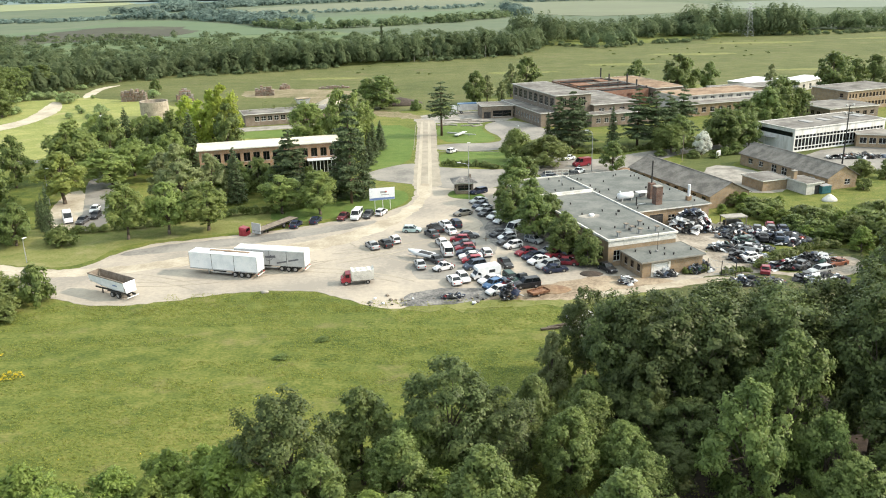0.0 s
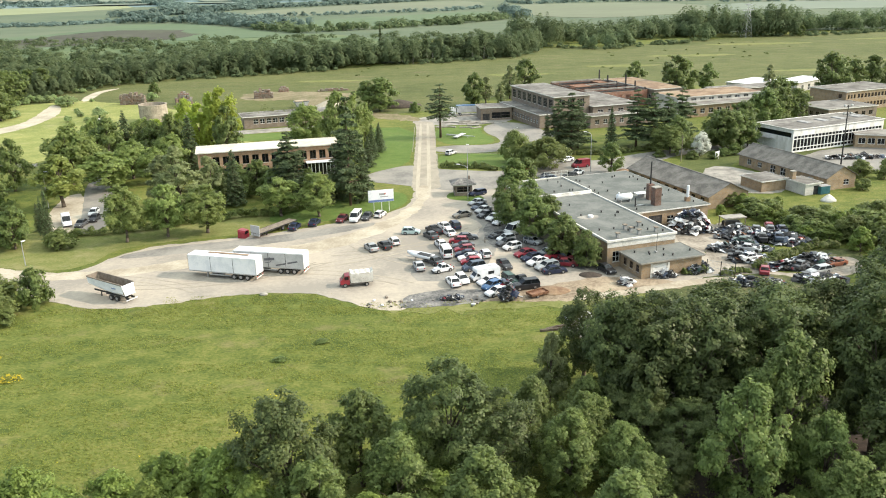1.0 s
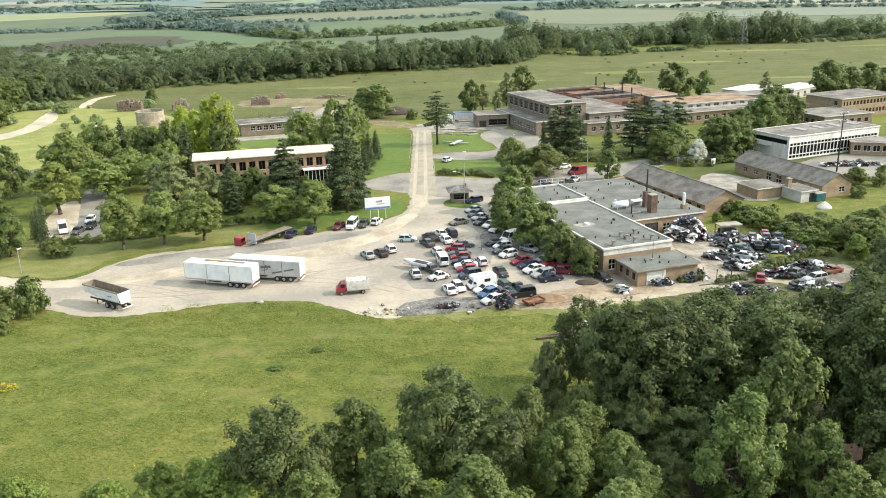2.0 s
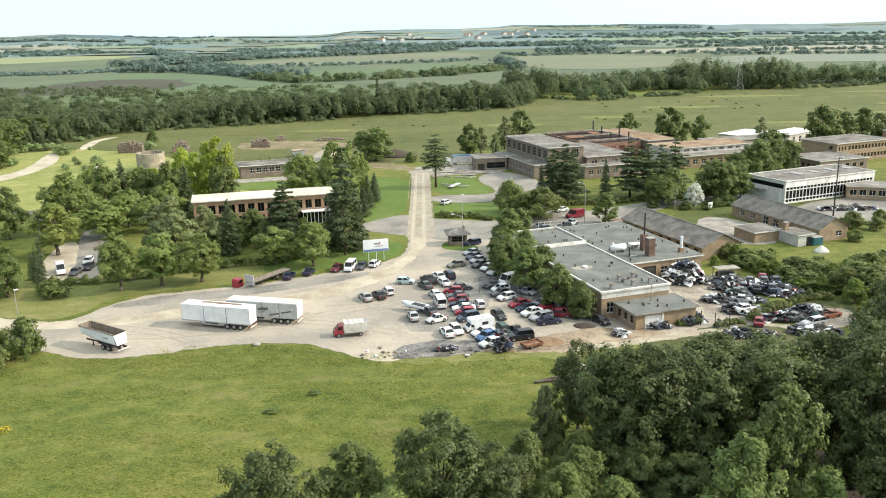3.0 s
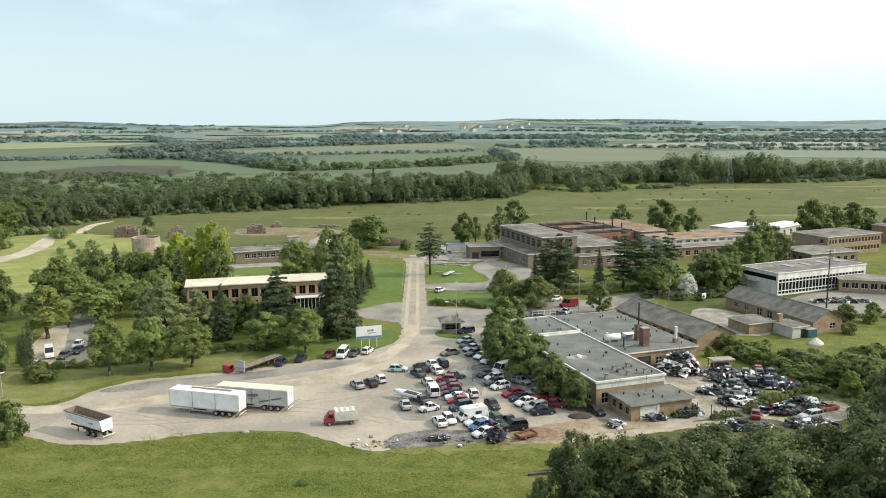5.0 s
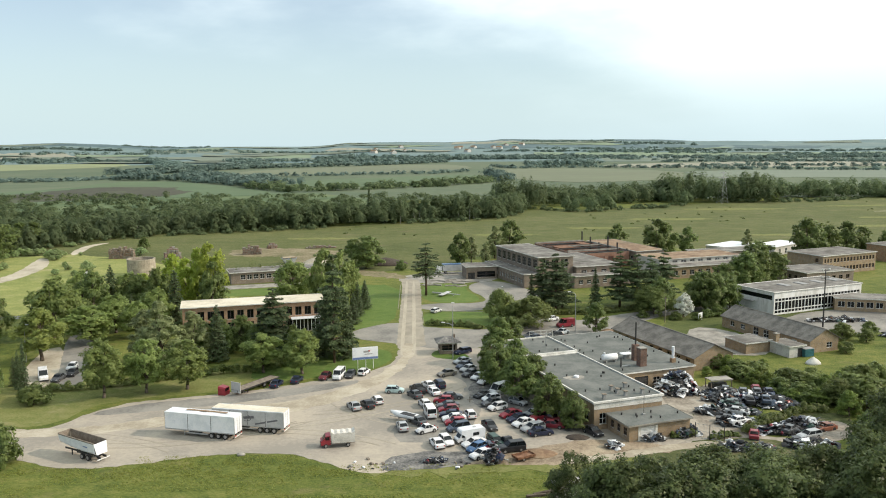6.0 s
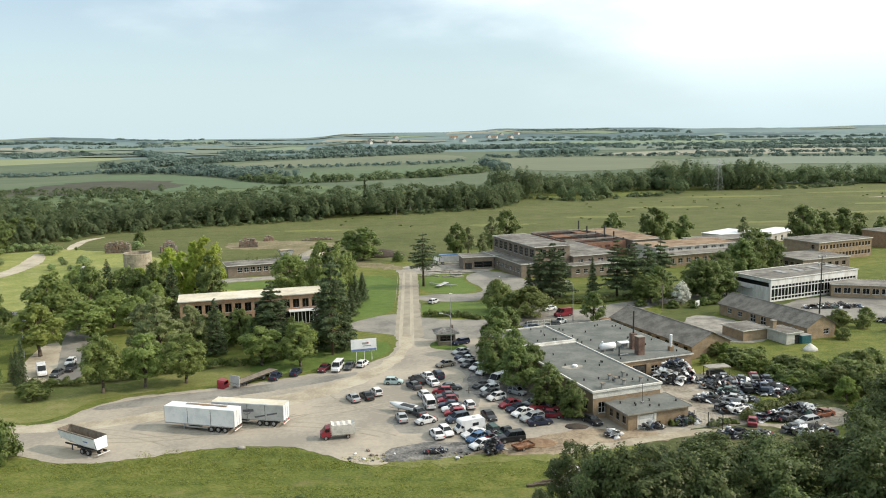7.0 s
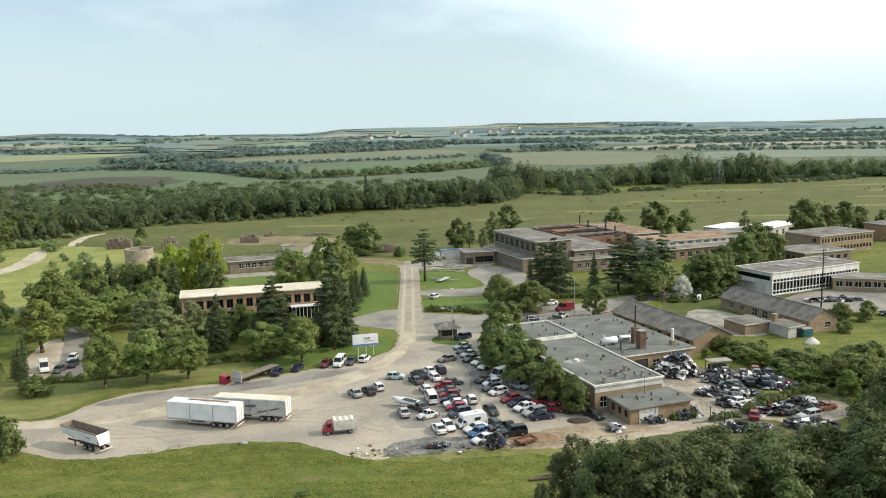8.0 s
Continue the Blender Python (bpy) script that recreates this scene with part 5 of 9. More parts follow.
for k in range(9):
    part("mullion", Shape().box(k - 0.05 * (k > 0), k + 0.08, 0, 0.1, 0, 3.3), M_FRAMEW, porch)
part("pane", Shape().box(0.05, 8.0, 0.03, 0.06, 0.1, 3.25), M_GLASS, porch)
part("base", Shape().box(0, 8.08, -0.05, 2.4, -0.2, 0.10), M_CONC, porch)
# gatehouse
gate_house = house("gatehouse", 1.6, 192.6, 6.0, 4.2, 3.4, 2.7, M_BRICKB, "small dark gatehouse kiosk with a wide roof",
                   dict(front=[(0.5, 3.7, 0.9, 2.2, "window")], left=[(0.5, 2.9, 0.9, 2.2, "window")], right=[(1.0, 1.9, 0, 2.1, "door")]), roofmat=M_OIL, over=0.8, framemat=M_FRAMEB)
hip = Shape()
hip.loft([[(-0.95, -0.95, 2.95), (5.15, -0.95, 2.95), (5.15, 4.35, 2.95), (-0.95, 4.35, 2.95)], [(1.3, 1.4, 3.95), (2.9, 1.4, 3.95), (2.9, 2.0, 3.95), (1.3, 2.0, 3.95)]])
part("hip_roof", hip, M_OIL, gate_house, "dark hipped roof")
part("chimney", Shape().box(3.3, 3.9, 1.8, 2.4, 3.0, 4.4, 0.03), M_BRICKB, gate_house)
house("yard_hut", 82.6, 186.0, 19.0, 4.4, 6.4, 2.6, M_RENDER, "small white hut with grey lean-to roof", dict(front=[(2.4, 4.0, 0, 2.1, "door")]), roof="flat", roofmat=M_ASB, over=0.35, doormat=M_DARKMETAL)
house("lean_to", 74.0, 190.0, 19.0, 7.4, 7.5, 2.4, M_BRICKY, "low flat outbuilding between the sheds", {}, roofmat=M_ROOFGREY, over=0.3)
for k in range(4):
    rl = thing("rooflight", pose(106.0 + 6.3 * k, 242.5 + 2.8 * k, 6.66, 0, 0, 24), "dull grey rooflight panel on the white building", "rooflight", "rooflights")
    part("panel", Shape().box(0, 2.4, 0, 4.0, -0.05, 0.14, 0.03), M_PANEL, rl)
canopy = thing("canopy", pose(95.2, 239.0, 3.1, 0, 0, 24), "thin grey canopy over the white garage door", "canopy")
part("slab", Shape().box(-1.2, 0.3, 0.0, 6.2, 0, 0.14, 0.02), M_PANEL, canopy)
shed_chimney = thing("chimney", pose(81.6, 191.2, 0, 0, 0, A19), "square brick chimney beside the outbuilding", "chimney", "chimneys")
part("shaft", Shape().box(-0.5, 0.5, -0.5, 0.5, -0.1, 4.6), M_BRICKY, shed_chimney)
part("cap", Shape().box(-0.6, 0.6, -0.6, 0.6, 4.6, 4.75, 0.03), M_CONC, shed_chimney)
for hx, hy, ha in ((-150, 150, 25), (-158, 182, 25)):
    house("house", hx, hy, ha, 9, 14, 4.2, M_RENDER, "white rendered house among trees", dict(right=run(1, 13, 3, 1.4, 1.2, 2.6)), roof="gable_y", roofmat=M_TERRA, ridge=2.6, category="house")

# ---- vehicles ----
def wheel_meshes(r, w, key={}):
    k = (r, w)
    if k not in key:
        tyre = Shape()
        rings = []
        for y, q in ((-w / 2, 0.62), (-w / 2, 0.93), (-w / 2 + 0.03, 1.0), (w / 2 - 0.03, 1.0), (w / 2, 0.93), (w / 2, 0.62)):
            rings.append([(math.cos(i * math.tau / 14) * r * q, y, math.sin(i * math.tau / 14) * r * q) for i in range(14)])
        tyre.loft(rings)
        rim = Shape()
        rim.loft([[(math.cos(i * math.tau / 12) * r * q, y, math.sin(i * math.tau / 12) * r * q) for i in range(12)] for y, q in ((-w / 2 - 0.012, 0.60), (-w / 2 + 0.02, 0.2), (w / 2 - 0.02, 0.2), (w / 2 + 0.012, 0.60))])
        key[k] = (tyre.mesh("tyre", M_RUBBER, True), rim.mesh("rim", M_RIM))
    return key[k]


def add_wheel(parent, x, y, r, w):
    t, q = wheel_meshes(r, w)
    o = part("wheel", t, None, parent, at=pose(x, y, r))
    part("rim", q, None, o)
    return o


# length, width, hood, belt, deck, roof, glass base rear, roof rear, roof front, glass base front
CARS = dict(sedan=(4.4, 1.72, 0.86, 0.92, 0.95, 1.40, -1.60, -0.95, 0.25, 0.98), hatch=(3.85, 1.66, 0.88, 0.93, 0.93, 1.44, -1.82, -1.42, 0.22, 0.92),
            estate=(4.6, 1.74, 0.88, 0.94, 0.94, 1.46, -2.20, -1.90, 0.25, 0.98), mpv=(4.2, 1.75, 0.98, 1.02, 1.02, 1.66, -2.00, -1.75, 0.45, 1.30),
            suv=(4.7, 1.85, 1.05, 1.10, 1.10, 1.76, -2.25, -2.0, 0.35, 1.05), beetle=(4.05, 1.55, 0.86, 0.95, 0.92, 1.48, -1.15, -0.55, 0.30, 0.72),
            pickup=(4.9, 1.75, 0.95, 1.0, 0.98, 1.60, -0.35, -0.12, 0.55, 1.15), van=(5.2, 1.95, 1.18, 1.22, 1.22, 2.25, -2.52, -2.45, 0.95, 1.75),
            minibus=(5.0, 1.85, 1.12, 1.18, 1.18, 2.05, -2.42, -2.32, 1.15, 1.85))


def car_template(kind, wreck=False):
    L, W, hood, belt, deck, roof, g0, g1, g2, g3 = CARS[kind]
    h = W / 2
    t = new("car")
    r = 0.31 if kind not in ("van", "suv", "pickup", "minibus") else 0.35
    lift = r * 0.55
    # lower body: sections along the length
    st = [(-L / 2, 0.80, lift + 0.16, deck - 0.20), (-L / 2 + 0.06, 0.90, lift + 0.05, deck - 0.05), (-L / 2 + 0.35, 0.97, lift, deck), (g0 + 0.1, 1.0, lift, belt),
          (0.0, 1.0, lift, belt), (g3, 1.0, lift, belt - 0.01), (g3 + 0.12, 0.99, lift, hood + 0.03), (L / 2 - 0.45, 0.95, lift, hood - 0.06), (L / 2 - 0.10, 0.88, lift + 0.03, hood - 0.17),
          (L / 2, 0.78, lift + 0.10, hood - 0.30)]
    if kind == "beetle":
        st = [(-L / 2, 0.45, lift + 0.15, 0.42), (-L / 2 + 0.15, 0.70, lift + 0.05, 0.62), (-L / 2 + 0.5, 0.92, lift, 0.85), (g0 + 0.1, 1.0, lift, belt), (0.0, 1.0, lift, belt),
              (g3, 0.98, lift, belt), (g3 + 0.3, 0.93, lift, hood), (L / 2 - 0.35, 0.75, lift, 0.70), (L / 2 - 0.05, 0.50, lift + 0.1, 0.48)]
    rings = []
    for x, q, zb, zt in st:
        w = h * q
        zm = zb + (zt - zb) * 0.55
        half = [(w * 0.90, zb), (w, zb + 0.10), (w * 1.0, zm), (w * 0.97, zt - 0.07), (w * 0.86, zt - 0.012), (w * 0.45, zt + 0.015)]
        rings.append([(x, -y, z) for y, z in half] + [(x, y, z) for y, z in reversed(half)])
    part("body", Shape().loft(rings), PAINT["white"], t)
    # cabin
    b, c = h * 0.93, h * (0.74 if kind not in ("van", "minibus") else 0.86)
    low = [(g0, -b), (g3, -b * 0.96), (g3, b * 0.96), (g0, b)]
    top = [(g1, -c), (g2, -c), (g2, c), (g1, c)]
    z0, z1 = belt - 0.02, roof - 0.05
    if not wreck:
        part("glasshouse", Shape().loft([[(x, y, z0) for x, y in low], [(x, y, z1) for x, y in top]]), M_CARGLASS, t, "dark car windows")
    else:
        part("interior", Shape().box(g0 + 0.3, g3 - 0.4, -b * 0.8, b * 0.8, lift + 0.1, belt + 0.12), M_BLACK, t, "dark bare interior")
    e = 0.05
    rr = [[(g1 - e, -c * 0.98 - 0.02, z1), (g2 + e, -c * 0.98 - 0.02, z1), (g2 + e, c * 0.98 + 0.02, z1), (g1 - e, c * 0.98 + 0.02, z1)],
          [(g1 + 0.06, -c * 0.85, roof), (g2 - 0.04, -c * 0.85, roof), (g2 - 0.04, c * 0.85, roof), (g1 + 0.06, c * 0.85, roof)]]
    part("roof", Shape().loft(rr), PAINT["white"], t)
    for s in (-1, 1):
        for (x0, y0), (x1, y1), wd in (((g0, b), (g1, c), 0.055), ((g3, b * 0.96), (g2, c), 0.04), (((g0 + g3) / 2, b * 0.99), ((g1 + g2) / 2 - 0.05, c * 1.01), 0.045)):
            part("pillar", Shape().tube((x0, s * y0, z0), (x1, s * y1, z1 + 0.01), wd, wd, 6), PAINT["white"], t)
    if kind == "van":
        for s in (-1, 1):
            part("side_panel", Shape().loft([[(g0 + 0.02, s * (b + 0.012), z0), (0.3, s * (b + 0.012), z0), (0.3, s * (b - 0.03), z0), (g0 + 0.02, s * (b - 0.03), z0)],
                                             [(g1 + 0.02, s * (c + 0.012), z1), (0.15, s * (c + 0.012), z1), (0.15, s * (c - 0.03), z1), (g1 + 0.02, s * (c - 0.03), z1)]]), PAINT["white"], t)
    if kind == "pickup":
        part("load_bed", Shape().box(-L / 2 + 0.12, g0 - 0.05, -h * 0.82, h * 0.82, belt - 0.30, belt + 0.022), M_BLACK, t, "black load bed")
        for s in (-1, 1):
            part("bed_rail", Shape().box(-L / 2 + 0.06, g0, s * h * 0.88 - 0.06, s * h * 0.88 + 0.06, belt - 0.1, belt + 0.10, 0.03), PAINT["white"], t)
    if not wreck:
        part("bonnet", Shape().loft([[(g3 + 0.20, -h * 0.72, hood + 0.022), (g3 + 0.20, h * 0.72, hood + 0.022), (g3 + 0.20, h * 0.72, hood + 0.04), (g3 + 0.20, -h * 0.72, hood + 0.04)],
                                     [(L / 2 - 0.42, -h * 0.66, hood - 0.045), (L / 2 - 0.42, h * 0.66, hood - 0.045), (L / 2 - 0.42, h * 0.66, hood - 0.022), (L / 2 - 0.42, -h * 0.66, hood - 0.022)]]), PAINT["white"], t)
    else:
        part("engine", Shape().box(g3 + 0.25, L / 2 - 0.3, -h * 0.62, h * 0.62, hood - 0.3, hood + 0.05, 0.05), M_DARKMETAL, t, "bare dirty engine")
    for s in (-1, 1):
        for x in (-L * 0.29, L * 0.30):
            part("wheel_arch", Shape().tube((x, s * (h - 0.16), r), (x, s * (h + 0.006), r), r * 1.20, r * 1.20, 14), M_BLACK, t)
            if not wreck:
                add_wheel(t, x, s * (h - 0.09), r, 0.20)
        if not wreck:
            part("headlight", Shape().box(L / 2 - 0.22, L / 2 - 0.03, s * h * 0.60 - 0.14, s * h * 0.60 + 0.14, hood - 0.33, hood - 0.18, 0.03), M_HEAD, t, "clear headlight")
            part("tail_light", Shape().box(-L / 2 - 0.005, -L / 2 + 0.12, s * h * 0.70 - 0.12, s * h * 0.70 + 0.12, deck - 0.36, deck - 0.14, 0.02), M_TAIL, t, "red tail light")
    part("bumper", Shape().box(L / 2 - 0.22, L / 2 + 0.05, -h * 0.84, h * 0.84, lift + 0.02, lift + 0.22, 0.05), M_BLACK, t, "dark front bumper")
    part("bumper", Shape().box(-L / 2 - 0.05, -L / 2 + 0.18, -h * 0.86, h * 0.86, lift + 0.02, lift + 0.22, 0.05), M_BLACK, t, "dark rear bumper")
    return t


TEMPLATES, HUES = {}, {}
WHAT = dict(sedan="saloon car", hatch="hatchback car", estate="estate car", mpv="tall family car", suv="off-road car", beetle="rounded vintage car", pickup="pickup truck",
            van="panel van", minibus="minibus", wreck="stripped car wreck without wheels")
HUE = dict(darkred="dark red", navy="navy blue", mint="pale mint blue", maroon="maroon", tan="brown grey")
crng = random.Random(11)


def car(kind, colour, x, y, heading, where="parked in the dusty yard", z=0.045):
    """A parked car: its template's parts in the colour given."""
    if kind not in TEMPLATES:
        TEMPLATES[kind] = [car_template("sedan" if kind == "wreck" else kind, kind == "wreck"), False]
    tpl, used = TEMPLATES[kind]
    m = pose(x, y, z - (0.13 if kind == "wreck" else 0), 0, 0, heading + crng.uniform(-2, 2))
    if used:
        t = copy_thing(tpl, m)
    else:
        t, TEMPLATES[kind][1] = tpl, True
        t.matrix_basis = m
    for o in t.children:
        if o.material_slots and o.material_slots[0].material and o.material_slots[0].material.name.startswith("car_paint"):
            o.material_slots[0].link = "OBJECT"
            o.material_slots[0].material = PAINT[colour]
    t.name = WHAT[kind].split(" without")[0].replace(" ", "_").replace("-", "_")
    tagged(t, HUE.get(colour, colour) + " " + WHAT[kind] + " " + where, "van" if kind in ("van", "minibus") else "car", "parked cars" if kind != "wreck" else "car wrecks")
    return t


car("sedan", "maroon", -23.3, 173.5, -104)
car("minibus", "white", -20.4, 173.8, -99)
car("sedan", "grey", -18.0, 174.8, -102)
car("hatch", "white", -15.2, 176.4, 70)
car("sedan", "navy", -32.8, 168.3, 79)
car("sedan", "navy", -29.0, 171.1, 79)
car("hatch", "mint", -7.9, 162.9, -3)
car("sedan", "silver", -15.3, 153.0, 116)
car("sedan", "black", -12.8, 154.1, 115)
car("hatch", "white", -11.1, 156.4, 110)
car("sedan", "silver", -5.7, 141.5, 104)
car("beetle", "white", -1.4, 139.7, -150)
car("sedan", "grey", -3.0, 144.3, 125)
car("minibus", "white", -0.8, 148.5, 99)
car("hatch", "white", -1.8, 154.1, 108)
car("sedan", "grey", -3.8, 160.0, 120)
car("pickup", "black", -3.2, 163.4, 118)
car("sedan", "white", -1.1, 166.3, 112)
car("mpv", "navy", 1.1, 166.4, 109)
car("sedan", "white", -0.1, 161.7, 113)
car("hatch", "red", 1.8, 156.0, 177)
car("sedan", "grey", 2.6, 152.8, -169)
car("hatch", "darkred", 2.7, 150.5, -169)
car("sedan", "navy", 3.1, 147.6, -177)
car("sedan", "white", 3.6, 145.5, -171)
car("hatch", "red", 3.8, 143.3, -171)
car("mpv", "slate", 4.2, 140.3, -154)
car("hatch", "white", 6.6, 147.5, 103)
car("sedan", "black", 9.8, 141.3, -71)
car("sedan", "white", 0.4, 133.1, 106)
car("hatch", "white", 2.0, 134.1, -70)
car("sedan", "white", 6.6, 132.8, -153)
car("hatch", "blue", 6.9, 130.7, -137)
car("sedan", "white", 7.6, 127.9, -147)
car("estate", "green", 10.3, 133.5, -70)
car("suv", "black", 12.6, 130.4, -164)
car("pickup", "black", 12.2, 132.7, 117)
car("sedan", "grey", 3.5, 158.3, 6)
car("wreck", "grey", 9.9, 159.7, -144)
car("hatch", "white", 11.2, 156.8, -154)
car("sedan", "grey", 11.2, 154.2, -151)
car("hatch", "white", 12.0, 151.5, -147)
car("van", "white", 13.2, 161.4, -136)
car("hatch", "silver", 16.3, 154.6, -42)
car("sedan", "red", 14.1, 147.4, -150)
car("sedan", "navy", 15.2, 145.0, -150)
car("sedan", "white", 15.9, 142.5, -148)
car("estate", "silver", 17.3, 139.9, -150)
car("sedan", "navy", 18.4, 137.7, 13)
car("hatch", "silver", 18.3, 147.4, -159)
car("sedan", "red", 19.4, 145.9, -142)
car("sedan", "darkred", 21.0, 141.4, -13)
car("hatch", "maroon", 21.4, 144.9, -48)
car("sedan", "black", 27.5, 137.9, -63)
car("sedan", "tan", 2.9, 174.7, -152)
car("sedan", "silver", 6.6, 184.5, -147)
car("sedan", "slate", 6.9, 180.9, -131)
car("sedan", "silver", 7.7, 178.1, -137)
car("sedan", "grey", 8.0, 174.4, -135)
car("sedan", "white", 9.7, 172.0, -129)
car("sedan", "white", 10.9, 168.7, -128)
car("estate", "navy", 7.0, 193.2, -146, "beside the tarmac road")
car("sedan", "white", 33.5, 228.3, -147, "beside the tarmac road")
car("van", "darkred", 36.2, 220.6, -156, "beside the tarmac road")
car("pickup", "white", 33.8, 211.8, 48, "beside the tarmac road")
car("hatch", "white", 20.2, 207.9, -144, "beside the tarmac road")
car("sedan", "grey", 25.3, 208.8, -155, "beside the tarmac road")
car("van", "white", -84.4, 175.3, -61, "in the car park among trees")
car("sedan", "grey", -80.7, 174.2, -91, "in the car park among trees")
car("hatch", "white", -81.5, 183.0, -84, "in the car park among trees")
car("sedan", "black", -79.4, 178.3, -86, "in the car park among trees")
car("hatch", "white", 1.1, 241.1, 54, "beside the tarmac road")
car("estate", "silver", 63.7, 134.6, -158, "in the scrap yard", 0.045)
car("wreck", "orange", 68.4, 138.6, -160, "in the scrap yard", 0.045)
car("wreck", "darkred", 54.8, 135.8, 70, "in the scrap yard", 0.045)
car("wreck", "silver", 55.8, 146.4, -25, "in the scrap yard", 0.5)
car("wreck", "grey", 58.7, 159.7, -20, "in the scrap yard", 0.4)
car("wreck", "grey", 60.8, 156.9, 70, "in the scrap yard", 0.9)
car("wreck", "grey", 63.5, 156.7, 75, "in the scrap yard", 0.9)
car("wreck", "darkred", 64.4, 159.7, 75, "in the scrap yard", 0.6)
car("wreck", "navy", 65.9, 157.0, 80, "in the scrap yard", 0.8)
car("wreck", "black", 60.2, 152.0, 75, "in the scrap yard", 0.9)
car("wreck", "grey", 57.0, 151.3, 70, "in the scrap yard", 0.6)
car("wreck", "green", 55.9, 149.5, -30, "in the scrap yard", 0.9)
car("wreck", "black", 66.6, 152.8, 80, "in the scrap yard", 0.5)
car("wreck", "slate", 63.4, 152.4, 78, "in the scrap yard", 0.8)
car("wreck", "grey", 52.0, 147.2, -30, "in the scrap yard", 0.1)
car("wreck", "black", 53.1, 143.2, -20, "in the scrap yard", 0.1)
car("wreck", "white", 54.4, 141.5, 20, "in the scrap yard", 0.5)
car("wreck", "black", 60.6, 132.1, 10, "in the scrap yard", 0.045)
car("wreck", "white", 61.4, 130.0, -30, "in the scrap yard", 0.2)
car("wreck", "grey", 61.8, 137.4, 40, "in the scrap yard", 0.3)

car("sedan", "white", 19.4, 117.1, 20, "at the wood's edge")
car("hatch", "silver", 23.0, 111.2, 70, "at the wood's edge")
car("sedan", "slate", 25.8, 206.5, 200, "beside the tarmac road")
car("hatch", "grey", 31.7, 209.1, 190, "beside the tarmac road")
car("sedan", "silver", 15.7, 205.0, -150, "beside the tarmac road")
car("hatch", "red", 20.8, 217.2, 200, "beside the tarmac road")

def semi_trailer(x, y, heading, L, H, material, label, ribs, printed=False, tractor=False, torn=False):
    """Box semi-trailer: body, roof, doors, chassis, axles, legs."""
    t = thing("semi_trailer", pose(x, y, 0.045, 0, 0, heading), label, "trailer", "semi-trailers")
    W, zf = 2.5, 1.15
    part("box_body", Shape().box(-L / 2, L / 2, -W / 2, W / 2, zf, H - 0.05, 0.03), material, t)
    for s in (-1, 1):
        for k in range(ribs + 1):
            xx = -L / 2 + 0.05 + (L - 0.1) * k / ribs
            part("rib", Shape().box(xx - 0.03, xx + 0.03, s * W / 2 - 0.02, s * W / 2 + 0.03, zf, H - 0.06), M_METAL if k in (0, ribs) else M_DARKMETAL, t)
        part("bottom_rail", Shape().box(-L / 2, L / 2, s * W / 2 - 0.05, s * W / 2 + 0.035, zf - 0.10, zf + 0.10, 0.02), M_METAL, t)
        part("top_rail", Shape().box(-L / 2, L / 2, s * W / 2 - 0.08, s * W / 2 + 0.04, H - 0.18, H + 0.02, 0.03), M_WHITE, t)
    n = 12
    for k in range(n):
        roof_s = Shape()
        a, b = -L / 2 + 0.05 + (L - 0.1) * k / n, -L / 2 + 0.05 + (L - 0.1) * (k + 1) / n
        sag = (0.10 * math.sin(k * 1.9) if torn else 0.015 * (k % 2))
        roof_s.loft([[(a, -W / 2 + 0.05, H - 0.06), (a, W / 2 - 0.05, H - 0.06), (a, W / 2 - 0.05, H + 0.01), (a, 0, H + 0.03 + sag * 0.5), (a, -W / 2 + 0.05, H + 0.01)],
                     [(b, -W / 2 + 0.05, H - 0.06), (b, W / 2 - 0.05, H - 0.06), (b, W / 2 - 0.05, H + 0.01), (b, 0, H + 0.03 + (0.10 * math.sin((k + 1) * 1.9) * 0.5 if torn else 0)), (b, -W / 2 + 0.05, H + 0.01)]])
        part("roof_panel", roof_s, M_ROOFPALE if not torn else M_WHITE, t)
    if torn:
        part("roof_cover", Shape().box(-L / 2 + 2.2, L / 2 - 3.4, -0.75, -0.15, H + 0.09, H + 0.14, 0.02), M_TERRA, t, "faded red torn roof cover")
    for s in (-1, 1):
        part("rear_door", Shape().box(-L / 2 - 0.05, -L / 2 + 0.01, (0.02 if s > 0 else -W / 2 + 0.05), (W / 2 - 0.05 if s > 0 else -0.02), zf + 0.05, H - 0.12, 0.01), M_WHITE, t, "white rear door")
        part("lock_bar", Shape().tube((-L / 2 - 0.07, s * 0.4, zf + 0.1), (-L / 2 - 0.07, s * 0.4, H - 0.2), 0.025, n=6), M_METAL, t)
        part("chassis_beam", Shape().box(-L / 2 + 0.1, L / 2 - 0.4, s * 0.5 - 0.07, s * 0.5 + 0.07, 0.85, zf - 0.08), M_DARKMETAL, t)
        part("landing_leg", Shape().box(L / 2 - 3.6, L / 2 - 3.4, s * 0.75 - 0.08, s * 0.75 + 0.08, 0.0, zf - 0.1), M_METAL, t)
        part("side_guard", Shape().box(-L / 2 + 5.2, L / 2 - 4.2, s * 1.15 - 0.02, s * 1.15 + 0.02, 0.55, 0.80), M_METAL, t)
        part("tail_light", Shape().box(-L / 2 - 0.06, -L / 2 + 0.02, s * 0.95 - 0.2, s * 0.95 + 0.2, 0.75, 0.9, 0.01), M_TAIL, t)
        for k in range(3):
            add_wheel(t, -L / 2 + 1.9 + 1.31 * k, s * 1.02, 0.50, 0.36)
    for k in range(3):
        part("axle", Shape().tube((-L / 2 + 1.9 + 1.31 * k, -1, 0.5), (-L / 2 + 1.9 + 1.31 * k, 1, 0.5), 0.07, n=8), M_DARKMETAL, t)
    part("rear_bumper", Shape().box(-L / 2 - 0.05, -L / 2 + 0.1, -1.2, 1.2, 0.5, 0.66, 0.02), M_TRIM, t)
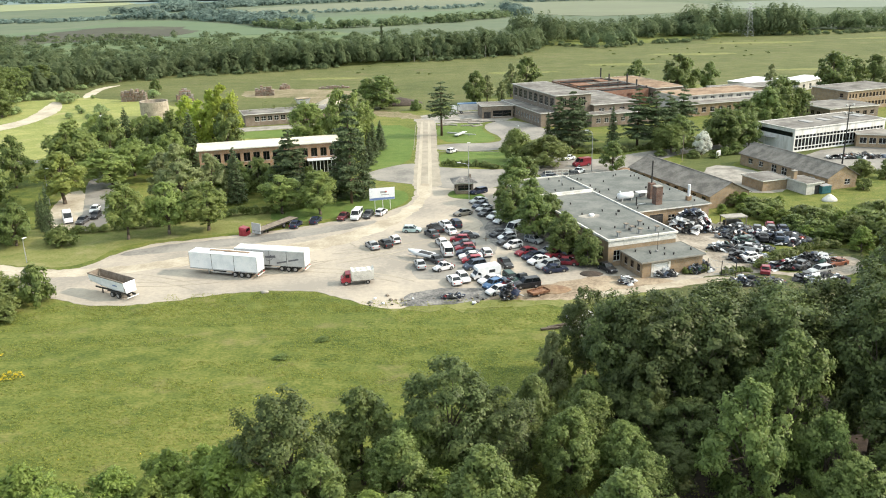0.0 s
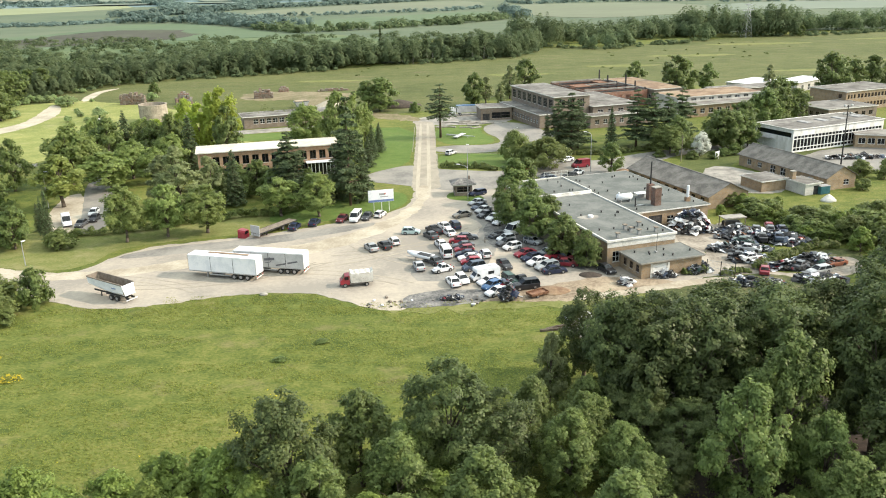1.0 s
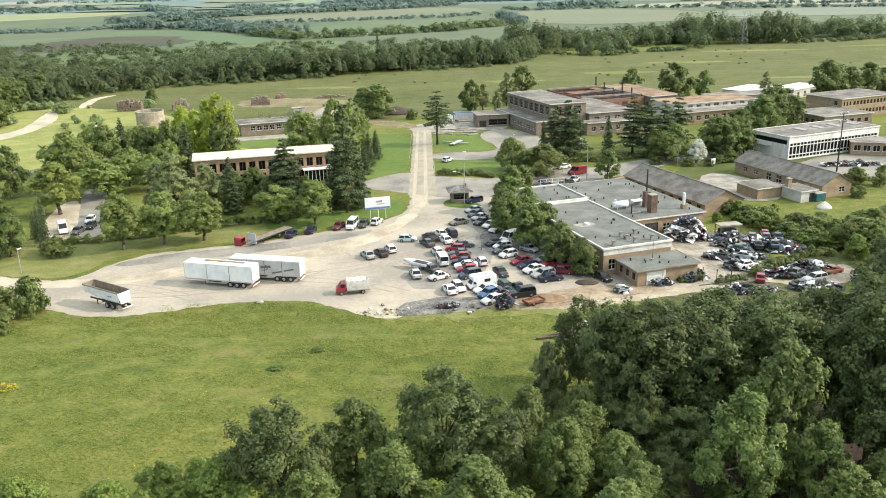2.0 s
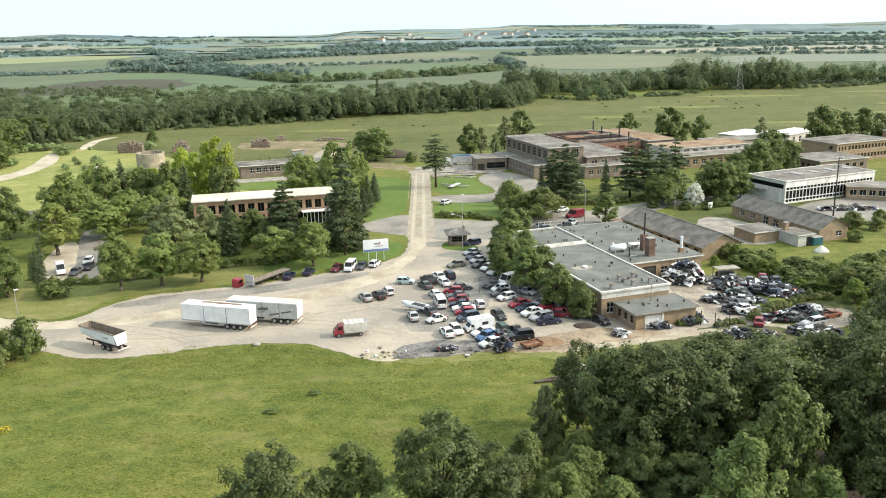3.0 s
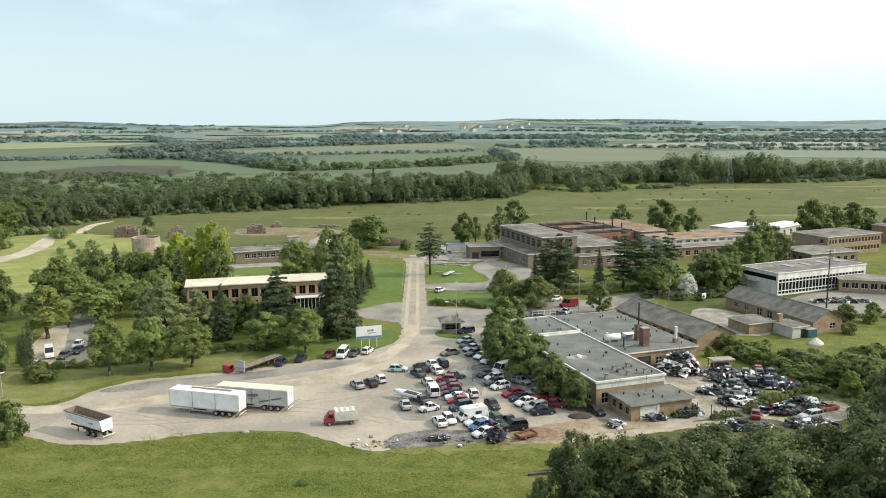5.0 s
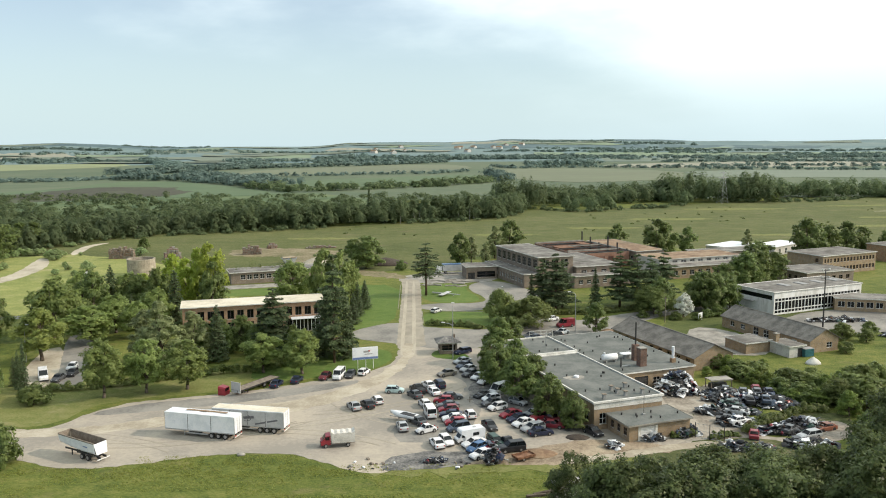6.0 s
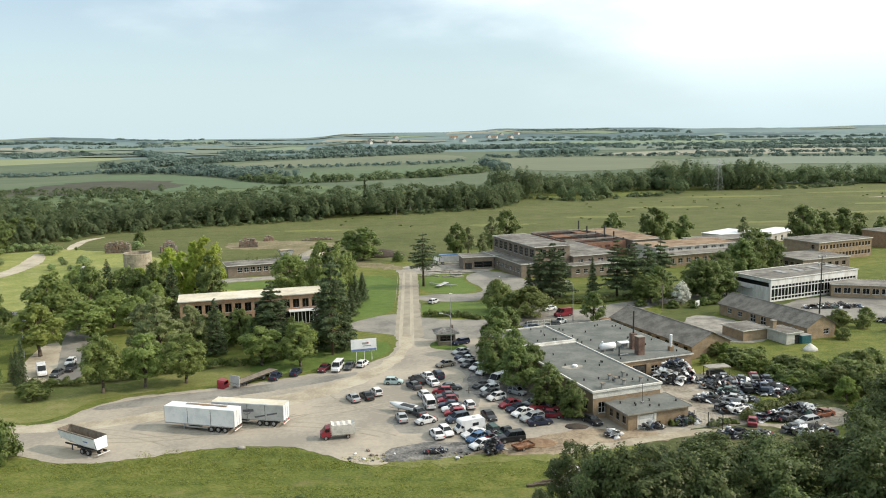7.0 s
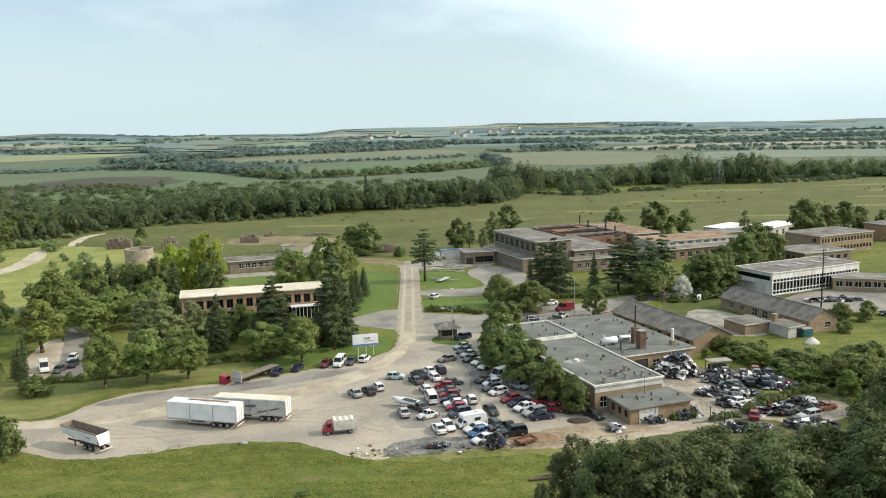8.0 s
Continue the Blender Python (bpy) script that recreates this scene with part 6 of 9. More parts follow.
    part("spare_crate", Shape().box(L / 2 - 6.6, L / 2 - 4.6, -1.0, 1.0, 0.45, 0.95, 0.03), M_DARKMETAL, t)
    if printed:
        # a crescent and plain bars where the side is printed
        arc = Shape()
        for k in range(10):
            a0, a1 = radians(120 + 18 * k), radians(138 + 18 * k)
            for (a, b) in ((a0, a1),):
                arc.loft([[(-0.4 + math.cos(q) * r_ * 0.9, W / 2 + 0.034, 2.55 + math.sin(q) * r_ * 0.6) for q, r_ in ((a, 1.0), (b, 1.0), (b, 0.82), (a, 0.82))],
                          [(-0.4 + math.cos(q) * r_ * 0.9, W / 2 + 0.028, 2.55 + math.sin(q) * r_ * 0.6) for q, r_ in ((a, 1.0), (b, 1.0), (b, 0.82), (a, 0.82))]])
        part("printed_crescent", arc, M_INK, t, "dark printed crescent", at=pose(0.6, 0, 0))
        part("printed_bar", Shape().box(-1.35, 0.65, W / 2 + 0.028, W / 2 + 0.034, -0.22, 0.22), M_INK, t, "dark slanted printed bar", at=pose(0.1, 0, 2.65, 0, 6, 0))
        for k in range(2):
            part("printed_bar", Shape().box(-1.1, 0.9, W / 2 + 0.028, W / 2 + 0.034, -0.14, 0.14), M_INK, t, "dark slanted printed bar", at=pose(-2.3 - 2.3 * k, 0, 1.75 + 0.52 * k, 0, 12, 0))
    if tractor:
        part("cab", Shape().loft([[(L / 2 + 0.1, y_, z_) for y_, z_ in ((-1.2, 0.6), (1.2, 0.6), (1.2, 3.0), (1.1, 3.15), (-1.1, 3.15), (-1.2, 3.0))],
                                  [(L / 2 + 2.1, y_, z_) for y_, z_ in ((-1.2, 0.6), (1.2, 0.6), (1.15, 2.6), (1.0, 2.75), (-1.0, 2.75), (-1.15, 2.6))]]), PAINT["white"], t, "white tractor cab")
        part("windscreen", Shape().box(L / 2 + 2.04, L / 2 + 2.13, -1.02, 1.02, 1.7, 2.5, 0.02), M_CARGLASS, t)
        for s in (-1, 1):
            add_wheel(t, L / 2 + 1.2, s * 1.0, 0.5, 0.34)
    return t


semi_trailer(-40.2, 139.5, 164.0, 13.5, 4.15, M_WHITE, "white box semi-trailer with torn roof standing in the yard", 3, torn=True)
semi_trailer(-32.5, 142.0, 166.4, 13.6, 4.0, M_TRAILER, "light grey curtain trailer with dark printed marks", 4, printed=True, tractor=True)


def dump_trailer(x, y, heading):
    """Tipping semi-trailer whose underside rises towards the front, over two rear axles."""
    t = thing("dump_trailer", pose(x, y, 0.045, 0, 0, heading), "white tipping trailer with weathered open body", "trailer")
    L, W = 8.6, 2.45

    def tub(off, m, name, label, xa, xb):
        s = Shape()
        for q in (-1, 1):
            rings = []
            for k in range(7):
                f = k / 6
                xx = xa + (xb - xa) * f
                low, top = 1.10 + 0.75 * max(0.0, f - 0.35) ** 1.2 * 1.6, 3.05 + 0.28 * f
                o = W / 2 - off
                rings.append([(xx, 0, low + off), (xx, q * o * 0.62, low + off + 0.06), (xx, q * o * 0.90, low + off + 0.42), (xx, q * o, top),
                              (xx, q * (o - 0.05), top), (xx, q * (o * 0.90 - 0.05), low + off + 0.47), (xx, q * (o * 0.62 - 0.02), low + off + 0.11), (xx, 0, low + off + 0.05)])
            s.loft(rings)
        part(name, s, m, t, label)
    tub(0.0, M_WHITE, "body", "white rounded tipper body", -L / 2, L / 2)
    tub(0.09, M_WOOD, "lining", "weathered brown inside of the body", -L / 2 + 0.05, L / 2 - 0.05)
    part("tailgate", Shape().loft([[(-L / 2 - 0.42, -1.0, 1.25), (-L / 2 - 0.42, 1.0, 1.25), (-L / 2 - 0.06, 1.22, 3.0), (-L / 2 - 0.06, -1.22, 3.0)],
                                   [(-L / 2 - 0.30, -1.0, 1.25), (-L / 2 - 0.30, 1.0, 1.25), (-L / 2 + 0.06, 1.22, 3.0), (-L / 2 + 0.06, -1.22, 3.0)]]), M_WHITE, t, "white sloping tailgate")
    part("front_wall", Shape().loft([[(L / 2 - 0.06, -0.8, 1.8), (L / 2 - 0.06, 0.8, 1.8), (L / 2 + 0.05, 1.2, 3.5), (L / 2 + 0.05, -1.2, 3.5)],
                                     [(L / 2 + 0.06, -0.8, 1.8), (L / 2 + 0.06, 0.8, 1.8), (L / 2 + 0.15, 1.2, 3.5), (L / 2 + 0.15, -1.2, 3.5)]]), M_WOOD, t, "brown front wall")
    for s in (-1, 1):
        part("rim_rail", Shape().loft([[(-L / 2, s * W / 2 - 0.09, 3.02), (-L / 2, s * W / 2 + 0.06, 3.02), (-L / 2, s * W / 2 + 0.06, 3.20), (-L / 2, s * W / 2 - 0.09, 3.20)],
                                       [(L / 2, s * W / 2 - 0.09, 3.30), (L / 2, s * W / 2 + 0.06, 3.30), (L / 2, s * W / 2 + 0.06, 3.48), (L / 2, s * W / 2 - 0.09, 3.48)]]), M_WOOD, t, "brown wooden rim board")
        part("chassis_beam", Shape().box(-L / 2, L / 2 - 0.6, s * 0.45 - 0.07, s * 0.45 + 0.07, 0.80, 1.06), M_DARKMETAL, t)
        part("landing_leg", Shape().box(L / 2 - 2.4, L / 2 - 2.25, s * 0.5 - 0.07, s * 0.5 + 0.07, 0, 0.85), M_DARKMETAL, t)
        part("mudguard", Shape().box(-L / 2 + 0.9, -L / 2 + 4.0, s * 1.0 - 0.24, s * 1.0 + 0.24, 1.02, 1.09, 0.02), M_DARKMETAL, t)
        part("printed_bar", Shape().box(-L / 2 + 1.6, -L / 2 + 2.6, s * (W / 2 - 0.02) - 0.02, s * (W / 2 - 0.02) + 0.02, 2.2, 2.35), M_BLUEPRINT, t, "small blue printed bar")
        for k in range(2):
            add_wheel(t, -L / 2 + 1.7 + 1.4 * k, s * 0.98, 0.5, 0.40)
        part("bumper_arm", Shape().box(-L / 2 - 0.7, -L / 2 + 0.2, s * 0.55 - 0.05, s * 0.55 + 0.05, 0.5, 0.9), M_DARKMETAL, t)
    part("rear_bumper", Shape().box(-L / 2 - 0.75, -L / 2 - 0.6, -1.2, 1.2, 0.45, 0.58, 0.02), M_FRAMEW, t)


dump_trailer(-57.4, 130.6, 150.0)


def cargo_truck(x, y, heading):
    t = thing("cargo_truck", pose(x, y, 0.045, 0, 0, heading), "small red lorry with whitish tarpaulin cover", "truck")
    L = 5.6
    part("cab", Shape().loft([[(x_, -0.95, z_) for x_, z_ in ((1.15, 0.5), (2.75, 0.5), (2.8, 1.15), (2.45, 1.35), (1.95, 2.05), (1.15, 2.1))],
                              [(x_, 0.95, z_) for x_, z_ in ((1.15, 0.5), (2.75, 0.5), (2.8, 1.15), (2.45, 1.35), (1.95, 2.05), (1.15, 2.1))]]), PAINT["red"], t, "red cab")
    part("windscreen", Shape().loft([[(2.48, -0.8, 1.36), (2.48, 0.8, 1.36), (2.44, 0.8, 1.34), (2.44, -0.8, 1.34)], [(2.02, -0.78, 2.0), (2.02, 0.78, 2.0), (1.98, 0.78, 1.98), (1.98, -0.78, 1.98)]]), M_CARGLASS, t)
    for s in (-1, 1):
        part("side_window", Shape().box(1.35, 2.05, s * 0.955 - 0.01, s * 0.955 + 0.01, 1.38, 1.92), M_CARGLASS, t)
        part("headlight", Shape().box(2.70, 2.82, s * 0.7 - 0.14, s * 0.7 + 0.14, 0.78, 0.98, 0.02), M_HEAD, t)
        part("chassis_beam", Shape().box(-2.8, 1.2, s * 0.4 - 0.06, s * 0.4 + 0.06, 0.55, 0.75), M_DARKMETAL, t)
        for xx in (-1.75, 1.95):
            add_wheel(t, xx, s * 0.86, 0.36, 0.26)
        part("side_board", Shape().box(-2.85, 1.0, s * 1.06 - 0.02, s * 1.06 + 0.02, 0.78, 1.22), M_TARP, t)
    part("bumper", Shape().box(2.68, 2.86, -0.95, 0.95, 0.42, 0.66, 0.04), M_BLACK, t)
    part("load_floor", Shape().box(-2.85, 1.0, -1.08, 1.08, 0.72, 0.82), M_WOOD, t)
    rng = random.Random(3)
    rings = []
    for k in range(9):
        xx = -2.88 + 3.9 * k / 8
        sag = 0.09 * abs(math.sin(k * math.pi / 2)) if k % 2 else 0.0
        z = 2.62 - sag + (0.16 if k == 0 else 0) + (0.12 if k == 8 else 0)
        rings.append([(xx, -1.10, 1.2), (xx, -1.12 + rng.uniform(-0.03, 0.03), 1.9), (xx, -1.06, z - 0.10), (xx, -0.5, z - 0.02 - sag), (xx, 0.5, z - 0.02 - sag), (xx, 1.06, z - 0.10), (xx, 1.12, 1.9), (xx, 1.10, 1.2)])
    part("tarpaulin", Shape().loft(rings), M_TARP, t, "dirty whitish tarpaulin with sagging roof")


cargo_truck(-16.3, 133.8, -170.0)


def flatbed(x, y, heading):
    t = thing("flatbed_trailer", pose(x, y, 0.045, 0, 0, heading), "flatbed trailer with wooden deck and grey headboard", "trailer")
    L = 11.5
    part("deck", Shape().box(-L / 2, L / 2, -1.2, 1.2, 1.0, 1.12), M_WOOD, t, "weathered wooden deck")
    for s in (-1, 1):
        part("deck_rail", Shape().box(-L / 2, L / 2, s * 1.2 - 0.04, s * 1.2 + 0.04, 0.92, 1.14), M_DARKMETAL, t)
        part("chassis_beam", Shape().box(-L / 2, L / 2, s * 0.5 - 0.07, s * 0.5 + 0.07, 0.7, 0.98), M_DARKMETAL, t)
        part("landing_leg", Shape().box(L / 2 - 2.8, L / 2 - 2.6, s * 0.6 - 0.08, s * 0.6 + 0.08, 0, 0.75), M_DARKMETAL, t)
        for xx in (-L / 2 + 1.4, -L / 2 + 4.4):
            add_wheel(t, xx, s * 1.0, 0.46, 0.3)
    part("headboard", Shape().box(L / 2 - 0.15, L / 2, -1.25, 1.25, 0.5, 2.7, 0.03), M_TRAILER, t, "grey headboard")


flatbed(-36.8, 167.0, -122.0)
cab = thing("truck_cab", pose(-42.4, 163.0, 0.045, 0, 0, -20) @ Matrix.Scale(0.82, 4), "faded red lorry cab shell without wheels", "truck cab")
part("shell", Shape().loft([[(-1.0, y_, z_) for y_, z_ in ((-1.15, 0.0), (1.15, 0.0), (1.15, 1.9), (0.95, 2.15), (-0.95, 2.15), (-1.15, 1.9))],
                            [(0.9, y_, z_) for y_, z_ in ((-1.1, 0.0), (1.1, 0.0), (1.05, 1.5), (0.85, 1.9), (-0.85, 1.9), (-1.05, 1.5))]]), PAINT["red"], cab)
part("windscreen", Shape().box(0.78, 0.93, -0.85, 0.85, 1.0, 1.7, 0.02), M_CARGLASS, cab)


def camper(x, y, heading):
    t = thing("camper_van", pose(x, y, 0.045, 0, 0, heading) @ Matrix.Scale(0.88, 4), "white camper van with a long living cabin", "camper")
    prof = [(-2.9, 0.5), (1.3, 0.5), (1.3, 1.5), (2.1, 2.0), (2.1, 2.55), (1.8, 2.72), (-2.7, 2.78), (-2.95, 2.5)]
    part("living_cabin", Shape().loft([[(a, -1.1, b) for a, b in prof], [(a, 1.1, b) for a, b in prof]]), M_WHITE, t)
    cabp = [(1.25, 0.45), (2.85, 0.45), (2.9, 1.0), (2.45, 1.2), (1.95, 1.9), (1.25, 1.9)]
    part("cab", Shape().loft([[(a, -0.95, b) for a, b in cabp], [(a, 0.95, b) for a, b in cabp]]), PAINT["white"], t)
    part("windscreen", Shape().loft([[(2.47, -0.8, 1.22), (2.47, 0.8, 1.22), (2.43, 0.8, 1.2), (2.43, -0.8, 1.2)], [(2.02, -0.78, 1.85), (2.02, 0.78, 1.85), (1.98, 0.78, 1.83), (1.98, -0.78, 1.83)]]), M_CARGLASS, t)
    for s in (-1, 1):
        part("side_window", Shape().box(-1.6, -0.3, s * 1.105 - 0.012, s * 1.105 + 0.012, 1.45, 2.05, 0.01), M_CARGLASS, t)
        part("side_window", Shape().box(1.4, 2.0, s * 0.955 - 0.012, s * 0.955 + 0.012, 1.25, 1.75), M_CARGLASS, t)
        for xx in (-1.6, 2.05):
            add_wheel(t, xx, s * 0.92, 0.34, 0.22)
    part("roof_hatch", Shape().box(-1.4, -0.8, -0.3, 0.3, 2.77, 2.90, 0.03), M_TRAILER, t)
    part("bumper", Shape().box(2.8, 2.98, -0.95, 0.95, 0.4, 0.62, 0.04), M_BLACK, t)


camper(5.9, 135.0, -158.0)


def boat(x, y, heading):
    t = thing("motor_boat", pose(x, y, 0.045, 0, 0, heading), "white open motor boat on a low trailer", "boat")
    hull, deck_ = [], []
    for k in range(9):
        f = k / 8
        xx = -2.7 + 5.6 * f
        w = 0.95 * (1 - max(0, (f - 0.45) / 0.55) ** 2) + 0.02
        keel = 0.55 + 0.45 * max(0, (f - 0.6) / 0.4) ** 2
        top = 1.25 + 0.22 * f
        hull.append([(xx, -w, top), (xx, -w * 0.85, keel + 0.25), (xx, 0, keel), (xx, w * 0.85, keel + 0.25), (xx, w, top)])
    part("hull", Shape().loft(hull), M_WHITE, t, "white glossy hull", True)
    part("cockpit", Shape().loft([[(-2.4, -0.7, 1.27), (-2.4, 0.7, 1.27), (0.3, 0.68, 1.40), (0.3, -0.68, 1.40)], [(-2.4, -0.66, 1.30), (-2.4, 0.66, 1.30), (0.3, 0.64, 1.43), (0.3, -0.64, 1.43)]]), M_BLACK, t, "dark open cockpit")
    part("gunwale", Shape().path([(-2.7, -0.97, 1.26), (0.2, -0.97, 1.38), (1.9, -0.55, 1.44), (2.9, 0, 1.48), (1.9, 0.55, 1.44), (0.2, 0.97, 1.38), (-2.7, 0.97, 1.26)], [0.045] * 7, 6), M_WHITE, t)
    part("trailer_beam", Shape().box(-2.2, 3.0, -0.06, 0.06, 0.38, 0.48).box(-1.2, -1.0, -0.9, 0.9, 0.38, 0.5).box(0.6, 0.75, -0.6, 0.6, 0.38, 0.75), M_METAL, t, "galvanised trailer frame")
    for s in (-1, 1):
        add_wheel(t, -1.1, s * 0.98, 0.28, 0.16)


boat(-5.6, 146.0, 148.0)
rt = thing("rusty_trailer", pose(14.2, 126.8, 0.05, 0, 0, 30), "low rusty trailer on bare earth", "trailer")
part("bed", Shape().box(-1.7, 1.7, -0.9, 0.9, 0.45, 0.58), M_RUST, rt)
for rs in (-1, 1):
    part("side_board", Shape().box(-1.7, 1.7, rs * 0.9 - 0.03, rs * 0.9 + 0.03, 0.55, 0.85), M_RUST, rt)
    add_wheel(rt, -0.5, rs * 0.75, 0.3, 0.2)
    part("end_board", Shape().box(rs * 1.7 - 0.03, rs * 1.7 + 0.03, -0.87, 0.87, 0.58, 0.85), M_RUST, rt)
lorry = thing("box_lorry", pose(8.4, 313.0, 0.03, 0, 0, 188), "white lorry with blue topped trailer by the hall", "truck")
part("trailer_box", Shape().box(-6.5, 4.5, -1.25, 1.25, 1.1, 3.7, 0.04), M_TRAILER, lorry)
part("top_cover", Shape().box(-6.55, 4.55, -1.28, 1.28, 3.55, 3.78, 0.03), PAINT["blue"], lorry, "blue top edge")
part("cab", Shape().box(4.8, 6.9, -1.2, 1.2, 0.6, 3.1, 0.2), PAINT["white"], lorry)
part("windscreen", Shape().box(6.85, 6.93, -1.0, 1.0, 1.8, 2.7), M_CARGLASS, lorry)
for lx in (-5.2, -3.9, 3.2, 6.0):
    for ls in (-1, 1):
        add_wheel(lorry, lx, ls * 1.0, 0.5, 0.34)

# ---- trees ----
OAK = [broad_tree(21 + k, 15.0, 5.6, 1.0, 95, 24000, 0.183, L_OAK, lumpy=0.45, name="oak", low=0.36, high=0.46) for k in range(4)]
ASH = [broad_tree(41 + k, 12.0, 4.7, 0.3, 85, 20000, 0.180, L_ASH, lumpy=0.5, name="ash", low=0.30, high=0.55) for k in range(4)]
FRESH = [broad_tree(51 + k, 8.0, 3.4, 0.0, 70, 11000, 0.175, L_FRESH, lumpy=0.5, name="hazel", low=0.22, high=0.5) for k in range(3)]
MID = [broad_tree(61 + k, 10.0, 3.9, 1.1, 64, 9500, 0.225, L_PARK, lumpy=0.35, name="maple", low=0.50, high=0.50) for k in range(4)]
MIDO = [broad_tree(71 + k, 10.0, 4.2, 0.3, 64, 9000, 0.235, L_ASH, lumpy=0.38, name="lime", low=0.28, high=0.50) for k in range(4)]
YEL = [broad_tree(81 + k, 12.0, 3.7, 0.8, 64, 10000, 0.235, L_LIME, lumpy=0.45, name="poplar", low=0.35, high=0.50) for k in range(3)]
PAL = [broad_tree(91 + k, 11.0, 4.0, 1.5, 60, 9500, 0.220, L_PALE, lumpy=0.45, name="walnut", low=0.42, high=0.7) for k in range(2)]
GRY = [broad_tree(101 + k, 12.0, 3.6, 0.8, 64, 9000, 0.215, L_GREY, lumpy=0.5, name="willow", low=0.4, high=0.7) for k in range(3)]
WIL = [broad_tree(105 + k, 8.0, 4.6, 0.2, 70, 11000, 0.200, L_BUSH, lumpy=0.3, name="willow", low=0.2, high=0.5) for k in range(2)]
FAROAK = [broad_tree(161 + k, 12.0, 4.8, 0.3, 52, 6500, 0.330, L_ASH, lumpy=0.32, name="far_oak", low=0.3, high=0.5) for k in range(4)]
SPRUCE = [conifer(111 + k, 15.0, 3.6, 1.2, 60, L_CON, 0.28, 0.5, 0.85, 0.30, name="spruce") for k in range(2)]
TALLPINE = [conifer(129, 16.0, 4.6, 6.0, 150, L_CON, 0.10, 0.95, 0.55, 0.27, name="pine")]
PINE = [conifer(126 + k, 15.0, 4.9, 2.4, 330, L_CON, 0.06, 0.95, 0.50, 0.27, rough=0.38, name="pine") for k in range(3)]
BUSH = [broad_tree(131 + k, 3.4, 2.4, 0.0, 40, 3600, 0.185, L_BUSH, lumpy=0.4, name="bush", low=0.12, high=0.5) for k in range(3)]
PALEBUSH = [broad_tree(135 + k, 3.4, 2.3, 0.0, 44, 3600, 0.170, L_PALEBUSH, lumpy=0.3, name="bush", low=0.14, high=0.5) for k in range(3)]
BUSHD = [broad_tree(141 + k, 3.4, 2.4, 0.0, 40, 3600, 0.185, L_ASH, lumpy=0.4, name="bush", low=0.12, high=0.5) for k in range(2)]
BLOSSOM = broad_tree(151, 6.0, 2.6, 0.2, 40, 5200, 0.17, L_BLOSSOM, name="blossom_tree", low=0.25, high=0.5)
trng = random.Random(8)


def tree(kinds, x, y, h, label, group="", name="tree", wide=1.0):
    """A tree about h metres tall from one of the given kinds."""
    k = trng.randrange(len(kinds))
    ref = max(v.co.z for v in kinds[k][1].vertices)
    s = h / ref
    return plant(kinds[k], x, y, trng.uniform(0, 360), s * wide, label, "bush" if name == "bush" else "tree", group, name, 0.0, s)


def crown_tree(kinds, x, y, h, w, label, group="", name="tree"):
    """A tree of the given height and crown width."""
    k = trng.randrange(len(kinds))
    co = np.empty(len(kinds[k][1].vertices) * 3, np.float32)
    kinds[k][1].vertices.foreach_get("co", co)
    co = co.reshape(-1, 3)
    wide = np.percentile(np.abs(co[:, :2]), 98) * 2
    return plant(kinds[k], x, y, trng.uniform(0, 360), 1.05 * w / wide, label, "tree", group, name, 0.0, h / co[:, 2].max())


def oak(x, y, h, wide=1.0):
    tree(OAK, x, y, h, "dense dark green broadleaf tree in the wood below", "wood below", "tree", wide)


def ash(x, y, h, wide=1.0):
    tree(ASH, x, y, h, "fresh green bushy broadleaf tree in the wood below", "wood below", "tree", wide)


# wood below the camera
for x_, y_, h_, w_ in ((19.4, 87.0, 16.3, 0.88), (22.2, 84.8, 17.2, 1.0), (28.0, 85.0, 17.0, 1.0), (31.6, 91.0, 16.0, 1.0), (38.5, 91.0, 16.0, 1.0), (25.2, 91.5, 14.5, 1.0), (36.4, 85.0, 17.6, 1.0),
                       (45.0, 78.0, 20.5, 0.85), (49.5, 86.5, 19.5, 0.95), (57.5, 98.0, 21.0, 0.9), (43.5, 90.0, 16.5, 0.95), (45.5, 70.0, 17.0, 1.0)):
    oak(x_, y_, h_, w_)
tree(FAROAK, 51.0, 76.0, 18.0, "dense dark green broadleaf tree in the wood below", "wood below")
for x_, y_, h_, w_ in ((27.9, 69.2, 14.4, 0.86), (33.3, 73.6, 17.2, 0.72), (35.2, 68.4, 11.4, 0.8), (34.8, 62.4, 10.4, 0.95), (17.4, 66.6, 8.4, 1.0), (40.4, 63.5, 12.0, 0.9), (11.2, 71.2, 10.6, 0.9), (13.6, 76.5, 9.4, 1.0), (16.4, 72.0, 8.6, 1.0), (14.8, 82.0, 8.6, 0.9), (28.0, 60.0, 8.0, 1.0), (12.8, 92.8, 8.6, 0.6)):
    ash(x_, y_, h_, w_)
oak(4.2, 72.6, 12.2)
oak(24.4, 76.0, 8.5, 1.1)
oak(20.4, 79.0, 8.0, 1.1)
oak(17.6, 80.5, 8.0, 1.0)
oak(21.5, 71.5, 6.5, 1.2)
ash(-5.0, 71.5, 9.5)
oak(-0.6, 74.0, 14.5)
ash(-9.8, 74.5, 11.5)
ash(-5.5, 66.5, 11.0)
oak(-16.0, 68.0, 14.5)
ash(2.0, 61.5, 12.5)
ash(-12.7, 63.0, 11.0)
ash(13.7, 58.5, 12.0)
ash(8.0, 77.5, 11.0, 0.8)
tree(GRY, 11.6, 89.5, 10.5, "slender open broadleaf tree at the wood's edge", "wood below", "tree", 0.7)
oak(17.0, 97.5, 12.6, 0.85)
oak(20.2, 92.0, 13.5, 0.7)
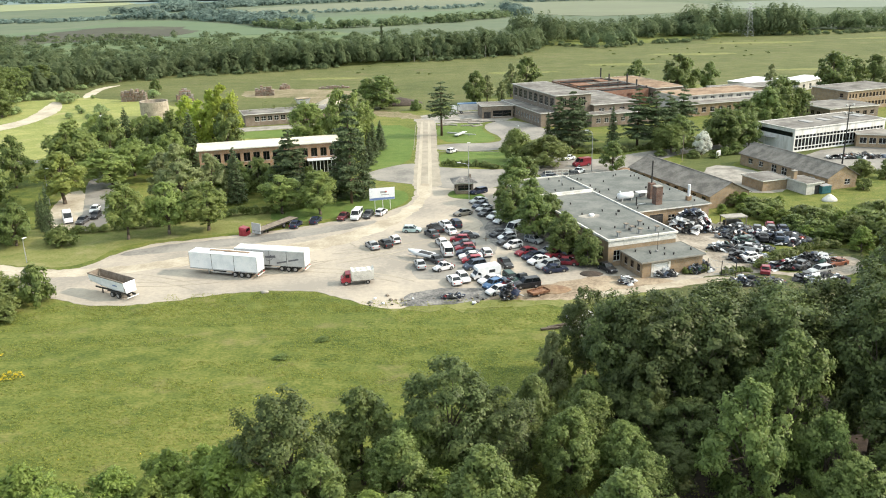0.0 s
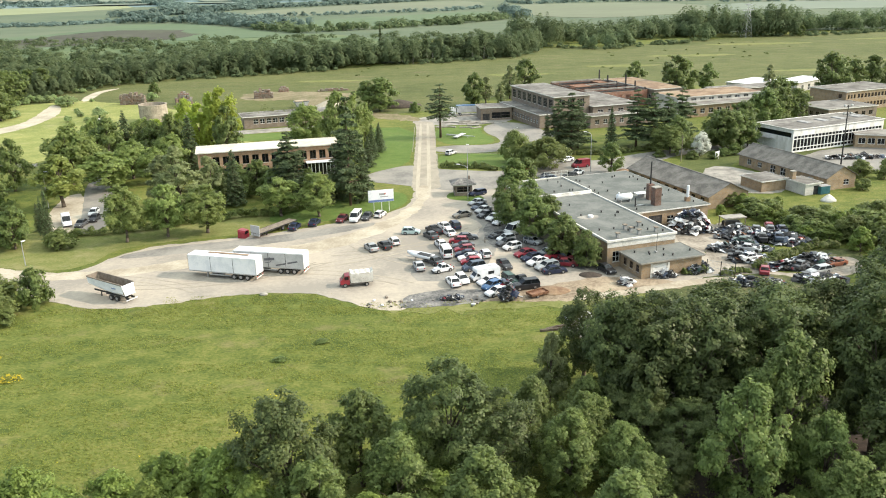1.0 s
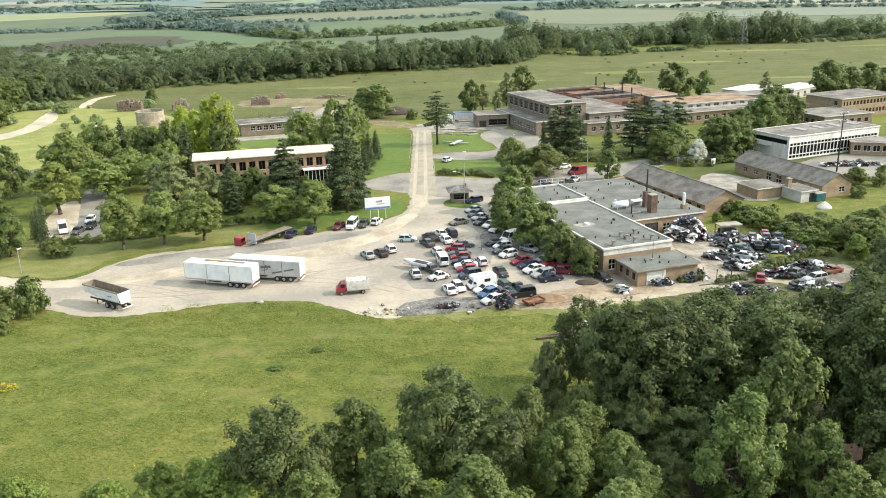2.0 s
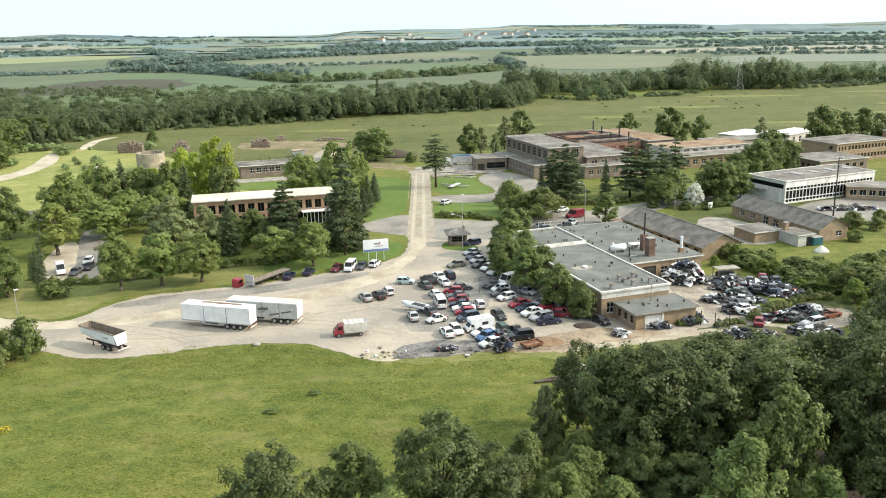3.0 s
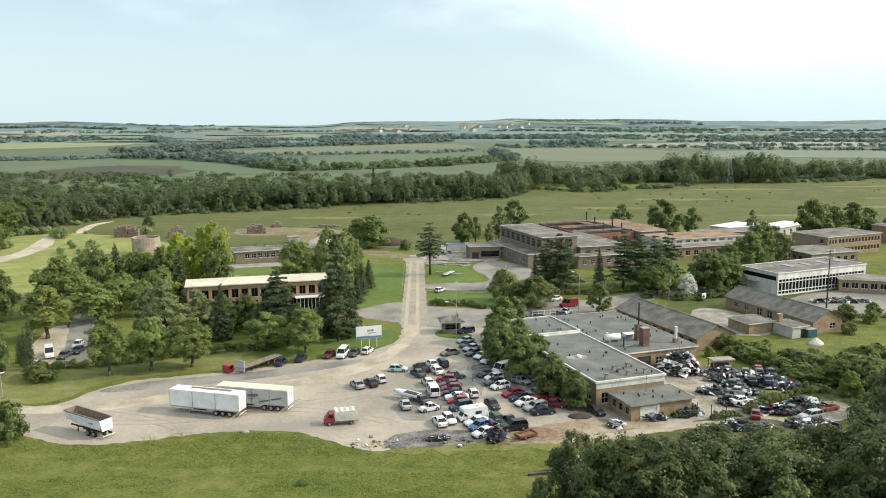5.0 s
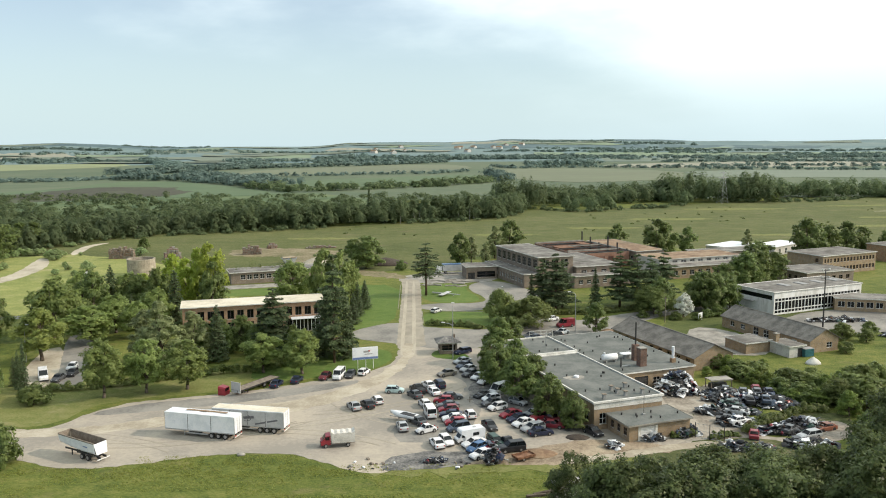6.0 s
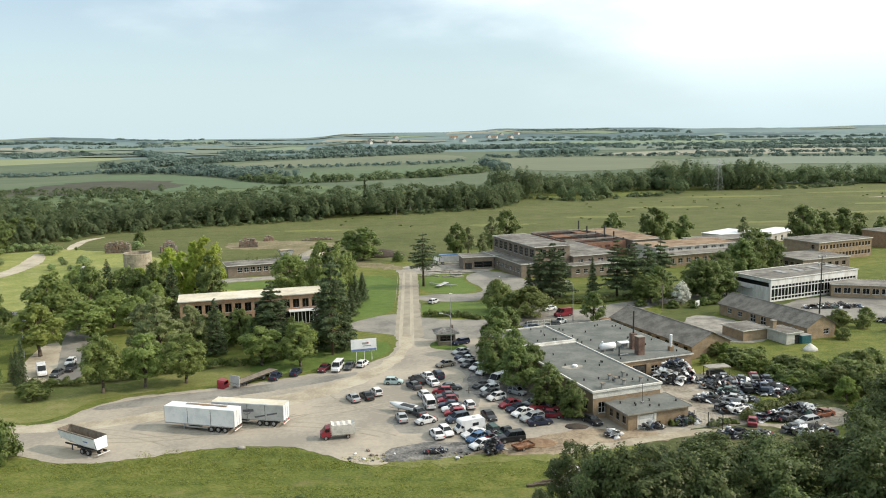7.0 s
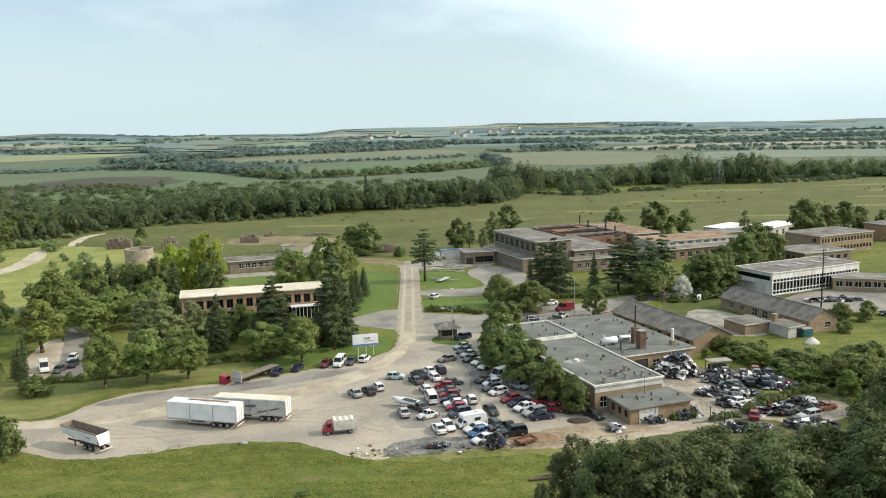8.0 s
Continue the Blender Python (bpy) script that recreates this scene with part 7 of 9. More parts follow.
for x_, y_, h_ in ((-21.9, 68.0, 9.4), (-27.6, 69.0, 8.2), (-32.4, 66.5, 7.8), (-40.6, 66.0, 8.6), (-36.0, 62.5, 8.4), (-24.0, 60.5, 8.8), (-34.0, 70.5, 5.0), (-30.0, 71.5, 6.0), (-25.2, 72.0, 6.5), (-37.5, 67.5, 5.5), (-28.5, 65.0, 7.5), (-18.5, 64.5, 8.5), (-43.0, 63.5, 6.5), (-32.0, 61.0, 6.5), (-7.8, 62.0, 8.0), (-1.8, 66.5, 7.0), (5.2, 59.0, 6.5), (10.0, 60.5, 6.0), (19.0, 60.5, 4.5)):
    tree(FRESH, x_, y_, h_, "bright green young tree at the wood's edge", "wood below", "tree", 1.0)
ash(-5.0, 57.0, 11.0)

# trees along the yard and round the office
for x_, y_, h_, w_ in ((-65.9, 161.4, 12.4, 7.4), (-58.5, 164.6, 11.6, 7.2), (-50.8, 166.8, 11.0, 7.8), (-37.5, 178.5, 9.4, 7.6), (-28.9, 177.3, 10.3, 7.8)):
    crown_tree(MID, x_, y_, h_, w_, "green street tree with a clear trunk on the grass verge", "verge trees")
for x_, y_, h_, w_ in ((-61.0, 182.0, 16.0, 9.6), (-55.6, 187.0, 12.6, 7.6), (-66.5, 188.0, 12.8, 7.6)):
    crown_tree(GRY, x_, y_, h_, w_, "grey green tree in front of the office", "office trees")
for x_, y_, h_, w_ in ((-26.0, 191.5, 14.5, 6.0), (-20.4, 190.5, 15.5, 5.0), (-50.1, 188.6, 13.4, 4.6)):
    crown_tree(SPRUCE, x_, y_, h_, w_, "tall dark spruce beside the office", "conifers", "spruce")
crown_tree(PINE, -22.8, 186.3, 25.5, 8.2, "tall dark ragged spruce beside the office", "conifers", "spruce")
crown_tree(PINE, -37.6, 192.0, 16.8, 9.0, "dark layered conifer before the office", "conifers", "conifer")
crown_tree(TALLPINE, -2.0, 268.5, 17.5, 9.0, "dark open conifer with layered branches beside the road", "conifers", "conifer")
for x_, y_, h_, w_ in ((-31.4, 237.2, 20.5, 8.6), (-27.2, 238.0, 19.5, 7.6), (-24.4, 243.5, 16.0, 5.4), (-25.4, 214.0, 17.0, 6.4), (-42.5, 250.0, 15.5, 10.5)):
    crown_tree(MID, x_, y_, h_, w_, "tall fresh green poplar behind the office", "office trees", "tree")
for x_, y_, h_, w_ in ((-20.9, 253.4, 8.0, 3.2), (-20.6, 247.0, 8.6, 3.4), (-21.8, 237.5, 10.0, 3.4), (-22.0, 226.5, 9.0, 3.2)):
    crown_tree(SPRUCE, x_, y_, h_, w_, "dense dark cypress at the lawn's edge", "conifers", "cypress")
for x_, y_, h_, w_ in ((-25.8, 326.5, 13.4, 12.5), (-31.0, 330.0, 12.0, 10.0)):
    crown_tree(FAROAK, x_, y_, h_, w_, "broad dark green tree by the trodden ground", "far trees")
for x_, y_, h_, w_ in ((-65.6, 241.5, 21.8, 8.2), (-69.6, 243.0, 20.0, 7.2), (-78.5, 249.2, 17.4, 7.6), (-74.0, 247.0, 16.5, 7.0)):
    crown_tree(YEL, x_, y_, h_, w_, "tall yellow green poplar in the park", "park trees")
for x_, y_, h_, w_ in ((-63.4, 236.0, 15.2, 9.0), (-79.6, 237.5, 13.4, 8.5), (-85.5, 240.5, 11.0, 9.5), (-95.2, 230.0, 13.6, 9.6), (-89.0, 246.0, 10.5, 8.5), (-102.5, 240.0, 12.5, 9.5)):
    crown_tree(trng.choice((MID, MIDO)), x_, y_, 1.14 * h_, 0.88 * w_, "dense green park tree", "park trees")
for x_, y_, h_, w_ in ((-98.8, 212.5, 15.4, 12.6), (-85.0, 218.5, 10.4, 10.0), (-93.3, 251.0, 10.8, 9.0), (-77.0, 212.0, 9.5, 8.5), (-75.5, 224.0, 11.0, 9.0), (-109.0, 236.0, 11.0, 9.0)):
    crown_tree(MID, x_, y_, 1.08 * h_, 0.86 * w_, "fresh green park tree beside the car park", "park trees")
for x_, y_, h_, w_ in ((-86.1, 205.9, 10.4, 11.0), (-102.5, 247.4, 11.1, 9.1)):
    crown_tree(MID, x_, y_, h_, w_, "bright fresh green tree beside the lane", "park trees")
crown_tree(YEL, -90.6, 255.7, 10.4, 10.4, "light yellow green tree in the park", "park trees")
crown_tree(SPRUCE, -81.7, 222.4, 9.8, 3.6, "dark brownish spruce in the park", "conifers", "spruce")
crown_tree(PAL, -91.8, 190.5, 12.8, 10.6, "yellowish flowering tree in the park", "park trees")
for x_, y_, h_, w_ in ((-97.1, 248.0, 14.3, 5.6), (-71.7, 228.0, 15.5, 6.0)):
    crown_tree(SPRUCE, x_, y_, h_, w_, "dark brownish spruce in the park", "conifers", "spruce")
for x_, y_, h_, w_ in ((-111.5, 207.5, 14.0, 8.0), (-107.5, 187.0, 12.0, 9.0), (-101.5, 165.0, 8.5, 7.0), (-87.4, 158.3, 9.4, 6.6), (-91.0, 160.5, 7.5, 6.0), (-108.0, 160.0, 10.0, 8.0), (-119.0, 196.0, 13.0, 10.0), (-128.0, 212.0, 13.0, 10.0)):
    crown_tree(MIDO, x_, y_, h_, w_, "dark green tree by the lane", "park trees")
for x_, y_, h_, w_ in ((-83.6, 165.4, 10.9, 2.0), (-86.0, 167.9, 8.5, 1.9), (-88.2, 170.5, 6.5, 1.8)):
    crown_tree(SPRUCE, x_, y_, h_, w_, "slim dark thuja by the car park", "conifers", "thuja")
crown_tree(BUSHD, -68.8, 127.4, 7.4, 4.8, "round dark green tree at the meadow's edge", "edge trees")
for x_, y_, h_ in ((-78.3, 157.8, 4.0), (-80.6, 160.0, 3.0), (-71.8, 121.5, 4.2), (-74.5, 125.0, 5.0), (-70.0, 119.5, 3.0), (-76.5, 129.0, 5.0)):
    tree(BUSH, x_, y_, h_, "light green bush at the meadow's edge", "edge trees", "bush", 1.2)
for x_, y_, h_ in ((-136.4, 325.9, 4.6), (-145.4, 317.7, 2.6), (-137.4, 316.4, 2.2), (-145.7, 329.8, 2.4), (-151.5, 340.5, 2.0), (-163.6, 359.6, 5.2), (-168.1, 364.0, 4.2), (-164.2, 366.9, 3.4), (-178.2, 373.9, 3.6), (-181.7, 372.8, 3.8), (-185.9, 374.2, 3.6), (-186.1, 369.2, 3.0), (-172.8, 332.5, 3.2), (-173.6, 329.6, 3.4), (-194.3, 368.4, 3.4), (-188.3, 365.0, 3.0), (-175.5, 404.9, 2.6), (-178.9, 405.0, 2.6), (-179.0, 380.4, 3.0), (-130.8, 371.6, 4.0), (-158.5, 372.9, 1.6)):
    tree(PALEBUSH, x_, y_, h_, "loose grey green bush on the grass", "bushes", "bush", 1.15)
for x_, y_, h_ in ((-137.6, 395.6, 6.0),):
    tree(BUSHD, x_, y_, h_, "round dark bush beside a brick stack", "bushes", "bush", 0.8)

for x_, y_, h_ in ((-50.0, 195.0, 7.6), (-45.0, 200.0, 7.0), (-42.0, 193.0, 8.0), (-33.5, 194.0, 7.6), (-48.0, 204.0, 6.6), (-54.0, 203.0, 6.8), (-46.5, 197.5, 9.2), (-52.5, 198.0, 9.0), (-41.0, 200.5, 8.4), (-58.0, 199.0, 9.0)):
    tree(MIDO, x_, y_, h_, "dense dark tree close to the office front", "office trees", "tree", 1.0)

# trees along the workshop's west wall
for x_, y_, h_ in ((24.5, 140.5, 7.2), (21.0, 146.5, 8.6), (16.5, 156.5, 9.6), (20.0, 161.5, 8.4), (13.5, 166.0, 9.8), (17.5, 171.5, 9.0), (12.5, 174.5, 8.4), (21.8, 152.0, 7.2)):
    tree(MIDO, x_, y_, h_, "dark green tree shading the workshop wall", "workshop trees", "tree", 1.05)
for x_, y_, h_ in ((15.0, 184.5, 11.0), (18.0, 189.0, 10.0)):
    tree(MIDO, x_, y_, h_, "dark green tree beside the workshop", "workshop trees")
for x_, y_, h_, w_ in ((27.0, 221.5, 8.6, 12.0), (22.8, 224.5, 6.4, 7.0), (19.0, 229.0, 9.4, 7.0)):
    crown_tree(WIL, x_, y_, h_, w_, "light green feathery willow by the side road", "roadside trees")
tree(MIDO, 43.0, 213.0, 8.5, "small green tree by the side road", "roadside trees")
for x_, y_, h_ in ((36.1, 238.0, 18.0), (33.0, 244.0, 15.5), (39.5, 247.0, 14.5), (56.8, 246.0, 17.5), (61.8, 245.5, 16.5), (67.0, 250.0, 15.5), (73.0, 257.0, 16.5)):
    tree(PINE, x_, y_, h_, "tall dark pine before the factory hall", "conifers", "pine", 1.22)
for x_, y_, h_ in ((49.2, 245.5, 12.5), (30.5, 250.0, 10.0)):
    tree(SPRUCE, x_, y_, h_, "dark spruce before the factory hall", "conifers", "spruce")
for x_, y_, h_ in ((66.4, 237.0, 11.0), (62.5, 240.0, 8.0), (80.5, 239.0, 12.5), (84.0, 240.0, 11.5), (88.5, 241.0, 9.5), (81.0, 246.0, 11.0), (92.0, 256.0, 12.0), (104.0, 270.0, 14.0), (110.0, 278.0, 15.5), (114.5, 286.0, 15.5), (119.0, 286.0, 14.0)):
    tree(MIDO, x_, y_, h_, "green tree between the works buildings", "works trees", "tree", 1.1)
crown_tree(WIL, 64.4, 235.6, 8.6, 9.5, "light green feathery tree before the factory hall", "works trees")
for x_, y_, h_ in ((68.5, 228.0, 2.6), (74.5, 227.6, 2.4), (78.4, 231.0, 2.6), (82.0, 232.6, 3.4), (60.0, 231.0, 2.4)):
    tree(BUSHD, x_, y_, h_, "dark hedge bush before the factory hall", "works bushes", "bush", 1.2)
plant(BLOSSOM, 71.8, 231.6, 40, 1.15, "small tree covered in white blossom", "tree", "works trees", "blossom_tree")
for x_, y_, h_ in ((11.5, 336.0, 13.5), (16.5, 341.0, 11.0), (27.0, 352.0, 14.5), (34.0, 358.0, 16.5), (22.0, 335.0, 9.0)):
    tree(trng.choice((FAROAK, GRY)), x_, y_, h_, "dark tree behind the factory hall", "far trees")
for x_, y_, h_ in ((84.0, 372.0, 13.0), (97.0, 352.0, 17.0), (102.0, 356.0, 15.0), (113.0, 362.0, 12.5), (152.0, 330.0, 19.0), (158.0, 336.0, 17.0), (166.0, 340.0, 15.0), (178.0, 350.0, 15.5), (186.0, 352.0, 13.0), (196.0, 352.0, 11.0)):
    tree(FAROAK, x_, y_, h_, "dark green tree behind the works", "far trees")
tree(GRY, 140.0, 362.0, 11.0, "pale grey green tree behind white stores", "far trees")
for x_, y_, h_ in ((63.6, 179.3, 3.5), (64.9, 176.8, 3.6), (65.8, 173.5, 3.4), (62.7, 171.5, 2.6), (65.6, 169.0, 3.4), (68.9, 171.0, 3.6), (66.3, 165.3, 3.4), (68.3, 163.1, 3.6), (69.1, 159.0, 3.8), (73.1, 164.8, 4.0), (73.7, 160.6, 4.6), (71.0, 154.3, 4.0), (75.3, 157.9, 4.4), (73.0, 151.7, 3.8), (76.1, 152.7, 3.4), (69.0, 153.2, 3.2), (72.8, 177.0, 2.6), (78.4, 160.3, 3.0), (58.6, 171.8, 2.4)):
    tree(trng.choice((BUSH, FRESH, BUSH, BUSHD)), x_, y_, h_, "dense green scrub behind the scrap yard", "scrub", "bush", 1.45)
for x_, y_, h_ in ((76.9, 162.5, 4.6), (76.7, 155.8, 5.2), (80.8, 158.8, 5.0), (77.0, 151.4, 5.6), (80.7, 153.7, 6.0), (86.0, 159.8, 6.0), (81.9, 149.9, 6.5), (86.7, 165.3, 4.2), (76.1, 145.6, 5.0), (91.1, 165.0, 5.0)):
    tree(trng.choice((BUSH, FRESH, WIL)), x_, y_, h_, "tall green thicket behind the scrap yard", "scrub", "bush", 1.2)
for x_, y_, h_ in ((103.5, 203.0, 4.6), (108.0, 200.0, 3.6), (113.0, 208.0, 3.8), (116.0, 196.0, 4.0), (98.0, 190.0, 3.0)):
    tree(BUSH, x_, y_, h_, "green bush beside the long shed", "scrub", "bush")
for x_, y_, h_ in ((72.0, 131.0, 6.0), (77.0, 136.0, 7.0), (82.0, 142.0, 6.5), (70.0, 120.0, 8.0), (64.0, 114.0, 8.5), (74.0, 112.0, 11.0), (58.0, 112.0, 7.0)):
    tree(MIDO, x_, y_, h_, "green tree at the scrap yard's edge", "scrub")


# low hedges and grass
def row(pts, step, jitter, seed):
    r_ = random.Random(seed)
    out = []
    for a, b in zip(pts, pts[1:]):
        n = max(1, int(math.dist(a, b) / step))
        out += [(a[0] + (b[0] - a[0]) * (k + r_.random()) / n + r_.uniform(-jitter, jitter), a[1] + (b[1] - a[1]) * (k + r_.random()) / n + r_.uniform(-jitter, jitter)) for k in range(n)]
    return out


def hedge(pts, h, r, seed, label):
    single("hedge", clump_field("hedge", row(pts, r * 0.7, 0.15, seed), r, h * 1.15, 0.17, 300, L_HEDGE, seed), None, Matrix(), label, "hedge", kind="stuff")


hedge([(-1.2, 223.6), (5, 223.4), (10.5, 221.5), (13.5, 218.0)], 1.5, 1.1, 1, "low clipped green hedge by the side road")
hedge([(33, 236.5), (48, 236.5), (60, 241.5), (72, 246)], 1.5, 1.0, 2, "low green hedge along the side road")
hedge([(-84, 165.5), (-74, 167), (-64, 170), (-55, 175), (-46, 178)], 1.8, 1.4, 3, "green hedge beside the car park")
hedge([(-46, 178), (-38, 180), (-30, 186)], 1.6, 1.2, 4, "green hedge before the office")
hedge([(70, 240), (80, 246), (95, 254)], 1.8, 1.3, 5, "clipped hedge between works lawns")
hedge([(-72, 299.0), (-58, 306), (-48, 308)], 5.5, 2.2, 6, "dark hedge behind a low building")
hedge([(53.8, 137.2), (58.6, 141.8), (63.2, 144.4), (68.3, 147.9), (73.8, 148.7)], 1.5, 1.5, 7, "overgrown weeds between scrap rows")
hedge([(47, 134.6), (52, 136.5)], 1.0, 0.8, 8, "weeds beside the gate")
hedge([(40.4, 135.2), (42.7, 136.1), (45.0, 136.9)], 1.0, 0.8, 9, "weeds growing along the annex wall")

grng = np.random.default_rng(4)


def tufts(n, x0, x1, y0, y1, keep, size, material, name, label, low=0.0):
    x, y = grng.uniform(x0, x1, n), grng.uniform(y0, y1, n)
    ok = np.array([keep(a, b) for a, b in zip(x, y)])
    x, y = x[ok], y[ok]
    m = len(x)
    pos = np.stack([x, y, low + grng.uniform(0.0, 0.08, m)], 1)
    nrm = np.stack([grng.normal(size=m), grng.normal(size=m), 2.8 + 0.8 * grng.random(m)], 1)
    single(name, cards(name, pos, nrm, size * (0.5 + grng.random(m)), material, grng, 0.7, soft=np.tile(np.array([0.0, 0.0, 1.0]), (m, 1))), None, Matrix(), label, "grass", kind="stuff")


def in_meadow(x, y):
    edge = 124 + 3.0 * math.sin((x + 50) * 0.09) if x < -14 else 121.0
    return y < edge and noise.noise(Vector((x * 0.07, y * 0.28, 0.5))) + 0.5 * noise.noise(Vector((x * 0.3, y * 0.5, 1.5))) > -0.12


tufts(110000, -95, 40, 58, 127, in_meadow, 0.13, L_GRASS, "grass", "rough tufted green meadow grass")
tufts(14000, -70, 16, 121, 132, lambda x, y: y < 124.5 + (5.5 if -48 < x < -20 else 1.0) and noise.noise(Vector((x * 0.3, y * 0.3, 2))) > -0.1, 0.14, L_GRASS, "grass", "taller green grass along the yard's edge")


def in_yellow(x, y):
    return noise.noise(Vector((x * 0.16, y * 0.22, 7.1))) > 0.32


tufts(1100, -67, -58, 99, 114, in_yellow, 0.20, L_YELLOW, "wildflowers", "yellow wildflowers in the meadow", 0.25)
tufts(500, -52, -15, 72, 100, lambda x, y: noise.noise(Vector((x * 0.3, y * 0.3, 3.3))) > 0.42, 0.13, L_YELLOW, "wildflowers", "scattered yellow wildflowers", 0.2)
for x_, y_ in ((-19.1, 110.5), (-24.2, 104.8)):
    tree(BUSHD, x_, y_, 0.55, "low dark weed clump in the meadow", "bushes", "bush", 3.2)


for x_, y_, h_ in ((-191.8, 365.2, 16), (-195.5, 381.2, 14), (-197.7, 398.6, 13), (-193.2, 402.1, 13), (-198.8, 395.1, 11), (-189.2, 350.4, 17), (-180.2, 328.8, 18), (-174.4, 323.7, 12)):
    tree(FAROAK, x_, y_, h_, "broad green tree at the wood's near corner", "far trees", "tree", 1.25)


# far woods
def scatter(n, x0, x1, near, depth, seed, gap=0.0):
    r_ = random.Random(seed)
    out = []
    for _ in range(n):
        x = r_.uniform(x0, x1)
        y = near(x) + r_.random() ** 1.2 * depth(x)
        if noise.noise(Vector((x * 0.012, y * 0.012, seed))) > gap - 0.55:
            out.append((x, y, hgt(x, y)))
    return out


def lerp_line(pts):
    def f(x):
        for (a, p), (b, q) in zip(pts, pts[1:]):
            if x <= b:
                return p + (q - p) * max(0.0, (x - a)) / (b - a)
        return pts[-1][1]
    return f


edge_w = lerp_line([(-460, 210), (-240, 330), (-196, 372), (-176, 420), (-148, 455), (-90, 474), (-27, 502), (42, 533), (75, 600)])
edge_e = lerp_line([(60, 640), (75, 600), (108, 576), (126, 590), (172, 612), (229, 656), (294, 654), (362, 684), (600, 720)])


def wood(name, places, r, h, card, per, seed, label, leafmat=None):
    single(name, clump_field(name, places, r, h, card, per, leafmat or L_WOOD, seed), None, Matrix(), label, "woodland", kind="stuff")


back_w = lerp_line([(-620, 560), (-284, 552), (-207, 543), (-132, 536), (-58, 528), (6, 524), (75, 560)])
wood("wood_edge", scatter(165, -125, 62, edge_w, lambda x: 20, 1, 0.1), 4.6, 13.5, 0.56, 420, 1, "dense edge of the wood with tall pale trunks")
wood("wood_edge_west", scatter(165, -300, -125, edge_w, lambda x: 20, 41, 0.1), 4.4, 10.6, 0.56, 420, 41, "uneven edge of the wood with pale trunks")
wood("wood_inner", scatter(250, -125, 70, lambda x: edge_w(x) + 14, lambda x: max(8.0, back_w(x) - edge_w(x) - 14), 2), 5.2, 12.8, 0.85, 210, 2, "dense green woodland beyond the meadow")
wood("wood_inner_west", scatter(640, -520, -125, lambda x: edge_w(x) + 14, lambda x: max(8.0, back_w(x) - edge_w(x) - 14), 42), 5.2, 9.8, 0.85, 190, 42, "lower green woodland beyond the meadow")
wood("wood_scrub_back", scatter(640, -560, 40, lambda x: back_w(x) + 4, lambda x: 215, 12, 0.10), 5.4, 5.2, 0.80, 90, 12, "low dark green scrub behind the wood")
trunks = Shape()
for tx_, ty_, tz_ in scatter(55, -290, 60, lambda x: edge_w(x) - 1, lambda x: 6, 9, 0.45):
    trunks.tube((tx_, ty_, -0.2), (tx_ + trng.uniform(-0.6, 0.6), ty_, trng.uniform(4, 9)), 0.17, 0.08, 5)
single("birch_trunks", trunks, M_CONC, Matrix(), "pale slender trunks along the wood's edge", "tree trunks", kind="stuff")
wood("wood_scrub", scatter(520, -300, 560, lambda x: (edge_w(x) if x < 70 else edge_e(x)) - 9, lambda x: 15, 3, 0.2), 2.4, 3.0, 0.5, 120, 3, "low scrub along the wood's edge")
wood("wood_east", scatter(190, 52, 205, edge_e, lambda x: 80, 4, 0.50), 4.8, 10.5, 0.62, 330, 4, "loose trees at the far meadow's edge")
wood("wood_east_back", scatter(220, 60, 215, lambda x: edge_e(x) + 40, lambda x: 90, 5, 0.0), 6.2, 12.0, 0.85, 190, 5, "belt of trees behind the far meadow")
wood("meadow_scrub", scatter(110, -60, 420, lambda x: 430 + 0.25 * abs(x), lambda x: 170, 21, 0.5), 1.2, 0.8, 0.4, 24, 21, "small dark shrubs dotted over the far meadow", L_HEDGE)
wood("wood_corner", scatter(26, 50, 84, lambda x: 600, lambda x: 50, 14), 5.5, 21.0, 0.75, 400, 14, "tall trees at the corner of the wood")
wood("wood_tall", scatter(100, 188, 272, lambda x: 648, lambda x: 55, 6), 6.0, 20.0, 0.8, 300, 6, "taller clump of trees in the wood")
wood("wood_belt", scatter(430, 262, 760, lambda x: max(edge_e(x), 690), lambda x: 60, 7, 0.1), 6.6, 13.5, 0.8, 220, 7, "long belt of trees beyond the far meadow")
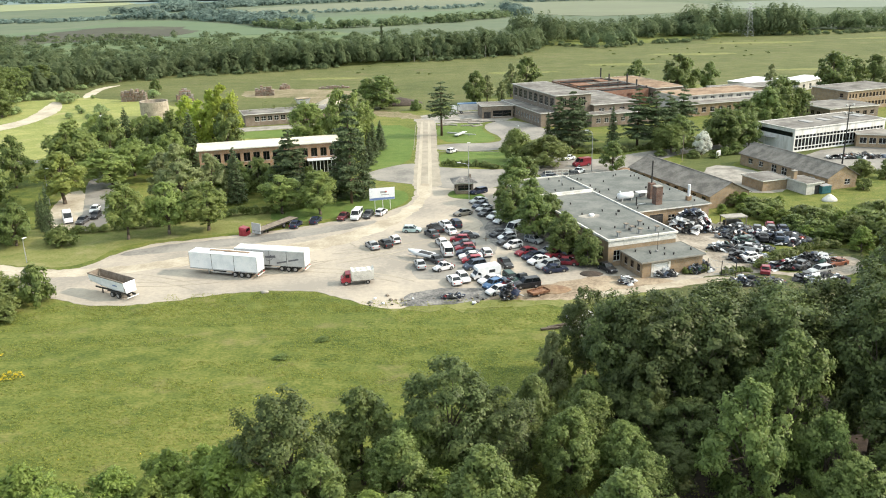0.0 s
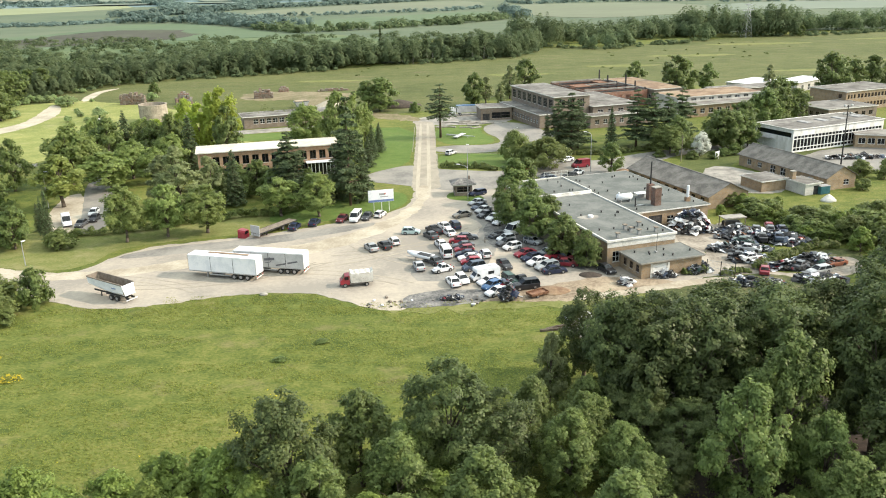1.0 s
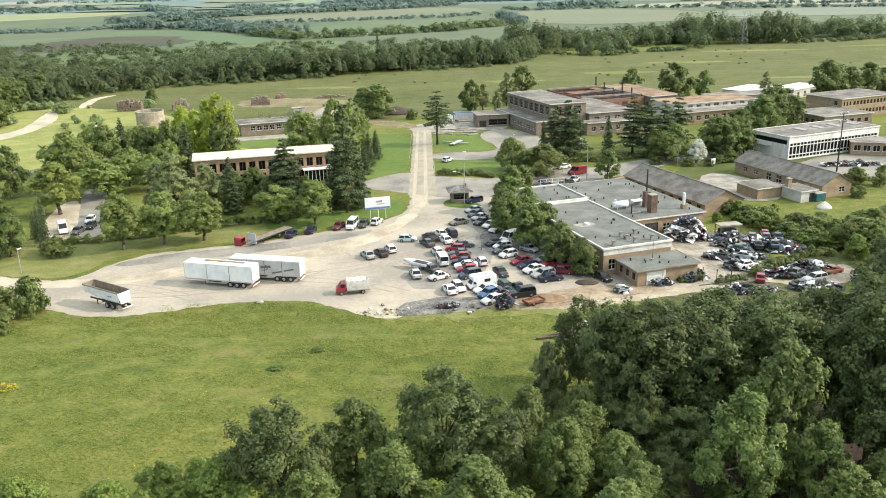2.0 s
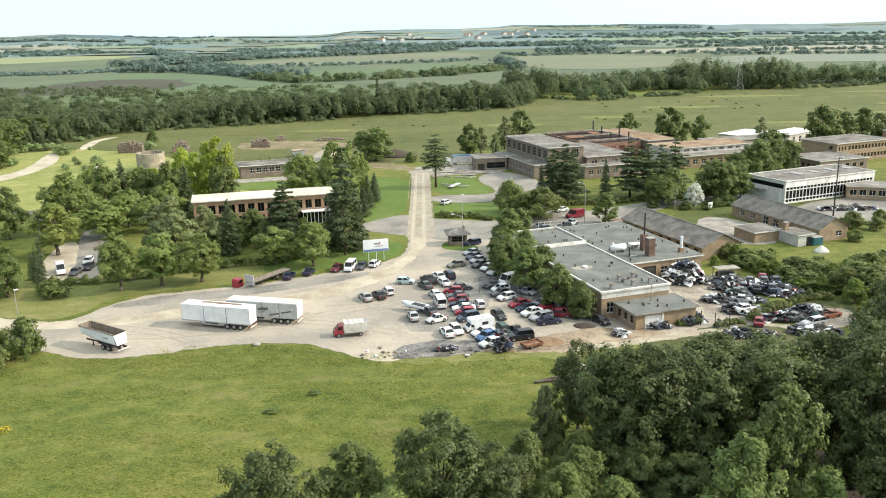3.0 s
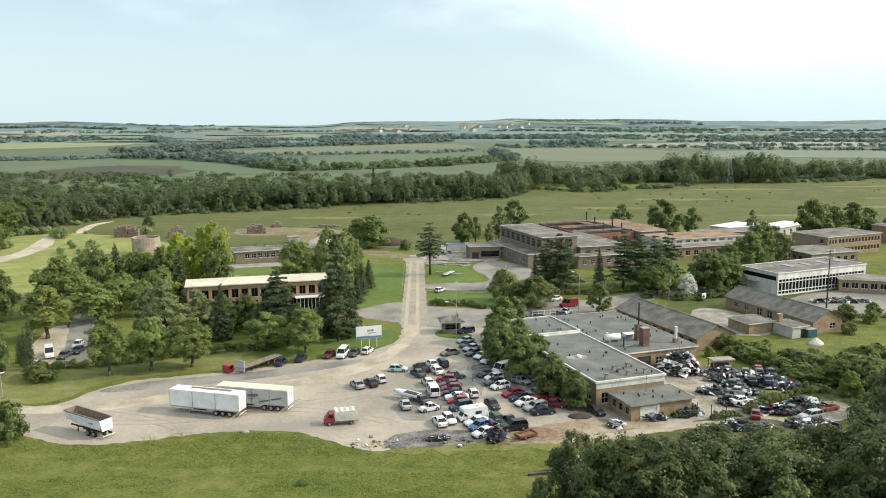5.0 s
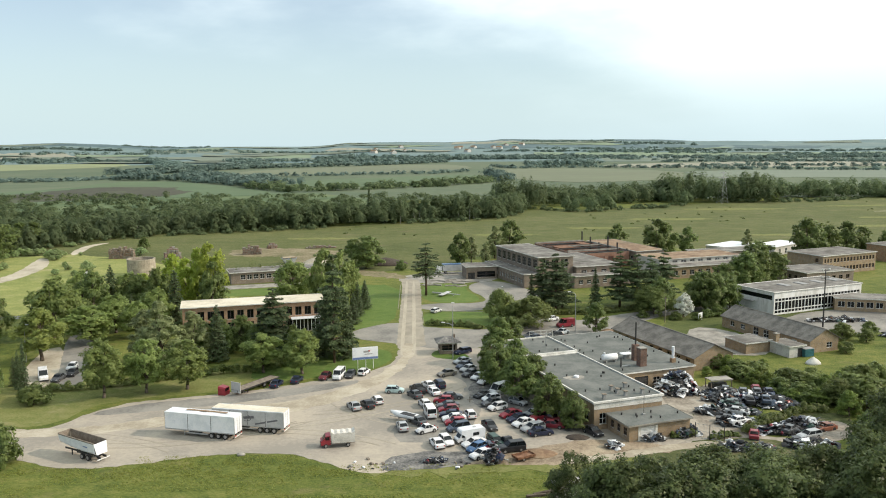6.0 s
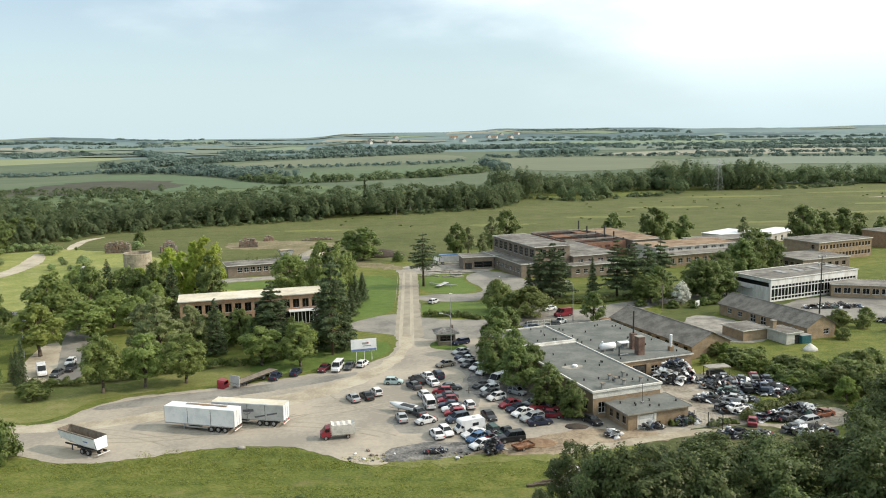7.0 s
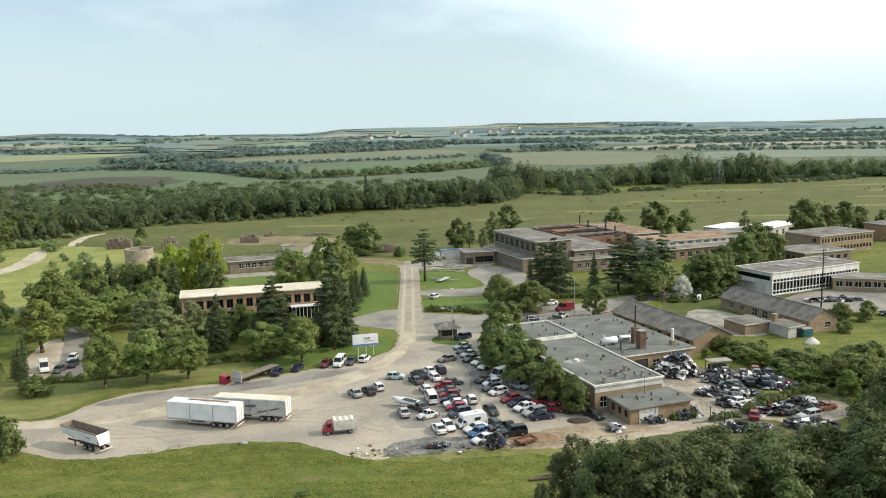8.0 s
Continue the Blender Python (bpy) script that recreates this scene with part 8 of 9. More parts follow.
for k, (line, h_, r_, n_) in enumerate((([(-640, 1080), (-504, 1060), (-430, 1130)], 4.5, 7, 3), ([(-500, 1289), (-418, 1325), (-350, 1678)], 10, 10, 4), ([(-423, 1106), (-316, 1068), (-250, 990), (-175, 880)], 10, 8, 4),
                                        ([(-353, 1193), (-268, 1080), (-204, 1000)], 9, 8, 3), ([(-276, 1102), (-214, 1175), (5, 1248), (63, 1322)], 6, 6, 1), ([(-432, 1380), (-301, 1545), (-146, 1640), (28, 1840)], 9, 9, 2),
                                        ([(-198, 900), (-141, 821), (-77, 850), (4, 900), (67, 985)], 8, 7, 3), ([(113, 1517), (145, 1445), (292, 1470), (390, 1405), (614, 1500), (900, 1380)], 7, 8, 1), ([(185, 1532), (328, 1650)], 12, 11, 3),
                                        ([(80, 1183), (91, 1126), (85, 1000)], 11, 8, 2), ([(567, 2037), (1067, 2051)], 8, 10, 1), ([(10, 2077), (252, 2093), (542, 2208)], 9, 10, 2), ([(-1076, 2180), (-897, 2120), (-640, 1960)], 8, 10, 2),
                                        ([(-744, 2146), (-582, 1814), (-447, 1420)], 11, 10, 3), ([(-261, 1850), (10, 2077)], 9, 10, 2), ([(430, 1345), (900, 1190)], 7, 8, 1), ([(480, 1770), (980, 1690)], 8, 10, 1),
                                        ([(300, 2250), (700, 2150), (1300, 1950)], 9, 11, 1), ([(620, 1840), (780, 1800)], 12, 12, 4), ([(1000, 2300), (1700, 2000)], 11, 12, 2), ([(-1500, 2250), (-900, 2220)], 10, 12, 2),
                                        ([(-700, 3080), (-60, 2980)], 9, 14, 1), ([(-300, 2200), (100, 2150), (420, 2250)], 11, 13, 3), ([(200, 2900), (1000, 2800), (1900, 2500)], 8, 14, 1), ([(-2000, 3300), (-1200, 3250)], 10, 16, 2))):
    pts_ = []
    for q in range(n_):
        pts_ += [(a + q * 3, b + q * 14, hgt(a, b)) for a, b in row(line, r_ * 1.1, r_ * (0.5 + q), 60 + k * 7 + q)]
    # lines beyond 1000 m take the leaf with haze in its colour
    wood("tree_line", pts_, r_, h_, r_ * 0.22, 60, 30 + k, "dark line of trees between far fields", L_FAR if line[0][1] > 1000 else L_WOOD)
tree(SPRUCE, -40.0, 535.0, 24.0, "slim dark poplar standing out of the wood", "far trees", "poplar", 0.5)
tree(FAROAK, 268.0, 640.0, 9.0, "single dark bush on the far meadow", "far trees", "bush", 1.0)
tree(BUSHD, -12.0, 322.0, 4.5, "dark round bush beside the road's end", "bushes", "bush", 0.9)

# ---- small things ----
def billboard(x, y, heading):
    t = thing("billboard", pose(x, y, 0.03, 0, 0, heading), "white billboard with faded print on three posts", "billboard")
    for k in (-1.7, 0.1, 1.8):
        part("post", Shape().tube((k, 0.1, -0.2), (k, 0.1, 3.2), 0.07, n=8), M_FRAMEW, t)
    part("panel", Shape().box(-2.9, 2.9, -0.06, 0.06, 2.2, 5.0, 0.02), M_WHITE, t)
    part("lower_strip", Shape().box(-2.85, 2.85, -0.075, -0.063, 2.25, 2.75), M_BLUEPRINT, t, "blue lower strip")
    part("printed_bar", Shape().box(-0.4, 0.9, -0.075, -0.063, 3.75, 4.2), M_PANEL, t, "grey printed bar")
    part("printed_bar", Shape().box(0.7, 1.1, -0.075, -0.063, 3.9, 4.25), M_REDPRINT, t, "red printed bar")
    part("printed_bar", Shape().box(-0.2, 1.6, -0.075, -0.063, 3.3, 3.5), M_PANEL, t, "grey printed bar")


billboard(-15.2, 180.6, 15.0)


def street_lamp(x, y, h, heading, arm=1.6, label="grey steel street lamp with curved arm"):
    t = thing("street_lamp", pose(x, y, 0, 0, 0, heading), label, "lamp", "street lamps")
    part("pole", Shape().path([(0, 0, -0.3), (0, 0, h * 0.55), (0, 0, h - 0.8)], [0.11, 0.085, 0.06], 8), M_METAL, t)
    if arm:
        part("arm", Shape().path([(0, 0, h - 0.8), (arm * 0.25, 0, h - 0.25), (arm, 0, h)], [0.06, 0.05, 0.045], 7), M_METAL, t)
    part("lamp_head", Shape().box(arm - 0.35, arm + 0.5, -0.17, 0.17, h - 0.05, h + 0.14, 0.05), M_FRAMEW, t, "pale lamp head")


street_lamp(37.7, 214.0, 10.8, 165)
street_lamp(4.6, 188.4, 8.6, 170, 2.2)
street_lamp(20.9, 244.0, 7.0, 90, 0.0)
street_lamp(5.3, 215.0, 8.0, 0, 0.0)
street_lamp(-80.4, 147.8, 4.8, 60, 0.3)
street_lamp(-94.6, 189.0, 9.0, 0, 0.6)


def mast(x, y, h):
    t = thing("floodlight_mast", pose(x, y, 0, 0, 0, 20), "dark lattice-like mast with floodlights", "mast")
    part("pole", Shape().path([(0, 0, -0.3), (0.05, 0, h * 0.5), (0, 0, h)], [0.22, 0.17, 0.11], 8), M_DARKMETAL, t)
    for z in (h - 2.4, h - 0.3):
        part("crossarm", Shape().box(-1.3, 1.3, -0.06, 0.06, z - 0.06, z + 0.06), M_DARKMETAL, t)
        for s in (-1, 1):
            part("floodlight", Shape().box(s * 1.15 - 0.3, s * 1.15 + 0.3, -0.32, 0.05, z + 0.05, z + 0.5, 0.05), M_TRAILER, t, "pale floodlight")


mast(105.1, 216.9, 15.8)


def utility_pole(x, y, h):
    single("utility_pole", Shape().path([(0, 0, -0.3), (0, 0, h)], [0.13, 0.08], 8).box(-0.6, 0.6, -0.05, 0.05, h - 0.7, h - 0.58), M_WOOD, pose(x, y, 0), "slim weathered wooden utility pole", "pole", "utility poles")


utility_pole(64.5, 224.5, 7.5)
utility_pole(7.0, 156.0, 1.2)

# concrete tank
tank_t = thing("concrete_tank", pose(-111.5, 316.0, 0), "round open concrete tank beyond the trees", "tank")
ts = Shape()
tn = 32
for r0_, r1_ in ((5.2, 4.85),):
    ring = lambda r, z: [(math.cos(i * math.tau / tn) * r, math.sin(i * math.tau / tn) * r, z) for i in range(tn)]
    ts.loft([ring(5.2, -0.3), ring(5.2, 6.3), ring(4.8, 6.3), ring(4.8, 1.0)], False)
part("wall", ts, M_TANK, tank_t)
part("rim", Shape().loft([ring(5.3, 6.05), ring(5.3, 6.4), ring(4.75, 6.4), ring(4.75, 6.05)], False), M_TANK, tank_t)
part("floor", Shape().prism([(p[0], p[1]) for p in ring(4.85, 0)], -0.2, 1.0), M_OIL, tank_t)


# stacks of old bricks and timber beyond the meadow
def brick_stack(x, y, w, d, h, seed, material, label):
    t = thing("brick_stack", pose(x, y, 0, 0, 0, seed * 17 % 30), label, "brick stack", "brick stacks")
    r_ = random.Random(seed)
    n, m = int(w / 1.15), max(1, int(d / 1.15))
    loads = [Shape().box(-0.55, 0.55, -0.52, 0.52, 0, 0.62, 0.05).mesh("pallet_load", q) for q in (material, M_BRICKOLD, M_WOOD)]
    for i in range(n):
        for j in range(m):
            rise = h * (1 - 0.25 * abs(2 * i / max(1, n - 1) - 1) ** 2) * r_.uniform(0.6, 1.05)
            for k in range(int(rise / 0.66)):
                part("pallet_load", loads[r_.choice((0, 0, 1, 1, 2))], None, t, at=pose(-w / 2 + 1.18 * i + r_.uniform(-0.18, 0.18), 1.18 * j + r_.uniform(-0.15, 0.15), 0.64 * k, r_.uniform(-5, 5) * (k > 2), r_.uniform(-5, 5) * (k > 2), r_.uniform(-14, 14)))


brick_stack(-135.0, 361, 11.0, 4.5, 6.0, 2, M_BRICKB, "stacks of old terracotta bricks on grass")
brick_stack(-112, 360, 8.0, 4, 5.4, 3, M_CONC, "stacks of grey blocks and brown bricks on grass")
brick_stack(-80, 371, 9, 4, 5.0, 4, M_BRICKB, "stacks of old terracotta bricks on trodden earth")
brick_stack(-75, 392, 5, 3, 3.4, 5, M_BRICKB, "small grey stack on trodden earth")
brick_stack(-52, 391, 14, 3, 1.6, 6, M_WOOD, "low stacks of timber on trodden earth")


def heap(name, x, y, r, h, material, label, seed, stretch=1.0, rot=0):
    """A loose conical heap with an uneven foot."""
    s = Shape()
    n, rings = 22, []
    for z, q in ((-0.1, 1.0), (0.25, 0.86), (0.55, 0.58), (0.82, 0.30), (1.0, 0.06)):
        rings.append([(math.cos(a) * r * q * stretch * (1 + 0.22 * noise.noise(Vector((math.cos(a) * 1.6, math.sin(a) * 1.6, seed + z)))),
                       math.sin(a) * r * q * (1 + 0.22 * noise.noise(Vector((math.cos(a) * 1.6, math.sin(a) * 1.6, seed + z)))), z * h) for a in (i * math.tau / n for i in range(n))])
    s.loft(rings)
    return single(name, s, material, pose(x, y, 0.03, 0, 0, rot), label, "heap", kind="", smooth=True)


heap("sand_mound", 86.0, 181.2, 1.5, 1.5, M_SAND2, "white sand heap on the grass", 1, 1.3, 20)
heap("earth_mound", -19.0, 338.0, 6.0, 2.8, M_SOIL, "brown earth heap beside the road's end", 2, 1.5)
heap("earth_mound", -47.5, 338.0, 5.5, 3.2, M_PALESAND, "pale yellow sand heap on trodden ground", 3, 1.4)
heap("earth_mound", 24.4, 136.2, 1.5, 0.55, M_SOIL, "small dark brown heap beside the workshop", 4, 1.4)
heap("rubble_mound", 16.8, 129.0, 2.2, 0.7, M_TERRA, "reddish rubble heap at the yard's edge", 5, 1.5)

heap("rubble_mound", 19.2, 220.1, 1.6, 0.8, M_REDTARP, "faded orange tarpaulin heap beside the side road", 7, 1.5, 20)
heap("rubble_mound", 21.7, 221.2, 1.3, 0.6, M_REDTARP, "faded orange tarpaulin heap beside the side road", 6, 1.5, 20)
heap("rubble_mound", 46.5, 214.8, 1.5, 0.7, M_TERRA, "heap of broken orange tiles behind the workshop", 5, 1.5, 20)
heap("rubble_mound", 47.2, 210.9, 1.2, 0.5, M_SAND2, "small heap of pale rubble behind the workshop", 15, 1.5, 20)

# steel skip on the trodden ground, a simple stand-in for a grey blue machine
skip = thing("skip", pose(-59.5, 343.0, 0.04, 0, 0, 25), "grey blue steel skip standing in for a machine on trodden earth", "skip")
part("body", Shape().loft([[(-2.0, -1.2, 0.15), (2.0, -1.2, 0.15), (2.0, 1.2, 0.15), (-2.0, 1.2, 0.15)], [(-3.2, -1.4, 2.3), (3.0, -1.4, 2.3), (3.0, 1.4, 2.3), (-3.2, 1.4, 2.3)]]), PAINT["silver"], skip)
part("load", Shape().box(-2.9, 2.7, -1.2, 1.2, 2.2, 2.7, 0.15), M_DIRT, skip, "brown earth load")
for s_ in (-1.45, 1.45):
    part("rim", Shape().box(-3.2, 3.0, s_ - 0.06, s_ + 0.06, 2.2, 2.36, 0.02), PAINT["slate"], skip)
for s_ in (-0.9, 0.9):
    part("skid", Shape().box(-2.0, 2.0, s_ - 0.1, s_ + 0.1, -0.02, 0.16), M_DARKMETAL, skip)


# concrete slabs and logs before the hall
for k in range(16):
    r_ = random.Random(200 + k)
    single("concrete_slab", Shape().box(-2.2, 2.2, -0.35, 0.35, 0, 0.35, 0.04), M_CONC, pose(r_.uniform(-2, 20), r_.uniform(284, 298), 0.04, 0, 0, r_.uniform(-30, 40)), "pale concrete slab lying on trodden ground", "slab", "concrete slabs")
plane_t = thing("display_frame", pose(4.5, 268.0, 0.02, 0, 0, -25), "pale metal frame lying on the lawn", "frame")
part("bar", Shape().tube((-5, 0, 0.6), (5, 0, 0.6), 0.28, 0.12, 8), M_TRAILER, plane_t)
part("bar", Shape().box(-1.2, 0.4, -3.6, 3.6, 0.55, 0.75, 0.05), M_TRAILER, plane_t)
part("leg", Shape().box(-0.5, -0.3, -0.1, 0.1, -0.1, 0.6), M_METAL, plane_t)
part("leg", Shape().box(2.5, 2.7, -0.1, 0.1, -0.1, 0.6), M_METAL, plane_t)


# roof furniture of the workshop
def on_roof(u, v, z):
    p = Vector((28.0, 139.6)) + V19 * v + U19 * u
    return pose(p.x, p.y, z, 0, 0, A19)


sheet_stain = ragged(smooth_loop([(-2.4, 0.2), (-1.2, -1.3), (1.0, -1.5), (2.3, -0.5), (1.8, 1.1), (0.2, 1.5), (-1.6, 1.3)], 2), 0.35, 0.4, 5)
single("roof_stain", Shape().prism(sheet_stain, -0.01, 0.006), M_CONC, on_roof(15.1, 4.4, 4.97), "pale dried puddle stain round a roof vent", "stain", kind="structure")
chim = thing("chimney", on_roof(20.4, 23.0, 4.12), "square brick chimney on the flat roof", "chimney", "chimneys")
part("shaft", Shape().box(-0.75, 0.75, -0.75, 0.75, -0.02, 3.7), M_BRICKC, chim)
part("cap", Shape().box(-0.85, 0.85, -0.85, 0.85, 3.7, 3.88, 0.03), M_CONC, chim)
chim2 = thing("chimney", on_roof(24.6, 24.2, 4.12), "brick chimney carrying a tall dark flue", "chimney", "chimneys")
part("shaft", Shape().box(-0.6, 0.6, -0.6, 0.6, -0.02, 3.4), M_BRICKC, chim2)
part("flue", Shape().tube((0, 0, 3.4), (0, 0, 8.2), 0.16, n=10), M_DARKMETAL, chim2, "dark steel flue")
tank2 = thing("roof_tank", on_roof(25.3, 18.4, 4.12), "white horizontal tank on the flat roof", "tank")
part("vessel", Shape().loft([[(x_, math.cos(i * math.tau / 16) * q, 1.05 + math.sin(i * math.tau / 16) * q) for i in range(16)] for x_, q in ((-1.75, 0.35), (-1.6, 0.7), (1.6, 0.7), (1.75, 0.35))]), M_WHITE, tank2, "", True)
for s_ in (-1.1, 1.1):
    part("saddle", Shape().box(s_ - 0.1, s_ + 0.1, -0.7, 0.7, -0.01, 0.6), M_METAL, tank2)
part("filler", Shape().tube((-1.3, 0, 1.6), (-1.3, 0, 2.15), 0.2, n=10), M_WHITE, tank2)
ven = thing("roof_unit", on_roof(26.8, 23.4, 4.12), "white roof ventilation unit", "roof unit")
part("casing", Shape().box(-0.55, 0.55, -0.5, 0.5, -0.01, 0.9, 0.04), M_PANEL, ven)
part("cover", Shape().box(-1.3, 1.3, -0.9, 0.9, 0.9, 1.05, 0.03), M_WHITE, ven)
flu = thing("flue", on_roof(20.9, 18.4, 4.12), "short dark roof flue", "flue")
part("pipe", Shape().tube((0, 0, -0.02), (0, 0, 1.9), 0.14, n=8), M_DARKMETAL, flu)
part("duct", Shape().box(0.1, 2.2, -0.14, 0.14, 0.05, 0.3, 0.03), M_METAL, flu)
flu2 = thing("flue", on_roof(20.3, 30.6, 4.12), "white roof flue on an orange base", "flue")
part("base", Shape().box(-0.5, 0.5, -0.4, 0.4, -0.02, 0.9), M_TERRA, flu2)
part("pipe", Shape().tube((0, 0, 0.9), (0, 0, 3.4), 0.3, n=10), M_WHITE, flu2)
for k, (u_, v_) in enumerate(((5.5, 6.7), (3.6, 6.8), (6.1, 10.0), (1.8, 7.4), (1.5, 2.8), (1.9, 11.0))):
    vt = thing("roof_vent", on_roof(u_, v_, 4.97), "small square vent with a flat cap on the roof", "vent", "roof vents")
    part("shaft", Shape().box(-0.24, 0.24, -0.24, 0.24, -0.02, 0.85), M_PANEL, vt)
    part("cap", Shape().box(-0.40, 0.40, -0.40, 0.40, 0.85, 0.97, 0.02), M_WOOD, vt)
rdome = thing("roof_dome", on_roof(15.1, 4.8, 4.97), "white round roof vent in a pale stain", "vent")
part("dome", Shape().loft([[(math.cos(i * math.tau / 16) * q, math.sin(i * math.tau / 16) * q, z_) for i in range(16)] for z_, q in ((-0.02, 0.55), (0.3, 0.55), (0.42, 0.45), (0.46, 0.1))]), M_WHITE, rdome)
ant = thing("antenna", on_roof(-3.2, 8.0, 2.97), "thin antenna on the annex roof", "antenna")
part("rod", Shape().tube((0, 0, -0.02), (0, 0, 3.6), 0.04, n=6), M_DARKMETAL, ant)
part("base", Shape().box(-0.25, 0.25, -0.25, 0.25, -0.01, 0.25, 0.03), M_PANEL, ant)
ant2 = thing("antenna", on_roof(38.1, 9.8, 5.32), "thin antenna on the rear roof", "antenna")
part("rod", Shape().tube((0, 0, -0.02), (0, 0, 3.0), 0.05, n=6), M_METAL, ant2)


# small dark roof stubs
srng = random.Random(77)
stub_mesh = Shape().tube((0, 0, -0.02), (0, 0, 0.34), 0.13, n=8).tube((0, 0, 0.34), (0, 0, 0.42), 0.22, 0.14, 8).mesh("roof_stub", M_DARKMETAL)
for u0_, u1_, v0_, v1_, z_, n_ in ((1, 30, 1, 13, 4.97, 15), (33, 44, 1, 12.5, 5.32, 9), (18.5, 48, 16, 32, 4.12, 26), (-6.8, -1.0, 3.2, 14.2, 2.97, 7)):
    for k in range(n_):
        single("roof_stub", stub_mesh, None, on_roof(srng.uniform(u0_, u1_), srng.uniform(v0_, v1_), z_), "small dark ventilation stub on the flat roof", "vent", "roof stubs")


# scrap heaps: crushed panels, tyres and frames
def scrap(x, y, rx, ry, h, n, seed, label, white=0, rot=0, big=0.35):
    """A heap of bent bonnets, doors, engines, tyres and bars over a dark core."""
    t = thing("scrap_heap", pose(x, y, 0.03, 0, 0, rot), label, "scrap heap", "scrap heaps")
    r_ = random.Random(seed)
    groups = {}
    cols = [(PAINT["black"], 8), (PAINT["grey"], 8), (PAINT["white"], 3), (PAINT["silver"], 4), (PAINT["slate"], 3), (M_RUST, 2), (PAINT["navy"], 2), (PAINT["darkred"], 1), (PAINT["green"], 1), (M_DARKMETAL, 8), (M_RUBBER, 4)]
    bag = [m for m, k in cols for _ in range(k)] + [PAINT["white"]] * white
    for k in range(n):
        a, q = r_.uniform(0, math.tau), r_.random() ** 0.5
        px_, py_ = math.cos(a) * q * rx, math.sin(a) * q * ry
        top = h * (1 - q ** 2) * r_.uniform(0.3, 1.05)
        m = r_.choice(bag)
        s = groups.setdefault(m.name, (m, Shape()))[1]
        k0 = len(s.v)
        kind = r_.random()
        if kind < 0.55:      # curved bonnet, wing or door
            w, d = (r_.uniform(0.25, 0.6), r_.uniform(0.16, 0.4)) if r_.random() > big else (r_.uniform(0.65, 0.95), r_.uniform(0.45, 0.7))
            b = r_.uniform(0.08, 0.28) * w
            rows = []
            for yy, lift in ((-d, 0.0), (-d * 0.4, b * 0.6), (d * 0.4, b * 0.6), (d, 0.0)):
                up = [(-w, lift - b), (-w * 0.5, lift), (w * 0.5, lift), (w, lift - b)]
                rows.append([(xx, yy, zz) for xx, zz in up] + [(xx, yy, zz - 0.04) for xx, zz in reversed(up)])
            s.loft(rows)
        elif kind < 0.72:    # engine block with a gearbox
            w = r_.uniform(0.18, 0.36)
            s.box(-w, w, -w * 0.7, w * 0.7, -0.25, 0.22, 0.07).tube((w, 0, -0.05), (w + 0.45, 0, -0.12), 0.15, 0.07, 7)
        elif kind < 0.84:    # tyre
            rings = [[(math.cos(i * math.tau / 10) * q_, math.sin(i * math.tau / 10) * q_, z_) for i in range(10)] for z_, q_ in ((-0.09, 0.18), (-0.10, 0.29), (0.10, 0.29), (0.09, 0.18))]
            s.loft(rings, False)
        else:                # bar or pipe
            s.tube((-r_.uniform(0.4, 1.2), 0, 0), (r_.uniform(0.4, 1.2), 0, 0), r_.uniform(0.03, 0.08), n=5)
        s.moved(pose(px_, py_, 0.25 + top, r_.uniform(-40, 40), r_.uniform(-40, 40), r_.uniform(0, 360)), k0)
    for m, s in groups.values():
        part("scrap", s, m, t, kind="stuff")
    core = Shape()
    rings = []
    for z, q in ((-0.05, 0.95), (0.35, 0.76), (0.7, 0.45), (0.85, 0.05)):
        rings.append([(math.cos(i * math.tau / 18) * rx * q * r_.uniform(0.85, 1.0), math.sin(i * math.tau / 18) * ry * q * r_.uniform(0.85, 1.0), z * h) for i in range(18)])
    core.loft(rings)
    part("core", core, M_DARKMETAL, t, "dark tangle of scrap")


scrap(48.8, 161.1, 4.6, 3.4, 4.4, 330, 1, "tall heap of scrapped white and dark car panels beside the workshop", 16, 0, 0.6)
scrap(57.1, 158.5, 4.5, 2.0, 1.3, 170, 2, "row of dark engines and bonnets in the scrap yard", 2, -8, 0.35)
scrap(59.6, 154.5, 7.0, 2.6, 1.7, 330, 3, "wide heap of stacked dark car bodies and bonnets", 0, -12, 0.35)
scrap(64.4, 152.9, 6.0, 3.2, 1.7, 300, 4, "heap of dark car parts and engines in the scrap yard", 0, -20, 0.35)
scrap(54.7, 148.2, 6.0, 2.0, 1.4, 230, 5, "row of grey and green bonnets in the scrap yard", 2, -5, 0.35)
scrap(54.1, 142.1, 3.4, 1.7, 1.3, 150, 6, "low heap of white and dark parts beside the gate", 6, 0, 0.5)
scrap(59.1, 137.6, 4.6, 1.6, 1.1, 190, 7, "row of small white and rusty scrap parts", 2, 0, 0.2)
scrap(64.9, 139.8, 4.6, 2.2, 1.7, 200, 8, "heap of bent silver panels round an estate car", 2, 0, 0.5)
scrap(62.6, 130.6, 4.2, 1.6, 1.1, 150, 9, "white and dark panels at the trees' edge", 3, 0, 0.5)
scrap(49.5, 130.0, 3.2, 1.4, 1.3, 120, 10, "dark stripped axles lying on the dirt", 0, 0, 0.1)
scrap(53.1, 129.8, 3.0, 1.2, 0.9, 100, 11, "rusty frames lying on the dirt", 0, 0, 0.1)
scrap(44.5, 138.5, 1.0, 2.8, 1.3, 90, 12, "dark scrap leaning by the annex wall", 0, 25, 0.1)
scrap(9.4, 125.8, 1.5, 1.2, 2.3, 110, 13, "dark tangled chassis and pipes at the yard's edge", 0, 0, 0.1)
scrap(9.6, 132.0, 1.8, 1.2, 0.9, 60, 14, "dark car parts between parked cars")
